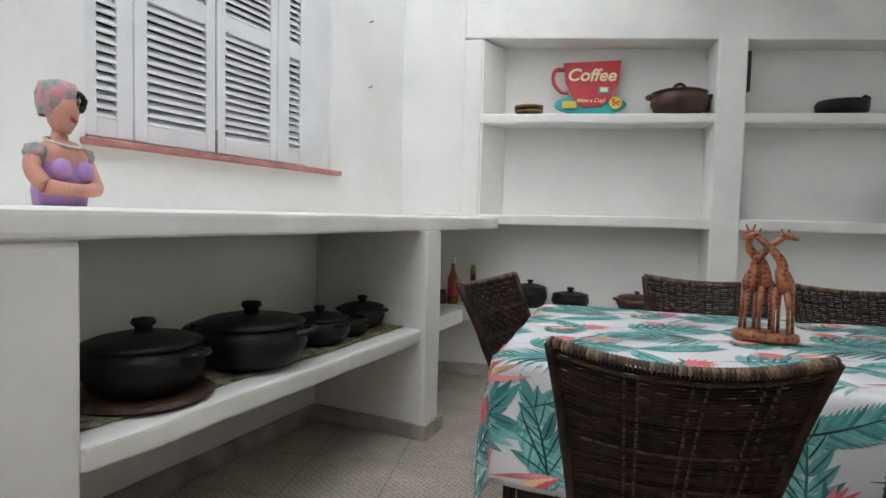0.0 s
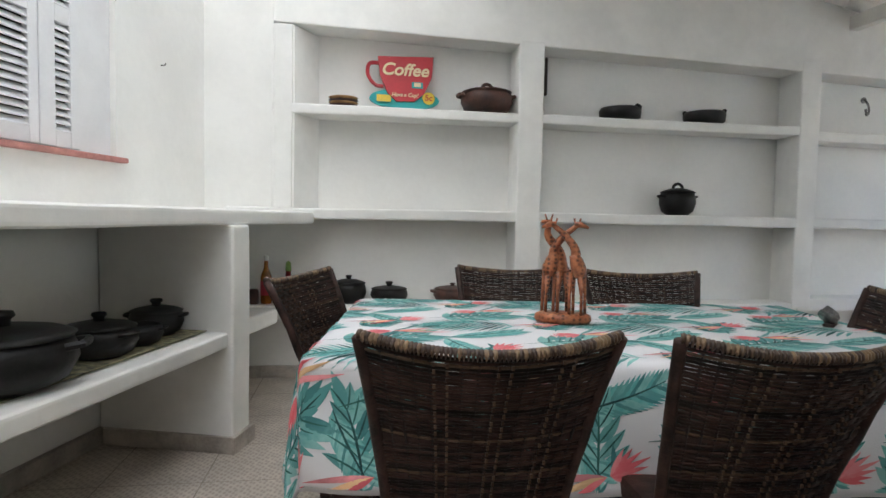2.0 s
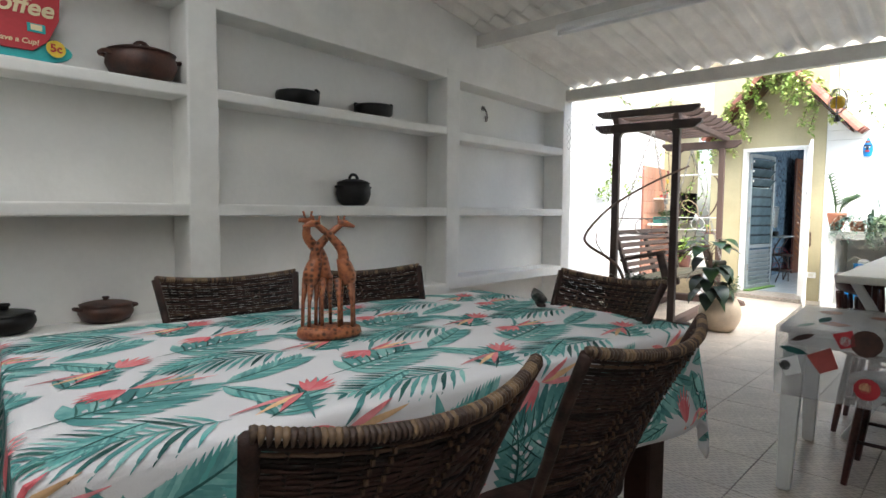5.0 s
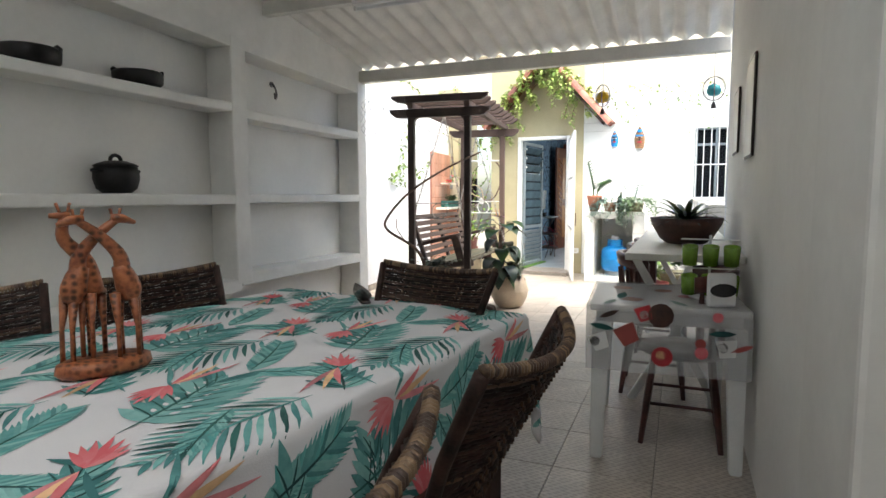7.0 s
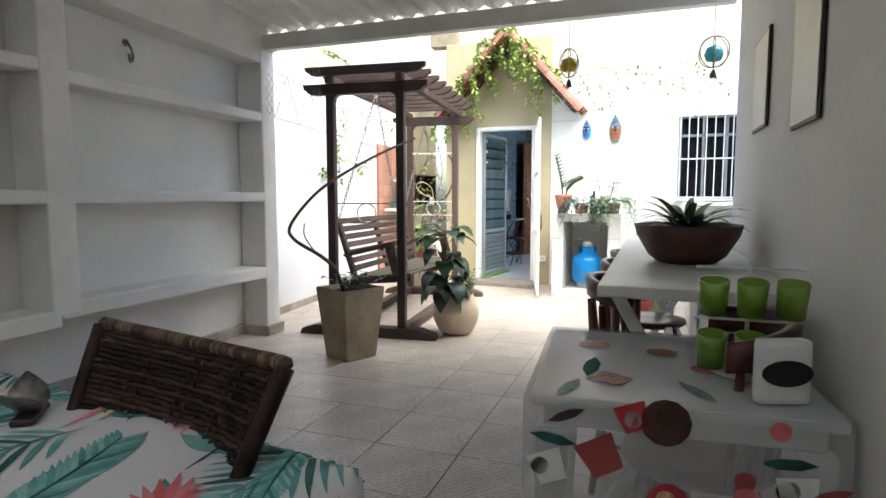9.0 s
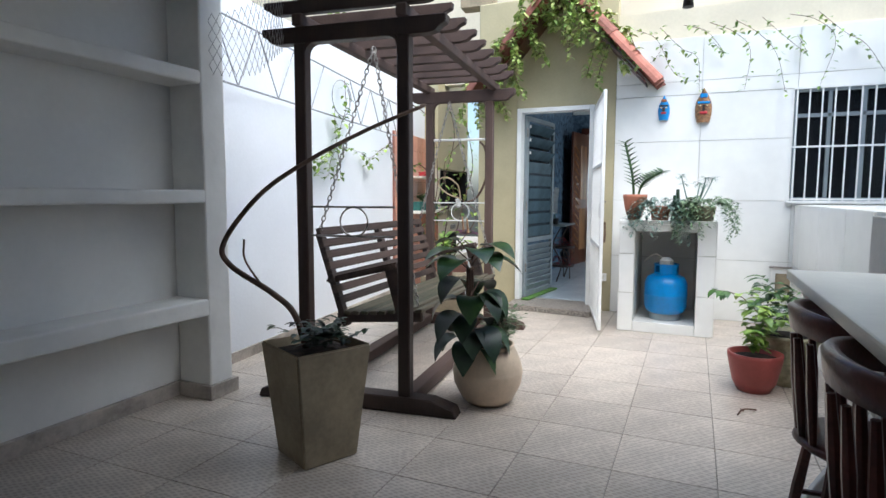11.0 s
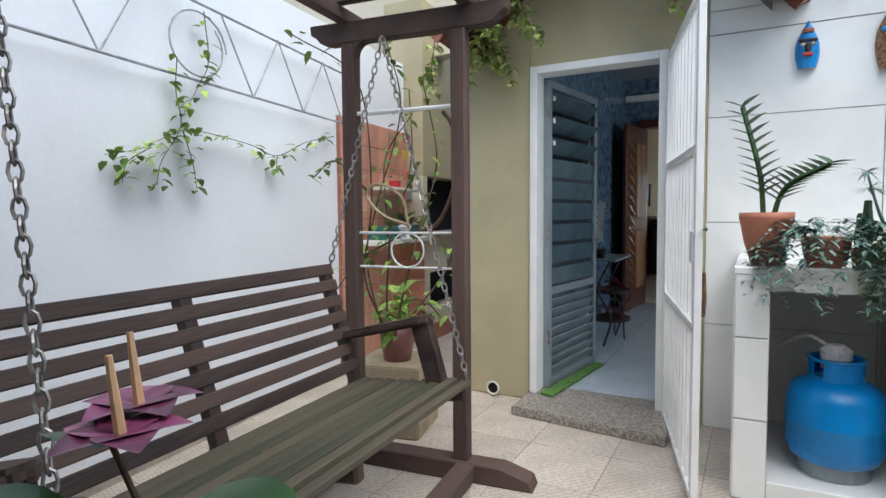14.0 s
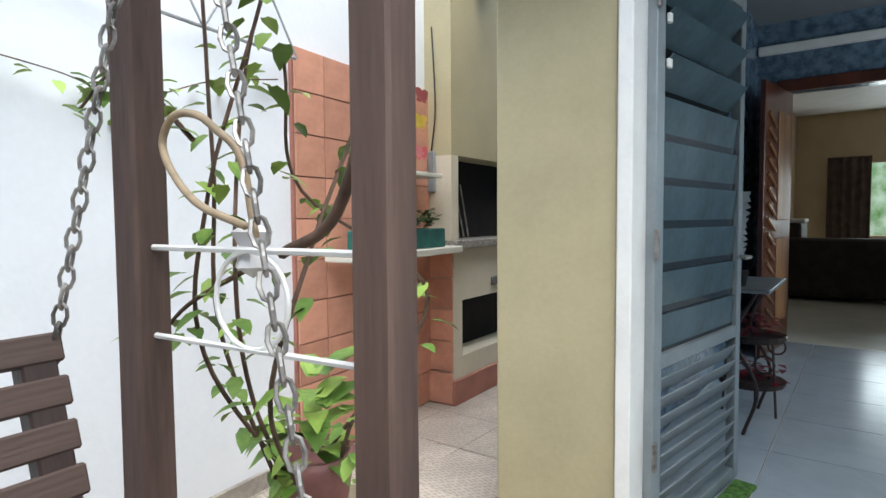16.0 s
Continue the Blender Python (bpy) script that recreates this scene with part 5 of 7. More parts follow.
for nm, y, z0, z1, wd, mt, face, lb in (("a", 1.597, 1.955, 2.19, 0.055, M_blue, M_aqua, "small blue painted clay wall mask"), ("b", 1.24, 1.915, 2.235, 0.075, M_clay, mat("beaded_clay", (0.42, 0.22, 0.09), 0.5, 0.5, 60, 0.3, 120, second=(0.10, 0.05, 0.03)), "colourful beaded clay wall mask with red lips")):
    mk = thing("wall_mask", (9.012, y, z0), 0, lb, "mask", "masks on the tiled wall")
    h = z1 - z0
    bm = bmesh.new()
    rows = []
    for k in range(9):
        t = k / 8
        w = wd * (0.72 + 0.28 * math.sin(math.pi * min(1, t * 1.3))) * (1 if t < 0.6 else math.cos((t - 0.6) / 0.4 * 1.45))
        rows.append([bm.verts.new((-0.045 * math.cos(q * math.pi / 8 - math.pi / 2) - 0.0, w * math.sin(q * math.pi / 8 - math.pi / 2), h * t)) for q in range(9)])
    for a, b in zip(rows, rows[1:]):
        for q in range(8):
            bm.faces.new((a[q], a[q + 1], b[q + 1], b[q]))
    part("mask_face", bm, face if nm == "b" else mt, mk, smooth=True)
    part("brow", box(-0.052, -wd * 0.75, h * 0.55, -0.03, wd * 0.75, h * 0.62, 0.006), M_blue if nm == "b" else M_hair, mk)
    for sg in (-1, 1):
        part("eye", lathe([(0, -0.008), (0.014, 0), (0, 0.008)], 10, (-0.05, sg * wd * 0.4, h * 0.5)), M_cream2, mk)
    part("lips", box(-0.058, -wd * 0.45, h * 0.24, -0.04, wd * 0.45, h * 0.33, 0.01, 2), M_signred, mk)
    part("nose", box(-0.062, -0.012, h * 0.34, -0.04, 0.012, h * 0.52, 0.006), M_dark, mk)
    part("crest", box(-0.05, -wd * 0.45, h * 0.72, -0.02, wd * 0.45, h * 0.86, 0.01), M_blue if nm == "b" else M_giraffe, mk)
vent = thing("wall_vent", (9.0, 0.5, 0.4), 0, "white framed air vent low in the tiled wall", "vent")
part("frame", box(-0.012, -0.10, -0.135, 0.012, 0.10, 0.14, 0.004), M_white, vent)
part("opening", box(-0.016, -0.06, -0.09, -0.0125, 0.06, 0.09, 0), M_planter, vent)
part("hood", box(-0.03, -0.115, 0.141, 0.012, 0.115, 0.155, 0.003), M_granite, vent)
so = thing("wall_socket", (9.0, 2.155, 0.36), 0, "white double wall socket beside the gate", "socket")
part("plate", box(-0.012, -0.055, -0.04, 0.008, 0.055, 0.04, 0.004), M_white, so)
part("insert", box(-0.015, -0.03, -0.02, -0.012, 0.03, 0.02, 0.001), M_cream, so)
pp = thing("drain_pipe_end", (8.995, 3.343, 0.055), 0, "short cream drain pipe end low in the ochre wall", "pipe")
part("pipe_rim", tube([(-0.02 + 0.0, 0.042 * math.cos(k * 0.3927), 0.042 * math.sin(k * 0.3927)) for k in range(16)], 0.007, 6, True), M_cream, pp)
# Black disc paints the shade inside the pipe's hollow.
part("pipe_mouth", lathe([(0.038, 0), (0, 0)], 16), M_jet, pp).matrix_basis = pose(-0.012, 0, 0, 0, -90, 0)

# ---- tiled gas niche with plants ----
ni = thing("gas_niche", (0, 0, 0), 0, "white tiled masonry niche built against the wall", "niche")
NX0, NX1 = 8.165, 9.01
for y0, y1 in ((1.10, 1.245), (1.755, 1.885)):
    part("side_wall", box(NX0 + 0.008, y0, 0, NX1, y1, 0.965, 0), M_wgrout, ni)
    for z0, z1 in ((0.005, 0.345), (0.353, 0.695), (0.703, 0.965)):
        part("tile", box(NX0, y0 + 0.003, z0, NX0 + 0.0075, y1 - 0.003, z1, 0.001), M_wtile, ni)
    side = y1 if y0 > 1.5 else y0
    for z0, z1 in ((0.005, 0.345), (0.353, 0.695), (0.703, 0.965)):
        for x0 in (NX0 + 0.01, NX0 + 0.43):
            part("tile", box(x0, side - 0.004, z0, x0 + 0.41, side + 0.004, z1, 0.001), M_wtile, ni)
part("niche_floor", box(NX0 + 0.012, 1.246, 0, NX1, 1.754, 0.09, 0.003), M_wtile, ni)
part("niche_top", box(NX0 - 0.005, 1.095, 0.966, NX1, 1.89, 0.998, 0.004), M_wtile, ni)
part("niche_lintel", box(NX0 + 0.01, 1.246, 0.90, NX0 + 0.13, 1.754, 0.965, 0.002), M_wtile, ni)
gas = thing("gas_bottle", (8.42, 1.495, 0.092), 0, "bright blue steel gas bottle in the tiled niche", "gas bottle")
part("bottle_body", lathe([(0, 0.05), (0.12, 0.05), (0.165, 0.075), (0.183, 0.12), (0.185, 0.22), (0.187, 0.225), (0.187, 0.235), (0.185, 0.24), (0.183, 0.33), (0.16, 0.385), (0.10, 0.415), (0, 0.42)], 36), M_blue, gas, smooth=True)
part("foot_ring", lathe([(0.125, 0), (0.135, 0), (0.135, 0.06), (0.125, 0.06)], 28), M_alu, gas)
bm = bmesh.new()
ring = [[bm.verts.new((0.105 * math.cos(k * math.pi / 12), 0.105 * math.sin(k * math.pi / 12), z)) for z in (0.40, 0.43, 0.50)] for k in range(24)]
for k in range(24):
    a, b = ring[k], ring[(k + 1) % 24]
    bm.faces.new((a[0], b[0], b[1], a[1]))
    if k % 8 > 1:
        bm.faces.new((a[1], b[1], b[2], a[2]))
part("collar", bm, M_blue, gas).modifiers.new("thickness", "SOLIDIFY").thickness = 0.006
part("collar_rim", tube([(0.105 * math.cos(k * 0.2618), 0.105 * math.sin(k * 0.2618), 0.50) for k in range(24)], 0.007, 6, True), M_blue, gas)
part("regulator", lathe([(0, 0.42), (0.03, 0.42), (0.03, 0.48), (0.06, 0.50), (0.06, 0.535), (0.03, 0.56), (0, 0.56)], 16), M_white, gas)
part("hose", tube(curve_pts([(0.0, 0.0, 0.53), (0.05, 0.1, 0.58), (0.2, 0.2, 0.5)], 6), 0.009, 6), M_cream, gas)
vs = thing("terracotta_vase", (8.275, 1.775, 0.998), 0, "terracotta vase with an upright fleshy plant", "flower pot")
part("pot_body", lathe([(0, 0), (0.055, 0), (0.085, 0.10), (0.098, 0.17), (0.105, 0.20), (0.105, 0.225), (0.09, 0.225), (0.085, 0.19), (0, 0.19)], 26), M_clay, vs, smooth=True)
bm = bmesh.new()
bm2 = bmesh.new()
for pts in (((0, 0.01, 0.19), (0.0, 0.03, 0.40), (0.02, 0.10, 0.68)), ((0, -0.02, 0.19), (-0.02, -0.07, 0.33), (-0.02, -0.22, 0.42))):
    c = curve_pts(pts, 7)
    add_tube(bm2, c, 0.011, 6)
    for k in range(4, len(c)):
        d = (c[k] - c[k - 1]).normalized()
        for sg in (-1, 1):
            w = Vector((0.3 * sg, sg, 0)).normalized()
            add_leaf(bm, c[k], w + d * 0.7, 0.112 - 0.002 * k, 0.058, 0.15, 4)
part("plant_stem", bm2, M_leaf, vs)
part("foliage", bm, M_leaf, vs)
for nm, x, y, mt, seed, cnt, lb in (("succulent_pot", 8.27, 1.56, M_grey_leaf, 3, 26, "small pot overflowing with trailing grey green succulents"), ("trailing_plant_pot", 8.27, 1.20, M_sedum, 4, 26, "pot with trailing green succulents over the niche edge")):
    t = thing(nm, (x, y, 0.998), 0, lb, "flower pot")
    part("pot_body", lathe([(0, 0), (0.07, 0), (0.09, 0.11), (0.09, 0.125), (0.075, 0.125), (0.07, 0.1), (0, 0.1)], 20), M_clay if seed == 3 else M_planter, t, smooth=True)
    rng = random.Random(seed)
    bm = bmesh.new()
    for k in range(cnt * 2):
        a = math.pi + rng.uniform(-1.5, 1.5) if k % 4 else rng.uniform(0, 6.28)
        trailing(bm, rng, (0.085 * math.cos(a), 0.11 * math.sin(a), 0.12 + rng.uniform(0, 0.07)), rng.uniform(0.14, 0.46), 0.046, 0.016, (math.cos(a), math.sin(a), 0.9), 0.02, drop=1.7)
    part("foliage", bm, mt, t)
t = thing("spider_plant_pot", (8.42, 1.30, 0.998), 0, "low pot with fine upright light green shoots", "flower pot")
part("pot_body", lathe([(0, 0), (0.06, 0), (0.08, 0.09), (0.07, 0.09), (0, 0.08)], 20), M_planter, t)
rng = random.Random(21)
bm = bmesh.new()
for k in range(70):
    a = rng.uniform(0, 6.28)
    add_leaf(bm, (0, 0, 0.09), (math.cos(a), math.sin(a), rng.uniform(0.3, 1.2)), rng.uniform(0.12, 0.24), 0.009, 1.1, 4)
part("grass_leaves", bm, M_lime, t)
bm = bmesh.new()
for k in range(6):
    tip = Vector((rng.uniform(-0.08, 0.08), rng.uniform(-0.16, 0.12), rng.uniform(0.3, 0.42)))
    add_tube(bm, curve_pts([(0, 0, 0.08), tip * 0.55, tip], 4), 0.005, 5)
    for q in range(26):
        a = rng.uniform(0, 6.28)
        add_leaf(bm, tip, (math.cos(a), math.sin(a), rng.uniform(-0.4, 0.8)), rng.uniform(0.05, 0.1), 0.007, 0.4, 2)
part("tufted_shoot", bm, M_grey_leaf, t)
t = thing("small_cactus_pot", (8.30, 1.42, 0.998), 0, "small pot with dark columnar cacti", "flower pot")
part("pot_body", lathe([(0, 0), (0.045, 0), (0.055, 0.08), (0, 0.075)], 16), M_cpot, t)
for k, (x, y, h) in enumerate(((0, 0, 0.2), (0.025, 0.02, 0.14), (-0.02, 0.025, 0.15))):
    part("cactus_column", wobble(tube([(x, y, 0.07), (x, y, 0.07 + h * 0.5), (x, y, 0.07 + h)], [0.018, 0.02, 0.012], 8), 0.006, 0.03, 0.03, 2), M_deep, t)

# ---- shuttered window in the west wall (built along the wall, then turned with it) ----
win = thing("window_2", (0, 0, 0), WEST, "white wooden louvred shutters closed over a window", "window", kind="structure")
part("window_sill", box(-2.02, 1.10, 1.435, -1.955, 2.66, 1.462, 0.006), M_sill, win, "chipped pink painted sill")
part("jamb", box(-2.10, 2.40, 1.463, -2.03, 2.62, 2.75, 0.004), M_shutter, win)
# Near-black sheet closes the opening behind the louvres.
part("backing", box(-2.14, 1.12, 1.463, -2.12, 2.62, 2.75, 0), M_jet, win)
LEAVES = [(1.12, 1.33), (1.335, 1.745), (1.755, 2.16), (2.165, 2.40)]
for (s0, s1), (l0, l1) in zip(LEAVES, ((1.18, 1.262), (1.394, 1.695), (1.807, 2.11), (2.255, 2.345))):
    lf = part("shutter_leaf", box(-2.055, s0, 1.475, -2.020, l0, 2.75, 0.003), M_shutter, win)
    part("stile", box(-2.055, l1, 1.475, -2.020, s1, 2.75, 0.003), M_shutter, lf)
    for z0, z1 in ((1.475, 1.545), (2.045, 2.12), (2.66, 2.75)):
        part("rail", box(-2.053, l0, z0, -2.022, l1, z1, 0.002), M_shutter, lf)
    first_sl = None
    for z0, z1 in ((1.545, 2.045), (2.12, 2.66)):
        n = int((z1 - z0) / 0.0335)
        for k in range(n):
            m = pose(-2.038, 0, z0 + 0.017 + k * (z1 - z0) / n, 0, 48, 0)
            if first_sl is None:
                first_sl = part("louvre", box(-0.021, l0, -0.0035, 0.021, l1, 0.0035, 0), M_shutter, lf)
                first_sl.matrix_basis = m
            else:
                share("louvre", first_sl.data, m, lf)
part("bolt", tube([(-2.018, 1.75, 1.47), (-2.018, 1.75, 1.58)], 0.006, 5), M_steel, win)
for z in (2.036, 2.455):
    tagged(part("wall_hook", west(tube([(-2.0, 3.0, z), (-1.975, 3.0, z), (-1.97, 3.0, z + 0.012)], 0.004, 5)), M_steel), "tiny metal hook in the white wall", "hook", "hooks on the wall")


# ---- pots ----
def pot(name, at, r, h, material, label, lid=True, knob=0.03, handles=True, turn=0, group="", loop=False):
    p = thing(name, at, turn, label, "pot", group)
    part("pot_body", lathe([(0, 0), (r * 0.62, 0), (r * 0.86, h * 0.16), (r, h * 0.52), (r * 0.98, h * 0.76), (r * 0.90, h), (r * 0.84, h), (r * 0.84, h * 0.9), (0, h * 0.88)], 30), material, p, smooth=True)
    if lid:
        ld = part("lid", lathe([(r * 0.95, h * 0.985), (r * 0.97, h * 1.02), (r * 0.80, h * 1.10), (r * 0.45, h * 1.19), (0, h * 1.22)], 30), material, p, smooth=True)
        if loop:
            part("lid_loop", tube([(knob * 1.3 * math.cos(q * 0.5236), 0, h * 1.2 + knob * 1.2 * math.sin(q * 0.5236)) for q in range(7)], knob * 0.4, 8), material, ld, smooth=True)
        else:
            part("knob", lathe([(0, h * 1.19), (knob * 0.8, h * 1.19), (knob * 0.75, h * 1.19 + knob * 0.6), (knob * 1.1, h * 1.19 + knob * 0.95), (knob * 0.95, h * 1.19 + knob * 1.35), (0, h * 1.19 + knob * 1.45)], 14), material, ld, smooth=True)
    if handles:
        for sg in (-1, 1):
            part("handle", tube(curve_pts([(sg * r * 0.9, -r * 0.3, h * 0.8), (sg * r * 1.1, -r * 0.2, h * 0.84), (sg * r * 1.1, r * 0.2, h * 0.84), (sg * r * 0.9, r * 0.3, h * 0.8)], 4), r * 0.065, 6), material, p)
    return p


def on_west(p, s, z):
    return tuple(WEST @ Vector((p, s, z)))


G = "black pots under the counter"
pot("black_pot", on_west(-1.53, 1.0, 0.625), 0.185, 0.155, M_black, "large black clay pot with lid on a ring", knob=0.035, group=G)
pot("black_pot", on_west(-1.52, 1.46, 0.61), 0.215, 0.165, M_black, "largest black clay pot with a flat knob lid", knob=0.036, turn=10, group=G)
pot("black_pot", on_west(-1.53, 1.90, 0.61), 0.14, 0.115, M_black, "medium black clay pot with lid", knob=0.026, turn=-20, group=G)
pot("black_pan", on_west(-1.52, 2.12, 0.61), 0.10, 0.085, M_black, "small open black clay pan with a thick handle", lid=False, group=G)
pot("black_pot", on_west(-1.58, 2.33, 0.61), 0.12, 0.11, M_black, "small black clay pot with lid", knob=0.026, group=G)
ring = thing("pot_stand", on_west(-1.53, 1.0, 0.606), 0, "round woven pot stand under the first pot", "pot stand")
part("woven_ring", lathe([(0, 0), (0.20, 0), (0.215, 0.012), (0.20, 0.022), (0, 0.02)], 30), M_rattan, ring)
lin = tagged(part("shelf_liner", west(box(-1.95, 0.70, 0.6055, -1.40, 2.46, 0.609, 0)), mat("patterned_liner", (0.42, 0.38, 0.22), 0.7, 0.5, 24, 0.05, 60, second=(0.03, 0.03, 0.02))), "dark and cream patterned plastic shelf liner", "shelf liner")
pot("brown_casserole", (1.0, 4.0, 1.945), 0.19, 0.15, M_brownpot, "brown glazed clay casserole with a looped lid", knob=0.03, loop=True)
pot("black_pot", (2.53, 4.0, 1.24), 0.135, 0.17, M_black, "black clay pot with a looped lid handle", knob=0.03, loop=True)
pot("black_pot", (0.02, 4.0, 0.562), 0.125, 0.14, M_black, "round black clay pot on the low shelf", knob=0.022, handles=False)
pot("black_pot", (0.31, 4.0, 0.562), 0.135, 0.10, M_black, "flat black clay pot with lid on the low shelf", knob=0.025, handles=False)
pot("brown_pot", (0.775, 4.0, 0.562), 0.14, 0.10, M_brownpot, "reddish brown clay pot with a pointed lid", knob=0.018)
for k, (x, z) in enumerate(((2.03, 1.94), (2.72, 1.94))):
    ash = thing("clay_ashtray", (x, 3.99, z), 20 * k, "black clay dish with notched rim on the shelf", "dish", "black dishes on the shelf")
    part("dish_body", lathe([(0, 0), (0.125, 0), (0.15, 0.02), (0.155, 0.075), (0.145, 0.092), (0.12, 0.09), (0.11, 0.05), (0, 0.03)], 28), M_black, ash, smooth=True)
    part("rim_piece", tube([(0.14 * math.cos(a / 10), 0.14 * math.sin(a / 10), 0.095) for a in range(-10, 24)], 0.018, 6), M_black, ash)
st = thing("wooden_dish", (-0.03, 3.98, 1.94), 0, "small stack of glossy brown wooden dishes", "dish")
for k in range(4):
    part("dish", lathe([(0, 0.018 * k), (0.085, 0.018 * k), (0.105, 0.018 * k + 0.014), (0.09, 0.018 * k + 0.017), (0, 0.018 * k + 0.015)], 26), M_gilt if k % 2 else M_brownpot, st, smooth=True)
plq = thing("wall_plaque", (1.45, 4.09, 2.26), 0, "narrow dark wooden plaque hung in the shelf", "plaque")
part("board", box(-0.03, -0.025, -0.14, 0.03, 0.02, 0.14, 0.006), M_dark, plq)
hk = thing("wall_hook", (4.21, 4.10, 2.15), 0, "curved metal hook on the shelf wall", "hook")
part("hook_bend", tube(curve_pts([(0, -0.01, 0.08), (0.02, -0.03, 0.03), (0.02, -0.04, -0.03), (-0.01, -0.05, -0.06), (-0.02, -0.05, -0.01)], 5), 0.009, 6), M_steel, hk)
part("hook_plate", lathe([(0, 0), (0.025, 0.0), (0.025, 0.008), (0, 0.01)], 14), M_steel, hk).matrix_basis = pose(0, 0.0, 0.07, 90)
# the cup-shaped sign
sg = thing("coffee_sign", (0.40, 3.97, 1.945), pose(0.40, 3.97, 1.945, -8, 0, 3), "red cup shaped tin sign with cream lettering", "sign")
bm = bmesh.new()
out = [(-0.19, 0.375), (0.21, 0.395), (0.195, 0.24), (0.14, 0.12), (0.07, 0.06), (-0.06, 0.055), (-0.12, 0.11), (-0.175, 0.24)]
lo = [bm.verts.new((x, -0.012, z)) for x, z in out]
hi = [bm.verts.new((x, 0.012, z)) for x, z in out]
bm.faces.new(lo)
bm.faces.new(hi[::-1])
for k in range(8):
    bm.faces.new((lo[k], hi[k], hi[(k + 1) % 8], lo[(k + 1) % 8]))
bmesh.ops.recalc_face_normals(bm, faces=bm.faces[:])
part("cup", bm, M_signred, sg)
part("cup_handle", tube(curve_pts([(-0.18, 0, 0.33), (-0.25, 0, 0.32), (-0.26, 0, 0.24), (-0.21, 0, 0.17), (-0.15, 0, 0.16)], 5), 0.014, 6), M_signred, sg)
part("saucer", lathe([(0, 0), (0.25, 0), (0.25, 0.016), (0, 0.016)], 36, (0, 0, 0), 0.30), M_signteal, sg).matrix_basis = pose(0.0, 0.016, 0.075, 90)
part("saucer_panel", box(-0.20, -0.0185, 0.045, -0.10, -0.0165, 0.095, 0), M_signyel, sg)
part("price_badge", lathe([(0, 0), (0.045, 0), (0.045, 0.004), (0, 0.004)], 18), M_signyel, sg).matrix_basis = pose(0.17, -0.016, 0.085, 90)


def lettering(text, size, at, parent, material, shear=0.0):
    c = bpy.data.curves.new("lettering", "FONT")
    c.body, c.size, c.align_x, c.extrude, c.shear, c.offset = text, size, "CENTER", 0.001, shear, size * 0.022
    c.materials.append(material)
    o = new("lettering", c)
    o.parent = parent
    o.matrix_basis = pose(*at, 90)
    return o


lettering("Coffee", 0.125, (0.0, -0.0145, 0.245), sg, M_cream2, 0.25)
lettering("Have a Cup!", 0.038, (0.0, -0.0145, 0.09), sg, M_cream2, 0.2)
lettering("5c", 0.06, (0.17, -0.022, 0.067), sg, M_signred)
part("small_cup", box(0.05, -0.016, 0.155, 0.13, -0.0125, 0.20, 0), M_signteal, sg)
part("small_cup", box(0.065, -0.0175, 0.165, 0.115, -0.0162, 0.195, 0), M_cream2, sg)
# bottles on the low shelf
b1 = thing("oil_bottle", (-0.55, 3.98, 0.56), 0, "tall clear bottle of amber chilli oil", "bottle")
part("bottle_body", lathe([(0, 0), (0.036, 0), (0.038, 0.02), (0.038, 0.19), (0.016, 0.25), (0.014, 0.30), (0, 0.30)], 20), M_oil, b1, smooth=True)
part("bottle_label", lathe([(0.0385, 0.06), (0.0385, 0.16)], 20), M_signred, b1)
part("cap", lathe([(0, 0.30), (0.017, 0.30), (0.017, 0.335), (0, 0.335)], 14), M_cream, b1)
b2 = thing("sauce_bottle", (-0.40, 3.98, 0.56), 0, "round bottle of dark red preserve with a green stopper", "bottle")
part("bottle_body", lathe([(0, 0), (0.05, 0), (0.065, 0.04), (0.06, 0.10), (0.022, 0.16), (0.018, 0.23), (0, 0.23)], 22), M_oilred, b2, smooth=True)
part("stopper", lathe([(0, 0.23), (0.022, 0.23), (0.016, 0.29), (0, 0.30)], 12), M_lime, b2)
b3 = thing("small_jar", (-0.64, 3.97, 0.56), 0, "small dark brown jar beside the bottles", "jar")
part("jar_body", lathe([(0, 0), (0.04, 0), (0.043, 0.08), (0.035, 0.1), (0, 0.1)], 18), M_brownpot, b3, smooth=True)

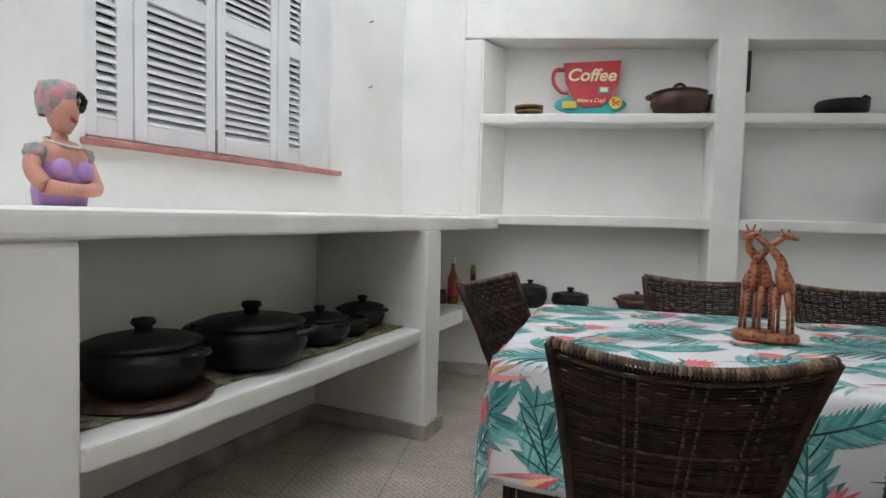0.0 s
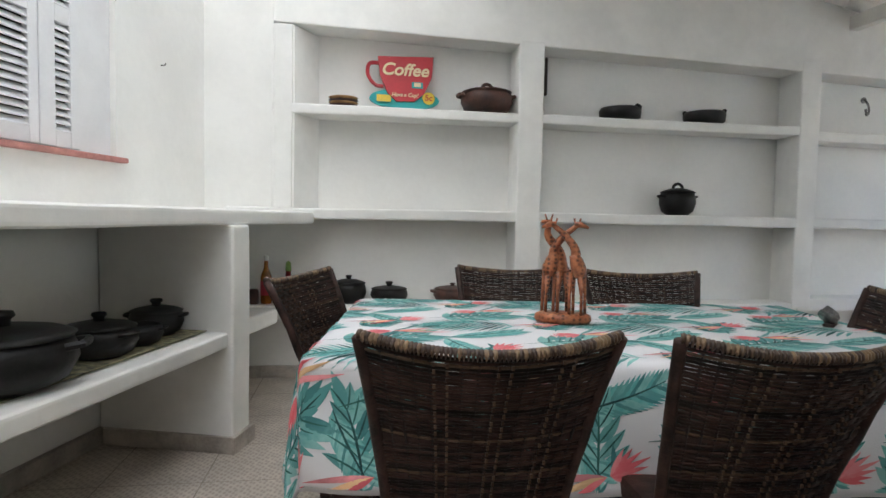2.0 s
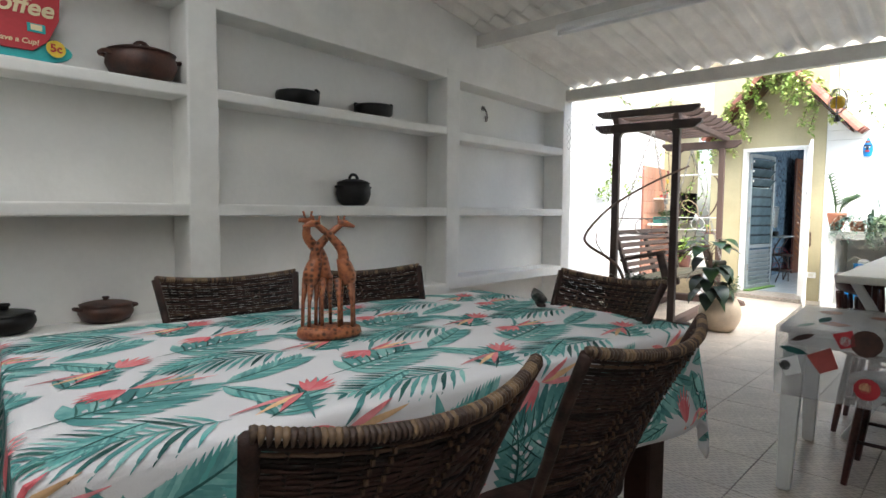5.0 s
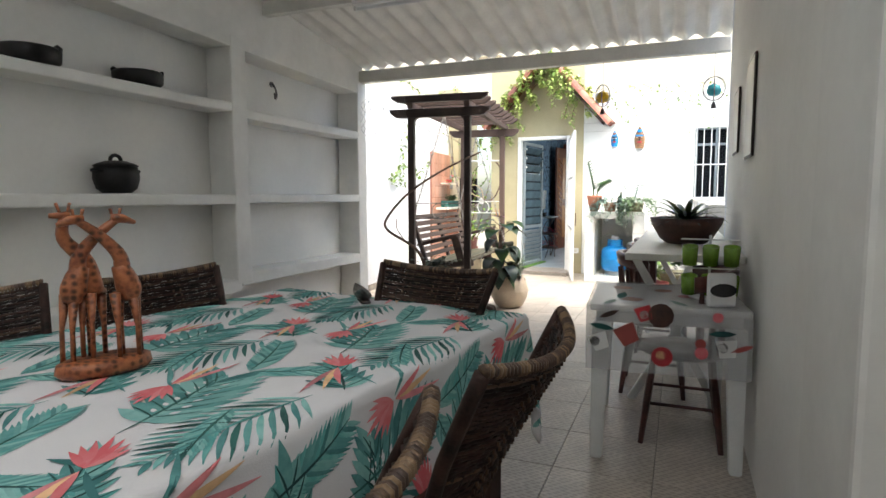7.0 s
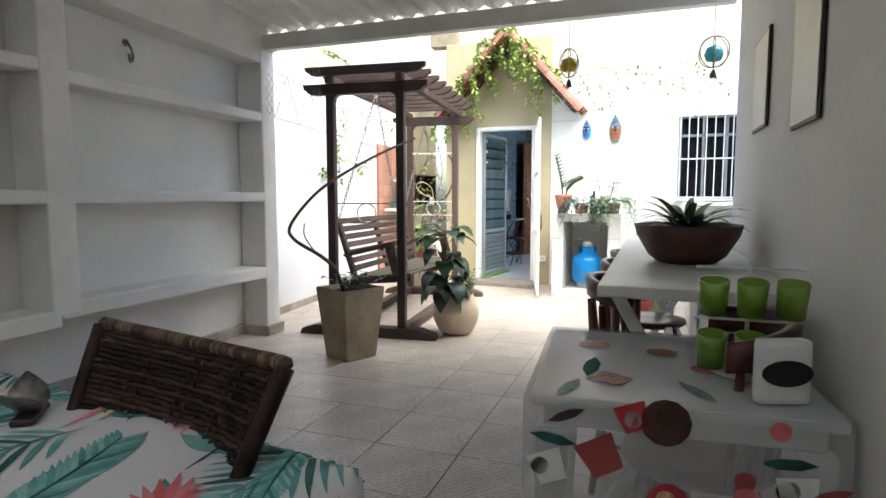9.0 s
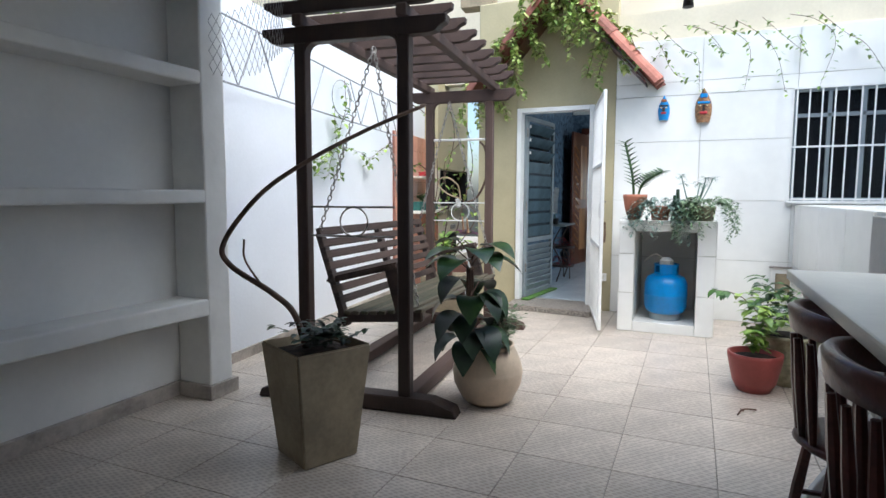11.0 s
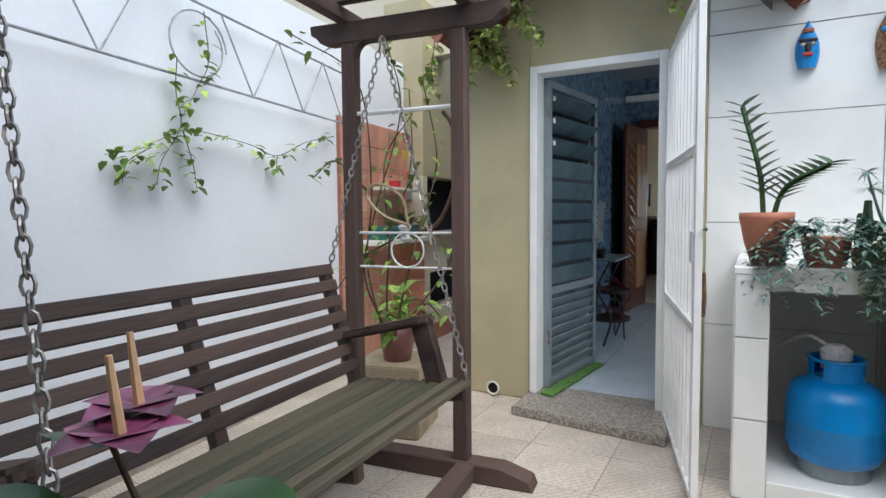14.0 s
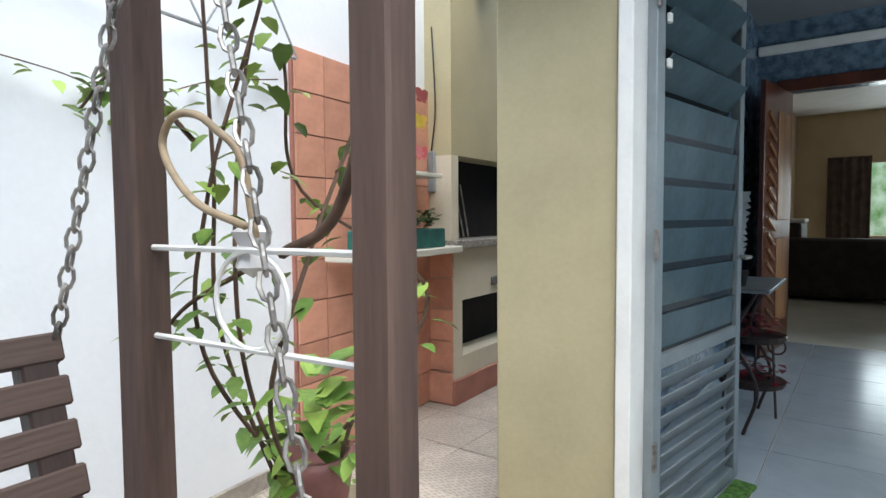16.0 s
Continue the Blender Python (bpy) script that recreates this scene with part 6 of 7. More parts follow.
# ---- giraffe carving and butterfly napkin holder on the table ----
def giraffes():
    """Two long necked animals with crossing necks on an oval foot, carved from one block."""
    bm = bmesh.new()
    add_lathe(bm, [(0, 0), (0.095, 0), (0.104, 0.010), (0.100, 0.030), (0.086, 0.036), (0, 0.036)], 26, squash=0.62)
    for sg, dy in ((1, 0.018), (-1, -0.022)):
        add_tube(bm, curve_pts([(-0.058 * sg, dy, 0.175), (-0.052 * sg, dy, 0.205), (-0.045 * sg, dy, 0.232), (-0.034 * sg, dy, 0.262)], 4), [0.018, 0.022, 0.025, 0.027, 0.028, 0.028, 0.027, 0.026, 0.025, 0.024, 0.022, 0.020, 0.018], 10)
        neck = curve_pts([(-0.040 * sg, dy, 0.235), (-0.036 * sg, dy, 0.285), (0.0, dy * 0.6, 0.335), (0.042 * sg, dy * 0.4, 0.372)], 5)
        add_tube(bm, neck, [0.020 - 0.011 * k / (len(neck) - 1) for k in range(len(neck))], 9)
        tip = neck[-1]
        add_tube(bm, [tip + Vector((-0.010 * sg, 0, 0.004)), tip + Vector((0.014 * sg, 0, 0.003)), tip + Vector((0.042 * sg, 0, -0.008))], [0.011, 0.0115, 0.005], 8)
        for hx in (-0.006, 0.008):
            add_tube(bm, [tip + Vector((hx, 0.006, 0.006)), tip + Vector((hx * 1.6, 0.008, 0.028))], [0.0028, 0.004], 5)
        for lx, ly in ((-0.078, 0.014), (-0.064, -0.014), (-0.036, 0.012), (-0.022, -0.012)):
            add_tube(bm, [(lx * sg, dy + ly, 0.03), (lx * sg * 0.98, dy + ly, 0.11), (lx * 0.86 * sg, dy + ly * 0.6, 0.195)], [0.006, 0.0055, 0.013], 7)
    third = curve_pts([(-0.005, 0.03, 0.19), (-0.02, 0.03, 0.27), (-0.062, 0.03, 0.33), (-0.058, 0.03, 0.385)], 5)
    add_tube(bm, third, [0.024 - 0.014 * k / (len(third) - 1) for k in range(len(third))], 9)
    add_tube(bm, [third[-1] + Vector((0.01, 0, 0)), third[-1] + Vector((-0.03, 0, 0.0))], [0.011, 0.006], 8)
    for hx in (-0.008, 0.006):
        add_tube(bm, [third[-1] + Vector((hx, 0, 0.004)), third[-1] + Vector((hx * 2, 0, 0.03))], 0.0035, 5)
    for lx in (-0.02, 0.012):
        add_tube(bm, [(lx, 0.034, 0.03), (lx, 0.034, 0.11), (lx * 0.5, 0.03, 0.20)], [0.006, 0.006, 0.014], 7)
    bmesh.ops.recalc_face_normals(bm, faces=bm.faces[:])
    return bm


tagged(part("giraffe_carving", giraffes(), M_giraffe, smooth=True), "carved orange brown wooden giraffes with crossed necks", "carving").matrix_world = pose(0.88, 1.99, TOP + 0.004, 0, 0, -20) @ Matrix.Diagonal((1.07, 1.07, 1.02, 1))
nap = thing("napkin_holder", (1.95, 1.86, TOP + 0.004), 40, "small dark butterfly shaped napkin holder", "napkin holder")
for sx in (-1, 1):
    bm = bmesh.new()
    add_leaf(bm, (0, 0, 0.01), (sx, 0.3, 0.9), 0.10, 0.07, 0.1, 4)
    ob = part("wing", bm, M_steel, nap)
    ob.modifiers.new("thickness", "SOLIDIFY").thickness = 0.004
part("base", box(-0.05, -0.02, 0, 0.05, 0.02, 0.012, 0.003), M_dark, nap)


# ---- painted bust on the counter ----
def bust():
    """A plain torso with folded arms, a head and a wound scarf, in one mesh."""
    bm = bmesh.new()

    def blob(profile, at, sq, mi, seg=22, m=None):
        n0 = len(bm.faces)
        add_lathe(bm, profile, seg, at, sq, m)
        bm.faces.ensure_lookup_table()
        for f in bm.faces[n0:]:
            f.material_index = mi

    def limb(pts, rad, mi):
        n0 = len(bm.faces)
        c = curve_pts(pts, 6)
        add_tube(bm, c, [rad[0] + (rad[1] - rad[0]) * k / (len(c) - 1) for k in range(len(c))], 10)
        bm.faces.ensure_lookup_table()
        for f in bm.faces[n0:]:
            f.material_index = mi

    blob([(0, 0), (0.085, 0), (0.092, 0.04), (0.085, 0.10), (0.088, 0.12)], (0, 0, 0), 0.72, 1)
    blob([(0.088, 0.12), (0.09, 0.145), (0.07, 0.172), (0.028, 0.19), (0.024, 0.215)], (0, 0, 0), 0.72, 0)
    for sx in (-1, 1):
        blob([(0, -0.035), (0.025, -0.026), (0.036, 0), (0.025, 0.026), (0, 0.035)], (sx * 0.04, -0.052, 0.10), 0.9, 1, 14)
        limb([(sx * 0.082, 0.0, 0.155), (sx * 0.104, -0.01, 0.10), (sx * 0.095, -0.05, 0.052)], (0.029, 0.024), 0)
        limb([(sx * 0.095, -0.05, 0.052), (sx * 0.02, -0.085, 0.045), (-sx * 0.05, -0.08, 0.05)], (0.023, 0.016), 0)
        blob([(0, -0.03), (0.03, -0.024), (0.037, 0), (0.03, 0.022), (0, 0.03)], (sx * 0.085, 0, 0.145), 1, 4, 14)
    blob([(0, -0.066), (0.022, -0.06), (0.04, -0.03), (0.047, 0.0), (0.046, 0.03), (0, 0.055)], (0, -0.012, 0.268), 1.1, 0)
    blob([(0.052, -0.012), (0.06, 0.02), (0.062, 0.05), (0.05, 0.082), (0, 0.096)], (0, 0.008, 0.268), 1.1, 2)
    for k in range(14):
        a = k * 2.4
        blob([(0, -0.012), (0.012, 0), (0, 0.012)], (0.03 + 0.018 * math.cos(a), -0.05 + 0.012 * math.sin(a * 1.3), 0.30 + 0.022 * math.sin(a)), 1, 3, 8)
    blob([(0, -0.006), (0.014, 0), (0, 0.006)], (0, -0.064, 0.242), 0.5, 5, 10)
    n0 = len(bm.faces)
    add_tube(bm, [(0.05 * math.cos(k * 0.3927), -0.012 + 0.05 * math.sin(k * 0.3927), 0.182 + 0.014 * math.sin(k * 0.3927)) for k in range(16)], 0.0045, 6, True)
    bm.faces.ensure_lookup_table()
    for f in bm.faces[n0:]:
        f.material_index = 6
    bmesh.ops.recalc_face_normals(bm, faces=bm.faces[:])
    return bm


bo = tagged(part("painted_bust", bust(), [M_skin, M_violet, M_scarf, M_hair, M_scarf, M_signred, M_cream], smooth=True), "painted plaster bust with folded arms and a flowered scarf", "bust")
bo.matrix_world = pose(*on_west(-1.60, 0.79, 1.206), 0, 0, 55) @ pose(0, 0, 0, 0, 0, 28) @ Matrix.Diagonal((0.86, 0.86, 0.99, 1))

# ---- bar counter, chairs, bowl ----
bar = thing("bar_counter", (0, 0, 0), 0, "long cream topped bar counter on white trestles", "counter")
part("counter_slab", wobble(box(3.14, 0.335, 0.868, 5.56, 0.925, 0.908, 0.008, 2), 0.001), M_cream, bar)
for x in (3.45, 5.25):
    for sg in (-1, 1):
        part("trestle_leg", box(-0.022, -0.022, 0, 0.022, 0.022, 1.0, 0.004), M_white, bar).matrix_basis = pose(x, 0.655 + sg * 0.24, 0.0, sg * 29)
part("trestle_rail", box(3.43, 0.635, 0.40, 5.27, 0.675, 0.45, 0.004), M_white, bar)


def bar_chair():
    """A captain's chair: bowed top rail on spindles, saddle seat, splayed legs."""
    c = thing("bar_chair", (0, 0, 0), 0, "dark reddish brown wooden chair with a bowed spindle back", "chair", "chairs at the bar counter")
    arc = [(0.235 * math.cos(radians(a)), 0.20 * math.sin(radians(a)) - 0.02, 0.80 + 0.03 * math.cos(radians(a - 270))) for a in range(185, 356, 10)]
    bm = bmesh.new()
    rows = []
    for p in arc:
        v = Vector(p)
        d = Vector((v.x, v.y + 0.02, 0)).normalized()
        rows.append([bm.verts.new(v + d * a + Vector((0, 0, b))) for a, b in ((-0.018, -0.035), (0.012, -0.035), (0.022, 0.03), (0.010, 0.042), (-0.014, 0.036))])
    for a, b in zip(rows, rows[1:]):
        for k in range(5):
            bm.faces.new((a[k], a[(k + 1) % 5], b[(k + 1) % 5], b[k]))
    bm.faces.new(rows[0])
    bm.faces.new(rows[-1][::-1])
    bmesh.ops.recalc_face_normals(bm, faces=bm.faces[:])
    part("top_rail", bm, M_stool, c, smooth=True)
    for k in range(1, 17, 2):
        p = Vector(arc[k])
        part("spindle", tube([(p.x * 0.86, p.y * 0.86, 0.45), (p.x * 0.93, p.y * 0.93, 0.62), (p.x, p.y, 0.77)], [0.011, 0.016, 0.010], 7), M_stool, c)
    part("seat", lathe([(0, 0.43), (0.19, 0.43), (0.21, 0.445), (0.205, 0.46), (0.1, 0.452), (0, 0.45)], 28), M_stool, c, smooth=True)
    for sx in (-1, 1):
        for sy in (-1, 1):
            part("leg", tube([(sx * 0.13, sy * 0.13, 0.43), (sx * 0.155, sy * 0.155, 0.22), (sx * 0.18, sy * 0.18, 0)], [0.015, 0.019, 0.013], 8), M_stool, c)
        part("stretcher", tube([(sx * 0.158, -0.158, 0.20), (sx * 0.158, 0.158, 0.20)], 0.009, 6), M_stool, c)
    return c


bc = bar_chair()
bc.matrix_world = pose(3.70, 0.78, 0, 0, 0, 180)
copy_thing(bc, pose(4.32, 0.77, 0, 0, 0, 176))
copy_thing(bc, pose(4.90, 0.76, 0, 0, 0, 183))
under = copy_thing(bc, pose(2.98, 0.62, 0, 0, 0, 0))
bowl = thing("plant_bowl", (3.98, 0.615, 0.909), 0, "dark brown clay bowl planted with bromeliads", "planter")
part("bowl_body", lathe([(0, 0), (0.15, 0), (0.20, 0.03), (0.265, 0.12), (0.28, 0.165), (0.265, 0.165), (0.25, 0.13), (0, 0.12)], 34, (0, 0, 0), 0.8), M_brownpot, bowl, smooth=True)
rng = random.Random(14)
for nm, cx, n, ln, mt in (("bromeliad", 0.10, 26, 0.30, mat("striped_bromeliad", (0.17, 0.22, 0.05), 0.4, 0.4, 26, 0.1, 60, second=(0.05, 0.09, 0.02), island=0.5)), ("dark_bromeliad", -0.13, 30, 0.19, M_deep)):
    bm = bmesh.new()
    for k in range(n):
        a = k * 2.399 + rng.uniform(-0.2, 0.2)
        add_leaf(bm, (cx + 0.02 * math.cos(a), 0.02 * math.sin(a), 0.13), (math.cos(a), math.sin(a), 0.5 + 1.3 * (1 - k / n)), ln * rng.uniform(0.8, 1.15), 0.042 if ln > 0.25 else 0.03, 1.0, 6)
    part(nm, bm, mt, bowl, smooth=True)

# ---- white plastic table with its clear printed cover ----
pt = thing("plastic_table", (2.95, 0.715, 0), 4, "white square plastic table pushed against the wall", "table")
part("tabletop", box(-0.36, -0.34, 0.69, 0.36, 0.34, 0.722, 0.012, 2), M_white, pt)
part("apron", box(-0.33, -0.31, 0.635, 0.33, 0.31, 0.689, 0.006), M_white, pt)
for sx in (-1, 1):
    for sy in (-1, 1):
        bm = tapered(0.026, 0.042, 0, 0.634, 0.006)
        for v in bm.verts:
            k = 1 - v.co.z / 0.634
            v.co.x += sx * 0.06 * k
            v.co.y += sy * 0.01 * k
        part("leg", bm, M_white, pt).matrix_basis = pose(sx * 0.30, sy * 0.285, 0)
cv = thing("table_cover", (2.95, 0.715, 0.7235), 4, "clear plastic table cover printed with cups, fruit and flowers", "table cover")
part("top_sheet", box(-0.375, -0.338, 0, 0.375, 0.35, 0.0015, 0), M_plastic, cv)
part("front_flap", wobble(box(-0.377, -0.338, -0.30, -0.3755, 0.35, 0.0, 0), 0.003, 0.12, 0.05, 1), M_plastic, cv)
part("side_flap", wobble(box(-0.375, 0.3505, -0.24, 0.375, 0.352, 0.0, 0), 0.003, 0.12, 0.05, 0), M_plastic, cv)
rng = random.Random(31)


def printed(kind, u, v, side, size):
    """A printed cup, fruit or leaf on the cover: side 0 on top, 1 on the hanging front."""
    bm = bmesh.new()
    if kind == "cup":
        out = [(-1, 0.9), (1, 0.9), (0.75, -0.9), (-0.75, -0.9)]
    elif kind == "leaf":
        out = [(-1.6, 0), (-0.6, 0.35), (0.6, 0.35), (1.6, 0), (0.6, -0.35), (-0.6, -0.35)]
    else:
        out = [(math.cos(k * 0.5236), math.sin(k * 0.5236)) for k in range(12)]
    a = rng.uniform(-0.5, 0.5)
    pts = [(u + size * (x * math.cos(a) - y * math.sin(a)), v + size * (x * math.sin(a) + y * math.cos(a))) for x, y in out]
    bm.faces.new([bm.verts.new((x, y, 0.0028)) if side == 0 else bm.verts.new((-0.3795, x, y)) for x, y in pts])
    return bm


for kind, u, v, side, size, mt in (("cup", 0.17, -0.13, 1, 0.048, M_redpot), ("cup", 0.29, -0.17, 1, 0.042, M_white), ("cup", -0.24, -0.165, 1, 0.042, M_white), ("fruit", 0.10, -0.035, 1, 0.02, M_white), ("leaf", -0.30, -0.16, 1, 0.03, M_redpot), ("fruit", -0.135, -0.15, 1, 0.022, M_redpot), ("fruit", 0.02, -0.22, 1, 0.045, M_signred), ("fruit", 0.025, -0.215, 1, 0.022, M_peach), ("cup", 0.10, -0.03, 1, 0.036, M_signred), ("fruit", 0.31, -0.17, 1, 0.022, M_hair), ("leaf", 0.28, -0.10, 1, 0.035, M_dkgreen), ("fruit", -0.14, -0.19, 1, 0.028, M_red), ("fruit", -0.22, -0.16, 1, 0.024, M_hair), ("leaf", -0.22, -0.1, 1, 0.035, M_dkgreen), ("fruit", 0.03, -0.035, 1, 0.055, M_brownpot), ("fruit", -0.2, -0.03, 1, 0.022, M_red), ("leaf", 0.25, -0.04, 1, 0.03, M_brownpot), ("cup", -0.2, 0.15, 0, 0.05, M_giraffe), ("fruit", 0.1, 0.0, 0, 0.045, M_giraffe), ("leaf", -0.1, 0.2, 0, 0.06, M_dkgreen), ("fruit", 0.15, 0.2, 0, 0.05, M_giraffe), ("leaf", 0.2, -0.15, 0, 0.05, M_leaf), ("fruit", -0.05, -0.1, 0, 0.04, M_redpot), ("leaf", -0.25, -0.05, 0, 0.05, M_grey_leaf), ("leaf", -0.3, 0.25, 0, 0.05, M_grey_leaf)):
    part("printed_motif", printed(kind, u, v, side, size), mt, cv)
rk = thing("mug_rack", (2.92, 0.515, 0.727), 0, "wire rack hung with six green glass mugs", "mug rack")
M_green_glass = mat("green_glass", (0.20, 0.36, 0.04), 0.1, 0.2, 10, 0.0)
part("rack_pole", tube([(0, 0, 0), (0, 0, 0.30)], 0.006, 6), M_wirew, rk)
part("rack_base", lathe([(0, 0), (0.09, 0), (0.09, 0.008), (0, 0.01)], 20), M_wirew, rk)
for z in (0.28, 0.14):
    part("rack_arm", tube([(-0.0, -0.13, z), (0, 0.13, z)], 0.004, 6), M_wirew, rk)
    for k in range(3):
        mg = part("mug", lathe([(0, 0), (0.033, 0), (0.037, 0.09), (0.034, 0.09), (0.03, 0.008), (0, 0.008)], 18), M_green_glass, rk, "green glass mug", True)
        mg.matrix_basis = pose(-0.05, -0.09 + k * 0.09, z - 0.115, 0, -12, 0)
        part("mug_handle", tube([(0.045 + 0.02 * math.sin(q * 0.45), 0, 0.02 + q * 0.01) for q in range(7)], 0.005, 5), M_green_glass, mg)
cb = thing("napkin_stand", (2.68, 0.475, 0.727), 20, "white napkin stand with a dark oval", "napkin stand")
part("stand_body", box(-0.02, -0.06, 0, 0.02, 0.06, 0.15, 0.015, 2), M_white, cb)
part("oval", lathe([(0, 0), (0.03, 0), (0.03, 0.004), (0, 0.004)], 20, (0, 0, 0), 1.9), M_hair, cb).matrix_basis = pose(-0.0205, 0, 0.075, 0, -90, 0)
for x, z, h in ((3.25, 1.66, 0.50), (4.05, 1.68, 0.40)):
    pc = thing("wall_picture", (x, 0.333, z), 0, "thin dark framed picture hung on the white wall", "picture", "pictures on the wall")
    part("frame", box(-0.165, 0, -h / 2, 0.17, 0.012, h / 2, 0.003), M_dark, pc)
    part("picture_print", box(-0.158, 0.0122, -h / 2 + 0.012, 0.158, 0.014, h / 2 - 0.012, 0), M_cream, pc)
tl = thing("tube_light", (3.80, 2.36, 2.645), 0, "unlit white fluorescent batten on the roof beam", "lamp")
part("batten", box(-0.05, -0.62, 0.0, 0.05, 0.62, 0.045, 0.008), M_white, tl)
part("tube", tube([(0, -0.6, -0.02), (0, 0.6, -0.02)], 0.014, 10), M_shutter, tl)
for y in (-0.61, 0.61):
    part("lamp_holder", box(-0.015, y - 0.012, -0.035, 0.015, y + 0.012, -0.0005, 0.003), M_white, tl)
gt = thing("roof_gutter_corner", (5.40, 3.95, 2.30), 0, "white painted gutter elbow at the roof corner", "gutter")
part("elbow", tube(curve_pts([(0.1, 0, 0.12), (0.08, 0, 0.05), (0.0, -0.01, 0.0), (-0.06, -0.02, -0.01)], 5), 0.04, 12), M_beam, gt, smooth=True)
for y, zt, mt, kind, lb in ((1.34, 2.42, M_yellow, 0, "yellow glass hanging lantern in a wire cage"), (0.42, 2.42, M_aqua, 1, "turquoise glass ball wind chime with wire hoops")):
    hl = thing("hanging_ornament", (5.40, y, 0), 0, lb, "ornament", "ornaments on the roof edge")
    part("cord", tube([(0, 0, 2.42), (0, 0, 2.22)], 0.003, 5), M_steel, hl)
    part("glass_ball", lathe([(0, 2.06), (0.045, 2.07), (0.06, 2.11), (0.045, 2.15), (0, 2.17)], 18), mt, hl, smooth=True)
    for k in range(3):
        a = k * 1.047
        part("wire_hoop", tube([((0.07 + 0.03 * kind) * math.sin(q * 0.3491) * math.cos(a), (0.07 + 0.03 * kind) * math.sin(q * 0.3491) * math.sin(a), 2.125 - 0.10 * math.cos(q * 0.3491)) for q in range(18)], 0.004, 5, True), M_steel, hl)
    part("bell", lathe([(0, 1.96), (0.022, 1.96), (0.018, 1.99), (0.01, 2.01), (0, 2.02)], 14), M_dark, hl)
    part("bell_cord", tube([(0, 0, 2.02), (0, 0, 2.06)], 0.002, 5), M_steel, hl)

# ---- barbecue corner ----
bq = thing("barbecue", (0, 0, 0), pose(10.14, 4.52, 0, 0, 0, 3), "brick barbecue with pink tiles and a black firebox", "barbecue")
part("plinth", box(-0.0, 0.0, 0, 1.3, 0.42, 0.16, 0.004), M_pgrout, bq)
part("lower_wall", box(0.02, 0.02, 0.161, 1.3, 0.42, 0.30, 0), M_beige, bq)
part("wall_pier", box(0.02, 0.02, 0.301, 0.12, 0.42, 0.66, 0), M_beige, bq)
# Near-black panel across the back of the lower recess.
part("recess_back", box(0.121, 0.20, 0.301, 1.3, 0.23, 0.66, 0), M_jet, bq)
part("upper_wall", box(0.02, 0.02, 0.661, 1.3, 0.42, 1.0, 0), M_beige, bq)
part("counter_slab", box(-0.02, -0.03, 1.0, 1.3, 0.42, 1.05, 0.004), M_granite, bq)
part("fire_pier", box(0.0, 0.02, 1.051, 0.08, 0.42, 1.58, 0), M_beige, bq)
# Firebox back and side in the same near-black.
part("fire_back", box(0.081, 0.21, 1.051, 1.3, 0.24, 1.58, 0), M_jet, bq)
part("fire_side", box(1.22, 0.02, 1.051, 1.3, 0.209, 1.58, 0), M_jet, bq)
part("hood", box(0.0, 0.02, 1.581, 1.3, 0.42, 3.2, 0), M_olive, bq)
for k in range(3):
    part("skewer", tube([(0.25 + k * 0.06, 0.12, 1.06), (0.20 + k * 0.08, 0.18, 1.42)], 0.006, 5), M_steel, bq)
part("drawer_pull", box(0.5, 0.0, 0.72, 0.7, 0.02, 0.78, 0.006), M_steel, bq)
tile0 = None
for j in range(7):
    for i in range(2):
        m = pose(-0.006, 0.015 + i * 0.2, 0.012 + j * 0.2) if j < 1 else pose(0.012, 0.022 + i * 0.2, 0.012 + j * 0.2)
        if tile0 is None:
            tile0 = part("tile", box(-0.006, 0.002, 0.002, 0.006, 0.196, 0.196, 0.001), M_pink, bq)
            tile0.matrix_basis = m
        else:
            share("tile", tile0.data, m, bq)
pw = structure("wall_pink_tiled", prism([(8.955, 4.588), (10.18, 4.73), (10.18, 4.76), (8.955, 4.618)], 0, 1.975), M_pgrout, "bed of the pink tiled wall")
tile1 = None
ang = math.degrees(math.atan2(0.13, 1.12))
for j in range(10):
    for i in range(6):
        m = pose(8.96, 4.588, 0, 0, 0, ang) @ pose(0.2 * i, -0.009, 0.01 + j * 0.197)
        if tile1 is None:
            tile1 = part("tile", box(0.003, -0.004, 0.002, 0.197, 0.006, 0.193, 0.001), M_pink, pw)
            tile1.matrix_basis = m
        else:
            share("tile", tile1.data, m, pw)
sh = thing("stone_ledge", (9.62, 4.55, 1.0), 7, "pale stone ledge with herbs on the pink tiled wall", "ledge")
part("slab", box(-0.5, -0.16, -0.02, 0.5, 0.08, 0.02, 0.005), M_cream, sh)
rng = random.Random(77)
bm = bmesh.new()
for k in range(9):
    bush(bm, rng, (rng.uniform(-0.35, 0.3), -0.05, 0.12), 3, 0.12, 0.12, 0.05, 0.03, 0.4)
part("herb_foliage", bm, M_leaf, sh)
part("trough", box(-0.4, -0.12, 0.021, 0.35, 0.02, 0.13, 0.006), M_dkgreen, sh)
sh2 = thing("small_wall_shelf", (9.72, 4.60, 1.44), 7, "thin shelf with a red pot and paper butterflies", "shelf")
part("board", box(-0.28, -0.12, -0.012, 0.28, 0.05, 0.012, 0.003), M_cream, sh2)
part("red_pot", lathe([(0, 0.013), (0.05, 0.013), (0.055, 0.07), (0, 0.07)], 16, (-0.08, -0.05, 0)), M_signred, sh2)
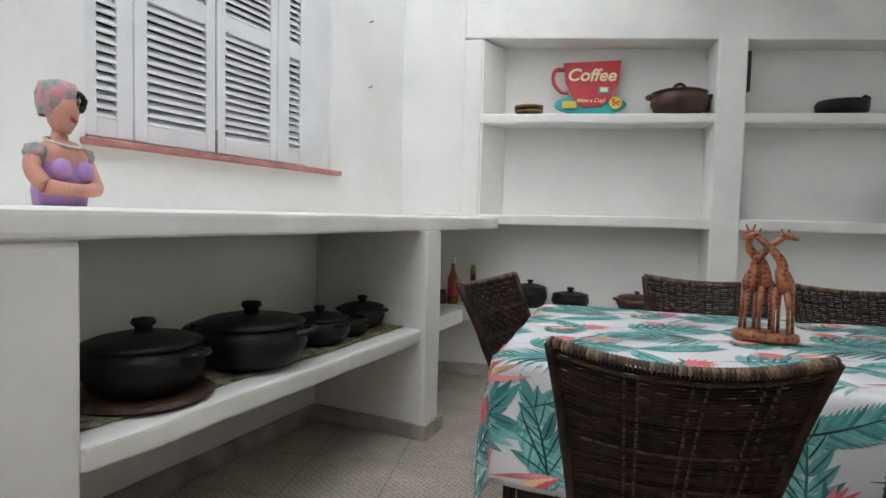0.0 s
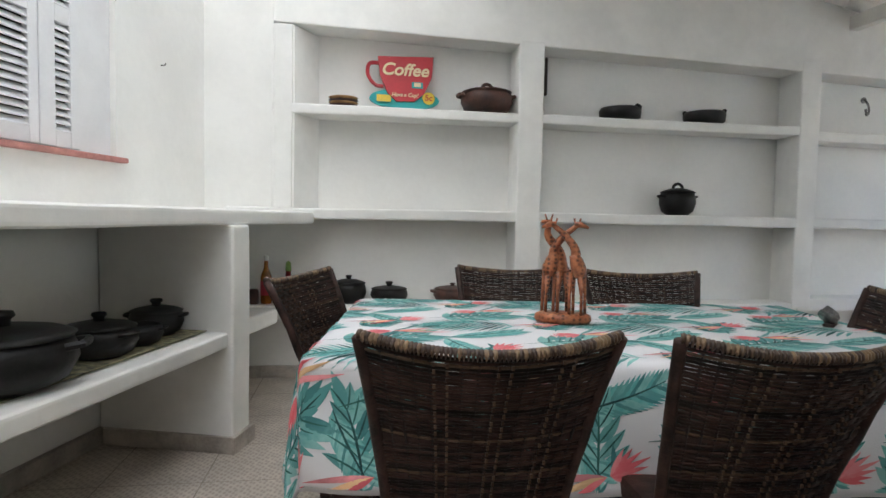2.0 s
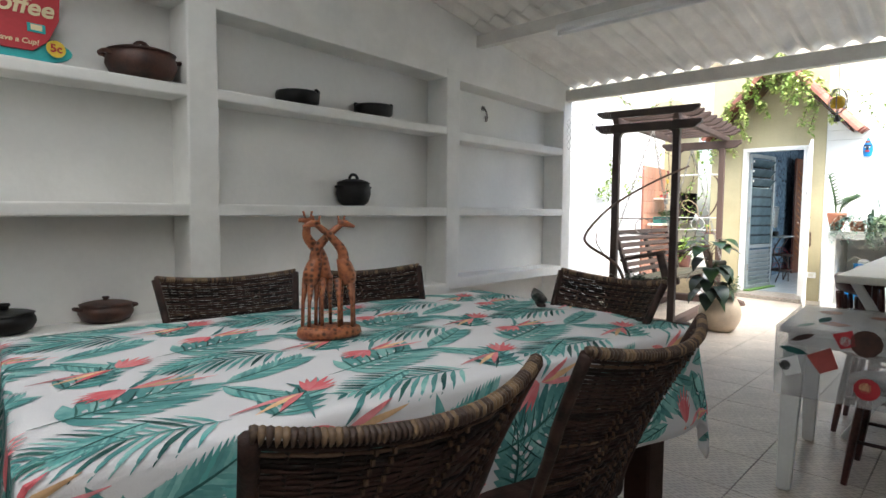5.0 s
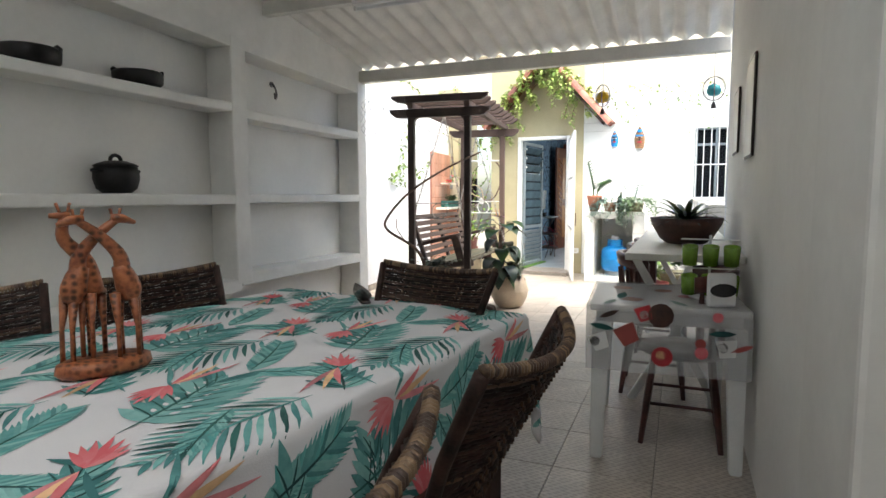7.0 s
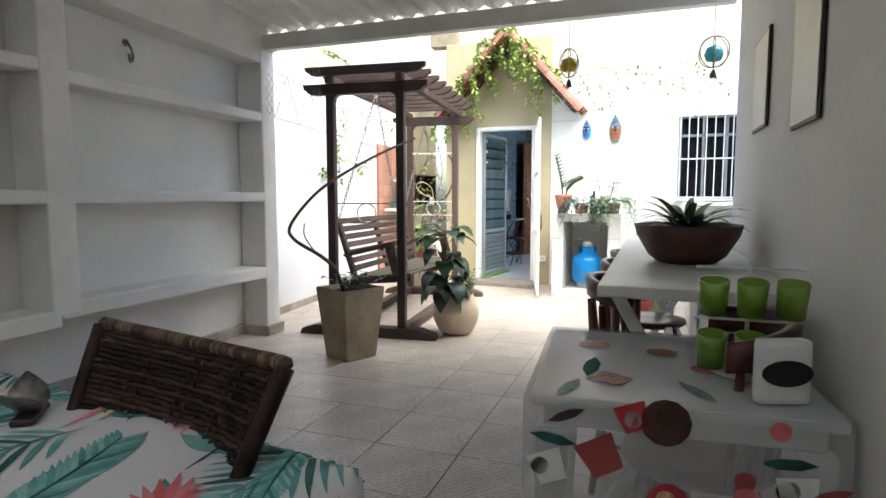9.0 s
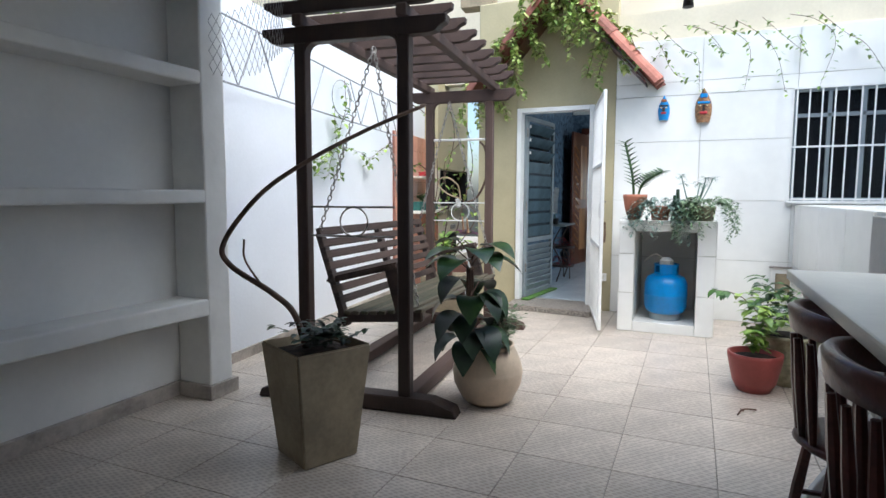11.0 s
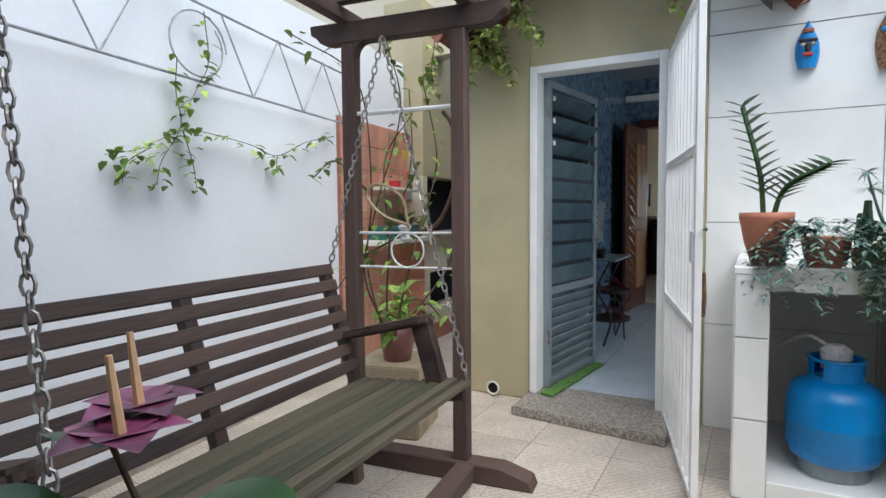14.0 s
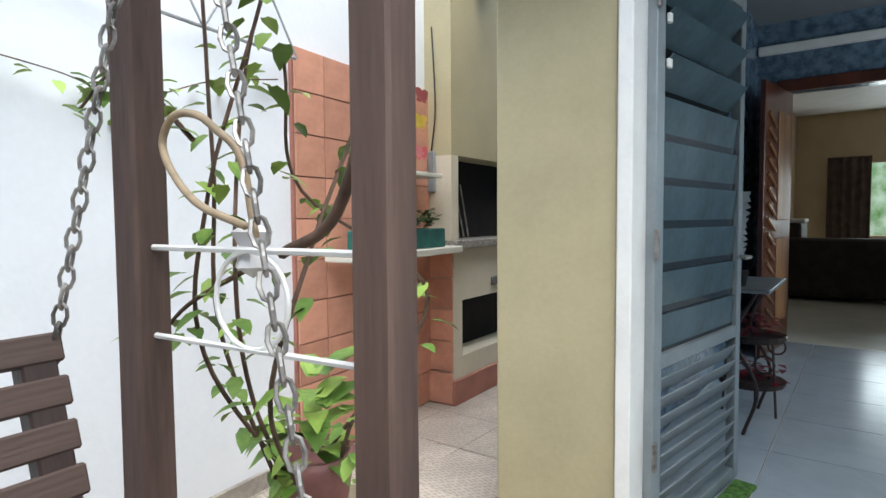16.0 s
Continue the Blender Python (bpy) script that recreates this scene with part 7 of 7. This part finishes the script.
for x, z, mt in ((0.12, 0.30, M_signyel), (0.14, 0.45, M_redpot), (0.13, 0.12, M_red)):
    bm = bmesh.new()
    for sg in (-1, 1):
        add_leaf(bm, (x, -0.06, z), (sg, 0, 0.6), 0.09, 0.07, 0.1, 3, up=Vector((0, -1, 0)))
        add_leaf(bm, (x, -0.06, z), (sg, 0, -0.4), 0.06, 0.05, 0.1, 3, up=Vector((0, -1, 0)))
    part("paper_butterfly", bm, mt, sh2)
psx = thing("power_strip", (10.13, 4.68, 1.48), 0, "white hanging power strip on the pink tiles", "power strip")
part("strip", box(-0.02, -0.03, -0.13, 0.0, 0.03, 0.13, 0.008), M_alu, psx)
part("cable", tube(curve_pts([(-0.01, 0, 0.13), (-0.02, -0.04, 0.4), (0.0, 0.0, 0.9)], 6), 0.005, 5), M_hair, psx)

# ---- pot on a block behind the pergola ----
blk = tagged(part("concrete_block", tapered(0.19, 0.20, 0, 0.40), M_planter), "square weathered concrete planter block", "block")
blk.matrix_world = pose(8.22, 3.62, 0, 0, 0, 12)
gp = thing("pink_flower_pot", (8.2, 3.6, 0.40), 0, "pink plastic pot with broad leaved climbing plant", "flower pot")
part("pot_body", lathe([(0, 0), (0.075, 0), (0.10, 0.15), (0.105, 0.19), (0.09, 0.19), (0.085, 0.15), (0, 0.15)], 24), M_mauve, gp, smooth=True)
rng = random.Random(50)
bm = bmesh.new()
for k in range(26):
    a = rng.uniform(0, 6.28)
    add_leaf(bm, (0.03 * math.cos(a), 0.03 * math.sin(a), 0.17 + rng.uniform(0, 0.25)), (math.cos(a), math.sin(a), rng.uniform(0.1, 1.2)), rng.uniform(0.10, 0.2), rng.uniform(0.05, 0.08), 0.9, 4)
part("foliage", bm, M_lime, gp)


# ---- climbing vines ----
def vine(name, lines, seed, leaf, gap, material, label, r=0.006, group=""):
    rng = random.Random(seed)
    v = thing(name, (0, 0, 0), 0, label, "vine", group)
    stems, leaves = bmesh.new(), bmesh.new()
    for pts in lines:
        c = curve_pts(pts, 8)
        add_tube(stems, c, [r * (1 - 0.5 * k / len(c)) for k in range(len(c))], 5)
        for p in c[1:]:
            for k in range(gap):
                a = rng.uniform(0, 6.28)
                o = Vector((rng.uniform(-0.03, 0.03), rng.uniform(-0.03, 0.03), rng.uniform(-0.03, 0.03)))
                add_leaf(leaves, p + o, (math.cos(a), math.sin(a), rng.uniform(-0.6, 0.4)), leaf * rng.uniform(0.6, 1.3), leaf * 0.6, 0.6, 3)
    tagged(part("stem", stems, M_stem, v), kind="stuff")
    tagged(part("foliage", leaves, material, v), kind="stuff")
    return v


vine("frame_vine", [[(8.15, 3.62, 0.5), (7.95, 3.5, 0.8), (7.86, 3.42, 1.1), (7.95, 3.5, 1.5), (7.9, 3.3, 1.72)], [(8.1, 3.6, 0.5), (7.95, 3.62, 0.95), (7.9, 3.55, 1.35), (7.86, 3.6, 1.9), (7.6, 3.8, 2.1)], [(8.2, 3.55, 0.6), (8.3, 3.3, 1.0), (8.05, 3.45, 1.25), (7.85, 3.25, 1.45)], [(8.15, 3.6, 0.5), (7.9, 3.6, 0.9), (7.86, 3.5, 1.25), (7.95, 3.4, 1.75), (7.9, 3.45, 2.1)], [(8.1, 3.55, 0.55), (7.88, 3.35, 0.85), (7.95, 3.3, 1.15), (8.05, 3.25, 1.5), (8.0, 3.3, 1.9)], [(7.86, 3.55, 1.35), (7.8, 3.7, 1.5), (7.75, 3.8, 1.42)], [(7.9, 3.42, 1.1), (7.85, 3.6, 1.0), (7.8, 3.7, 0.85)], [(8.2, 3.5, 0.6), (8.1, 3.35, 0.75), (8.0, 3.2, 0.7)]], 61, 0.06, 1, M_lime, "thin climbing vine on the pergola end frame", 0.006)
tagged(part("bare_branch", tube(curve_pts([(7.86, 3.28, 1.13), (7.84, 3.12, 1.20), (7.82, 3.02, 1.42), (7.82, 3.04, 1.62), (7.84, 3.10, 1.70)], 8), 0.010, 7), M_stem, smooth=True), "bare curved vine branch tied to the frame", "branch")
tagged(part("hose_loop", tube(curve_pts([(7.775, 3.26, 1.18), (7.76, 3.37, 1.217), (7.76, 3.45, 1.274), (7.76, 3.48, 1.328), (7.76, 3.445, 1.37), (7.76, 3.375, 1.368), (7.77, 3.33, 1.34), (7.79, 3.29, 1.29), (7.80, 3.27, 1.16)], 6), 0.007, 7), mat("tan_hose", (0.40, 0.30, 0.19), 0.5, 0.15, 20, 0.1), smooth=True), "loop of pale tan hose tied to the frame", "hose")
tagged(part("tie_rag", lathe([(0, -0.05), (0.03, -0.03), (0.02, 0), (0.035, 0.03), (0, 0.05)], 8, (7.815, 3.30, 1.14)), M_cloth), "white rag tied round the rod", "rag")
vine("wall_vine", [[(8.85, 4.55, 1.80), (8.5, 4.50, 1.72), (8.18, 4.46, 1.60), (7.94, 4.43, 1.64), (7.6, 4.40, 1.67), (7.43, 4.38, 1.66), (7.2, 4.36, 1.55), (7.0, 4.33, 1.50)], [(7.42, 4.38, 2.02), (7.40, 4.37, 1.85), (7.42, 4.37, 1.68), (7.30, 4.36, 1.50), (7.26, 4.35, 1.38)], [(7.44, 4.38, 1.66), (7.50, 4.39, 1.50), (7.52, 4.39, 1.36)], [(7.25, 4.36, 1.56), (7.12, 4.35, 1.48), (7.08, 4.34, 1.38)], [(7.6, 4.39, 2.3), (7.62, 4.39, 2.05), (7.56, 4.39, 1.92), (7.45, 4.38, 1.75)], [(8.18, 4.46, 1.6), (8.15, 4.45, 1.5)]], 62, 0.062, 1, M_lime, "thin leafy vine across the white yard wall", 0.003)
roof_lines = []
rng = random.Random(90)
for k in range(46):
    y0, z0 = rng.uniform(1.95, 3.5), 0
    z0 = 3.30 - abs(y0 - 2.58) * 1.1
    x0 = 8.55 + rng.uniform(-0.05, 0.5)
    dy = rng.uniform(-0.3, 0.25)
    roof_lines.append([(x0 + 0.3, y0, z0 + 0.12), (x0 - 0.05, y0 + dy * 0.4, z0 + 0.08), (x0 - 0.12, y0 + dy * 0.8, z0 - 0.06 - rng.uniform(0, 0.16)), (x0 - 0.08, y0 + dy, z0 - 0.12 - rng.uniform(0, 0.30))])
vine("gable_vine", roof_lines, 63, 0.066, 3, M_gable, "dense light green climber over the tiled gable", 0.005)
tile_lines = []
for k in range(9):
    y0 = 1.9 - k * 0.22
    tile_lines.append([(9.0, y0 + 0.2, 2.85), (8.94, y0, 2.72 + rng.uniform(-0.1, 0.05)), (8.93, y0 - 0.15, 2.60 - rng.uniform(0, 0.2)), (8.95, y0 - 0.12 + rng.uniform(-0.2, 0.1), 2.35 - rng.uniform(0, 0.2) if k % 3 else 2.65)])
vine("ledge_vine", tile_lines, 64, 0.05, 1, M_lime, "sparse vine hanging over the top of the tiled wall", 0.003)
vine("pergola_top_vine", [[(7.9, 3.9, 2.75), (7.0, 3.7, 2.5), (6.4, 3.5, 2.36), (5.9, 3.3, 2.33)], [(8.3, 3.9, 2.9), (7.6, 3.6, 2.6), (7.2, 3.3, 2.36), (6.6, 3.1, 2.34)], [(7.9, 4.3, 2.75), (7.3, 4.3, 2.85), (6.9, 4.25, 2.8)]], 65, 0.06, 2, M_lime, "vine growing over the pergola roof", 0.006)

# ---- tiled gable over the door ----
gr = thing("gable_roof", (0, 0, 0), 0, "small red clay tiled gable over the kitchen door", "roof")
RY, RZ, EY, EZ = 2.58, 3.28, 1.76, 2.36
for sg in (-1, 1):
    ya = RY + sg * (RY - EY)
    bm = bmesh.new()
    q = [(8.72, RY, RZ - 0.05), (10.35, RY, RZ - 0.05), (10.35, ya, EZ - 0.05), (8.72, ya, EZ - 0.05)]
    a = [bm.verts.new(p) for p in q]
    b = [bm.verts.new((x, y, z - 0.03)) for x, y, z in q]
    bm.faces.new(a)
    bm.faces.new(b[::-1])
    for k in range(4):
        bm.faces.new((a[k], b[k], b[(k + 1) % 4], a[(k + 1) % 4]))
    bmesh.ops.recalc_face_normals(bm, faces=bm.faces[:])
    part("roof_board", bm, M_redwood, gr)
bm = bmesh.new()
rows = []
for k in range(2):
    for rr, row in ((0.085 + 0.012 * k, 0), (0.070 + 0.012 * k, 1)):
        rows.append([bm.verts.new((rr * math.cos(math.pi * q / 8), 0.42 * k, rr * math.sin(math.pi * q / 8))) for q in range(9)])
a0, a1, b0r, b1r = rows
for q in range(8):
    bm.faces.new((a0[q], a0[q + 1], b0r[q + 1], b0r[q]))
    bm.faces.new((a1[q], b1r[q], b1r[q + 1], a1[q + 1]))
    bm.faces.new((a0[q], a1[q], a1[q + 1], a0[q + 1]))
    bm.faces.new((b0r[q], b0r[q + 1], b1r[q + 1], b1r[q]))
bmesh.ops.recalc_face_normals(bm, faces=bm.faces[:])
rt = part("roof_tile", bm, M_rooftile, gr)
slope = math.degrees(math.atan2(RZ - EZ, RY - EY))
ln = math.hypot(RZ - EZ, RY - EY)
placed = False
for sg in (-1, 1):
    for i in range(9):
        for j in range(4):
            d = 0.02 + j * (ln - 0.1) / 3.6
            m = pose(8.62 + i * 0.195, RY + sg * d * math.cos(radians(slope)), RZ - 0.02 - d * math.sin(radians(slope)) + 0.012, 0, 0, 180 if sg < 0 else 0) @ pose(0, 0, 0, -slope)
            if not placed:
                rt.matrix_basis, placed = m, True
            else:
                share("roof_tile", rt.data, m, gr)
part("gable_wall", prism([(9.02, 2.07), (9.10, 2.07), (9.10, 3.47), (9.02, 3.47)], 2.2, 3.0), M_olive, gr)

# ---- steel lattice and netting along the yard wall ----
tr = thing("wall_lattice", (0, 0, 0), 0, "thin white steel lattice girder along the yard wall", "lattice")


def on_yard(x, z, off=0.06):
    return (x, 4.24 + (x - 5.46) * 0.106 - off, z)


part("lower_rod", tube([on_yard(5.7, 1.97), on_yard(8.95, 1.91)], 0.007, 6), M_lattice, tr)
part("upper_rod", tube([on_yard(5.7, 2.42), on_yard(8.95, 2.28)], 0.007, 6), M_lattice, tr)
for k in range(13):
    x = 5.78 + k * 0.245
    if 7.25 < x + 0.12 < 7.85:
        continue
    za, zb = 1.97 - (x - 5.7) * 0.0185, 2.42 - (x - 5.7) * 0.043
    part("lattice_rod", tube([on_yard(x, za if k % 2 else zb), on_yard(x + 0.24, zb if k % 2 else za)], 0.005, 5), M_lattice, tr)
c = Vector(on_yard(7.57, 2.12))
part("lattice_scroll", tube([c + Vector((r * math.cos(k * 0.2618), 0.1 * r * math.cos(k * 0.2618), r * 0.9 * math.sin(k * 0.2618))) for k in range(28) for r in (0.20 - 0.0012 * k,)], 0.005, 5), M_lattice, tr)
nt_ = thing("wire_netting", (0, 0, 0), 0, "curled sheet of fine wire netting on the pergola", "netting")
bm = bmesh.new()
for k in range(34):
    for d in (1, -1):
        pts = []
        for q in range(9):
            u, w = (k - 8) / 17 + d * q * 0.03, q / 8
            if 0 <= u <= 1:
                pts.append((5.35 + 0.15 * math.sin(u * 3.14), 3.30 + 0.62 * u, 2.28 - 0.42 * w * (1 - 0.5 * abs(u - 0.5)) + 0.05 * math.sin(u * 5)))
        if len(pts) > 2:
            add_tube(bm, pts, 0.0016, 3)
tagged(part("wire_mesh", bm, M_steel, nt_), kind="stuff")
hb = tagged(part("hollow_block", wobble(box(-0.10, -0.19, 0, 0.10, 0.19, 0.19, 0.006), 0.002), M_planter), "hollow concrete block on the wall behind the pergola", "block")
hb.matrix_world = pose(9.15, 3.6, 3.3, 0, 0, 5)
tw = thing("fallen_twig", (6.3, 1.02, 0.002), 0, "small dry twig fallen on the yard tiles", "twig")
part("twig_stem", tube(curve_pts([(0, 0, 0.006), (0.06, -0.03, 0.02), (0.12, -0.10, 0.008)], 4), 0.005, 5), M_stem, tw)
part("dry_leaf", tube([(0.05, -0.03, 0.015), (0.11, -0.02, 0.006)], [0.006, 0.002], 5), M_stem, tw)

# ---- wall tiles and floor tiles ----
TS = 0.575


def wall_tile(y0, y1, z0, z1, host):
    part("tile", box(9.016, y0 + 0.0025, z0 + 0.0025, 9.029, y1 - 0.0025, z1 - 0.0025, 0.001), M_wtile, host)


for nm, ya, yb, za, zb in (("wall_tiled", -0.56, 2.058, 0.0, 1.168), ("wall_tiled_top", -0.56, 2.058, 2.192, 2.738), ("wall_tiled_mid", 0.482, 2.058, 1.168, 2.19), ("wall_tiled_end", -0.56, -0.332, 1.168, 2.19)):
    host = bpy.data.objects[nm]
    ycuts = sorted({ya, yb} | {2.06 - 0.80 * k for k in range(1, 5) if ya < 2.06 - 0.80 * k < yb})
    zcuts = sorted({za, zb} | {0.02 + TS * k for k in range(1, 6) if za + 0.02 < 0.02 + TS * k < zb - 0.02})
    for y0, y1 in zip(ycuts, ycuts[1:]):
        for z0, z1 in zip(zcuts, zcuts[1:]):
            wall_tile(y0, y1, z0, z1, host)
host = bpy.data.objects["wall_low_tiled"]
for x0, x1 in ((6.45, 7.05), (7.05, 7.85), (7.85, 8.65), (8.65, 9.012)):
    for z0, z1 in ((0.0, 0.57), (0.57, 1.132)):
        part("tile", box(x0 + 0.0025, 0.4205, z0 + 0.0025, x1 - 0.0025, 0.430, z1 - 0.0025, 0.001), M_wtile, host)
FT = 0.425
bm = bmesh.new()
lo = [bm.verts.new((x, y, -0.0055)) for x, y in ((0.0015, 0.0015), (FT - 0.0015, 0.0015), (FT - 0.0015, FT - 0.0015), (0.0015, FT - 0.0015))]
hi = [bm.verts.new((x, y, 0.0)) for x, y in ((0.003, 0.003), (FT - 0.003, 0.003), (FT - 0.003, FT - 0.003), (0.003, FT - 0.003))]
bm.faces.new(hi)
for k in range(4):
    bm.faces.new((lo[k], lo[(k + 1) % 4], hi[(k + 1) % 4], hi[k]))
ft = part("floor_tile", bm, M_tile_floor, floor)
far = bmesh.new()
first_tile = True
for i in range(-20, 16):
    for j in range(-8, 10):
        x, y = 6.215 + i * FT, 1.575 + j * FT
        if x > 11.2 or y > 5.0 or y < -2.5 or x < -2.6 or (x > 8.95 and y < 3.1):
            continue
        if 1.5 < x < 9.3 and 0.2 < y < 4.5 or (0 <= x <= 1.5 and y > 2.9):
            if first_tile:
                ft.matrix_basis, first_tile = pose(x, y, 0), False
            else:
                share("floor_tile", ft.data, pose(x, y, 0), floor)
        else:
            vs = [far.verts.new((x + a, y + b, 0)) for a, b in ((0.003, 0.003), (FT - 0.003, 0.003), (FT - 0.003, FT - 0.003), (0.003, FT - 0.003))]
            far.faces.new(vs)
tagged(part("floor_tiles_far", far, M_tile_floor, floor), kind="stuff")
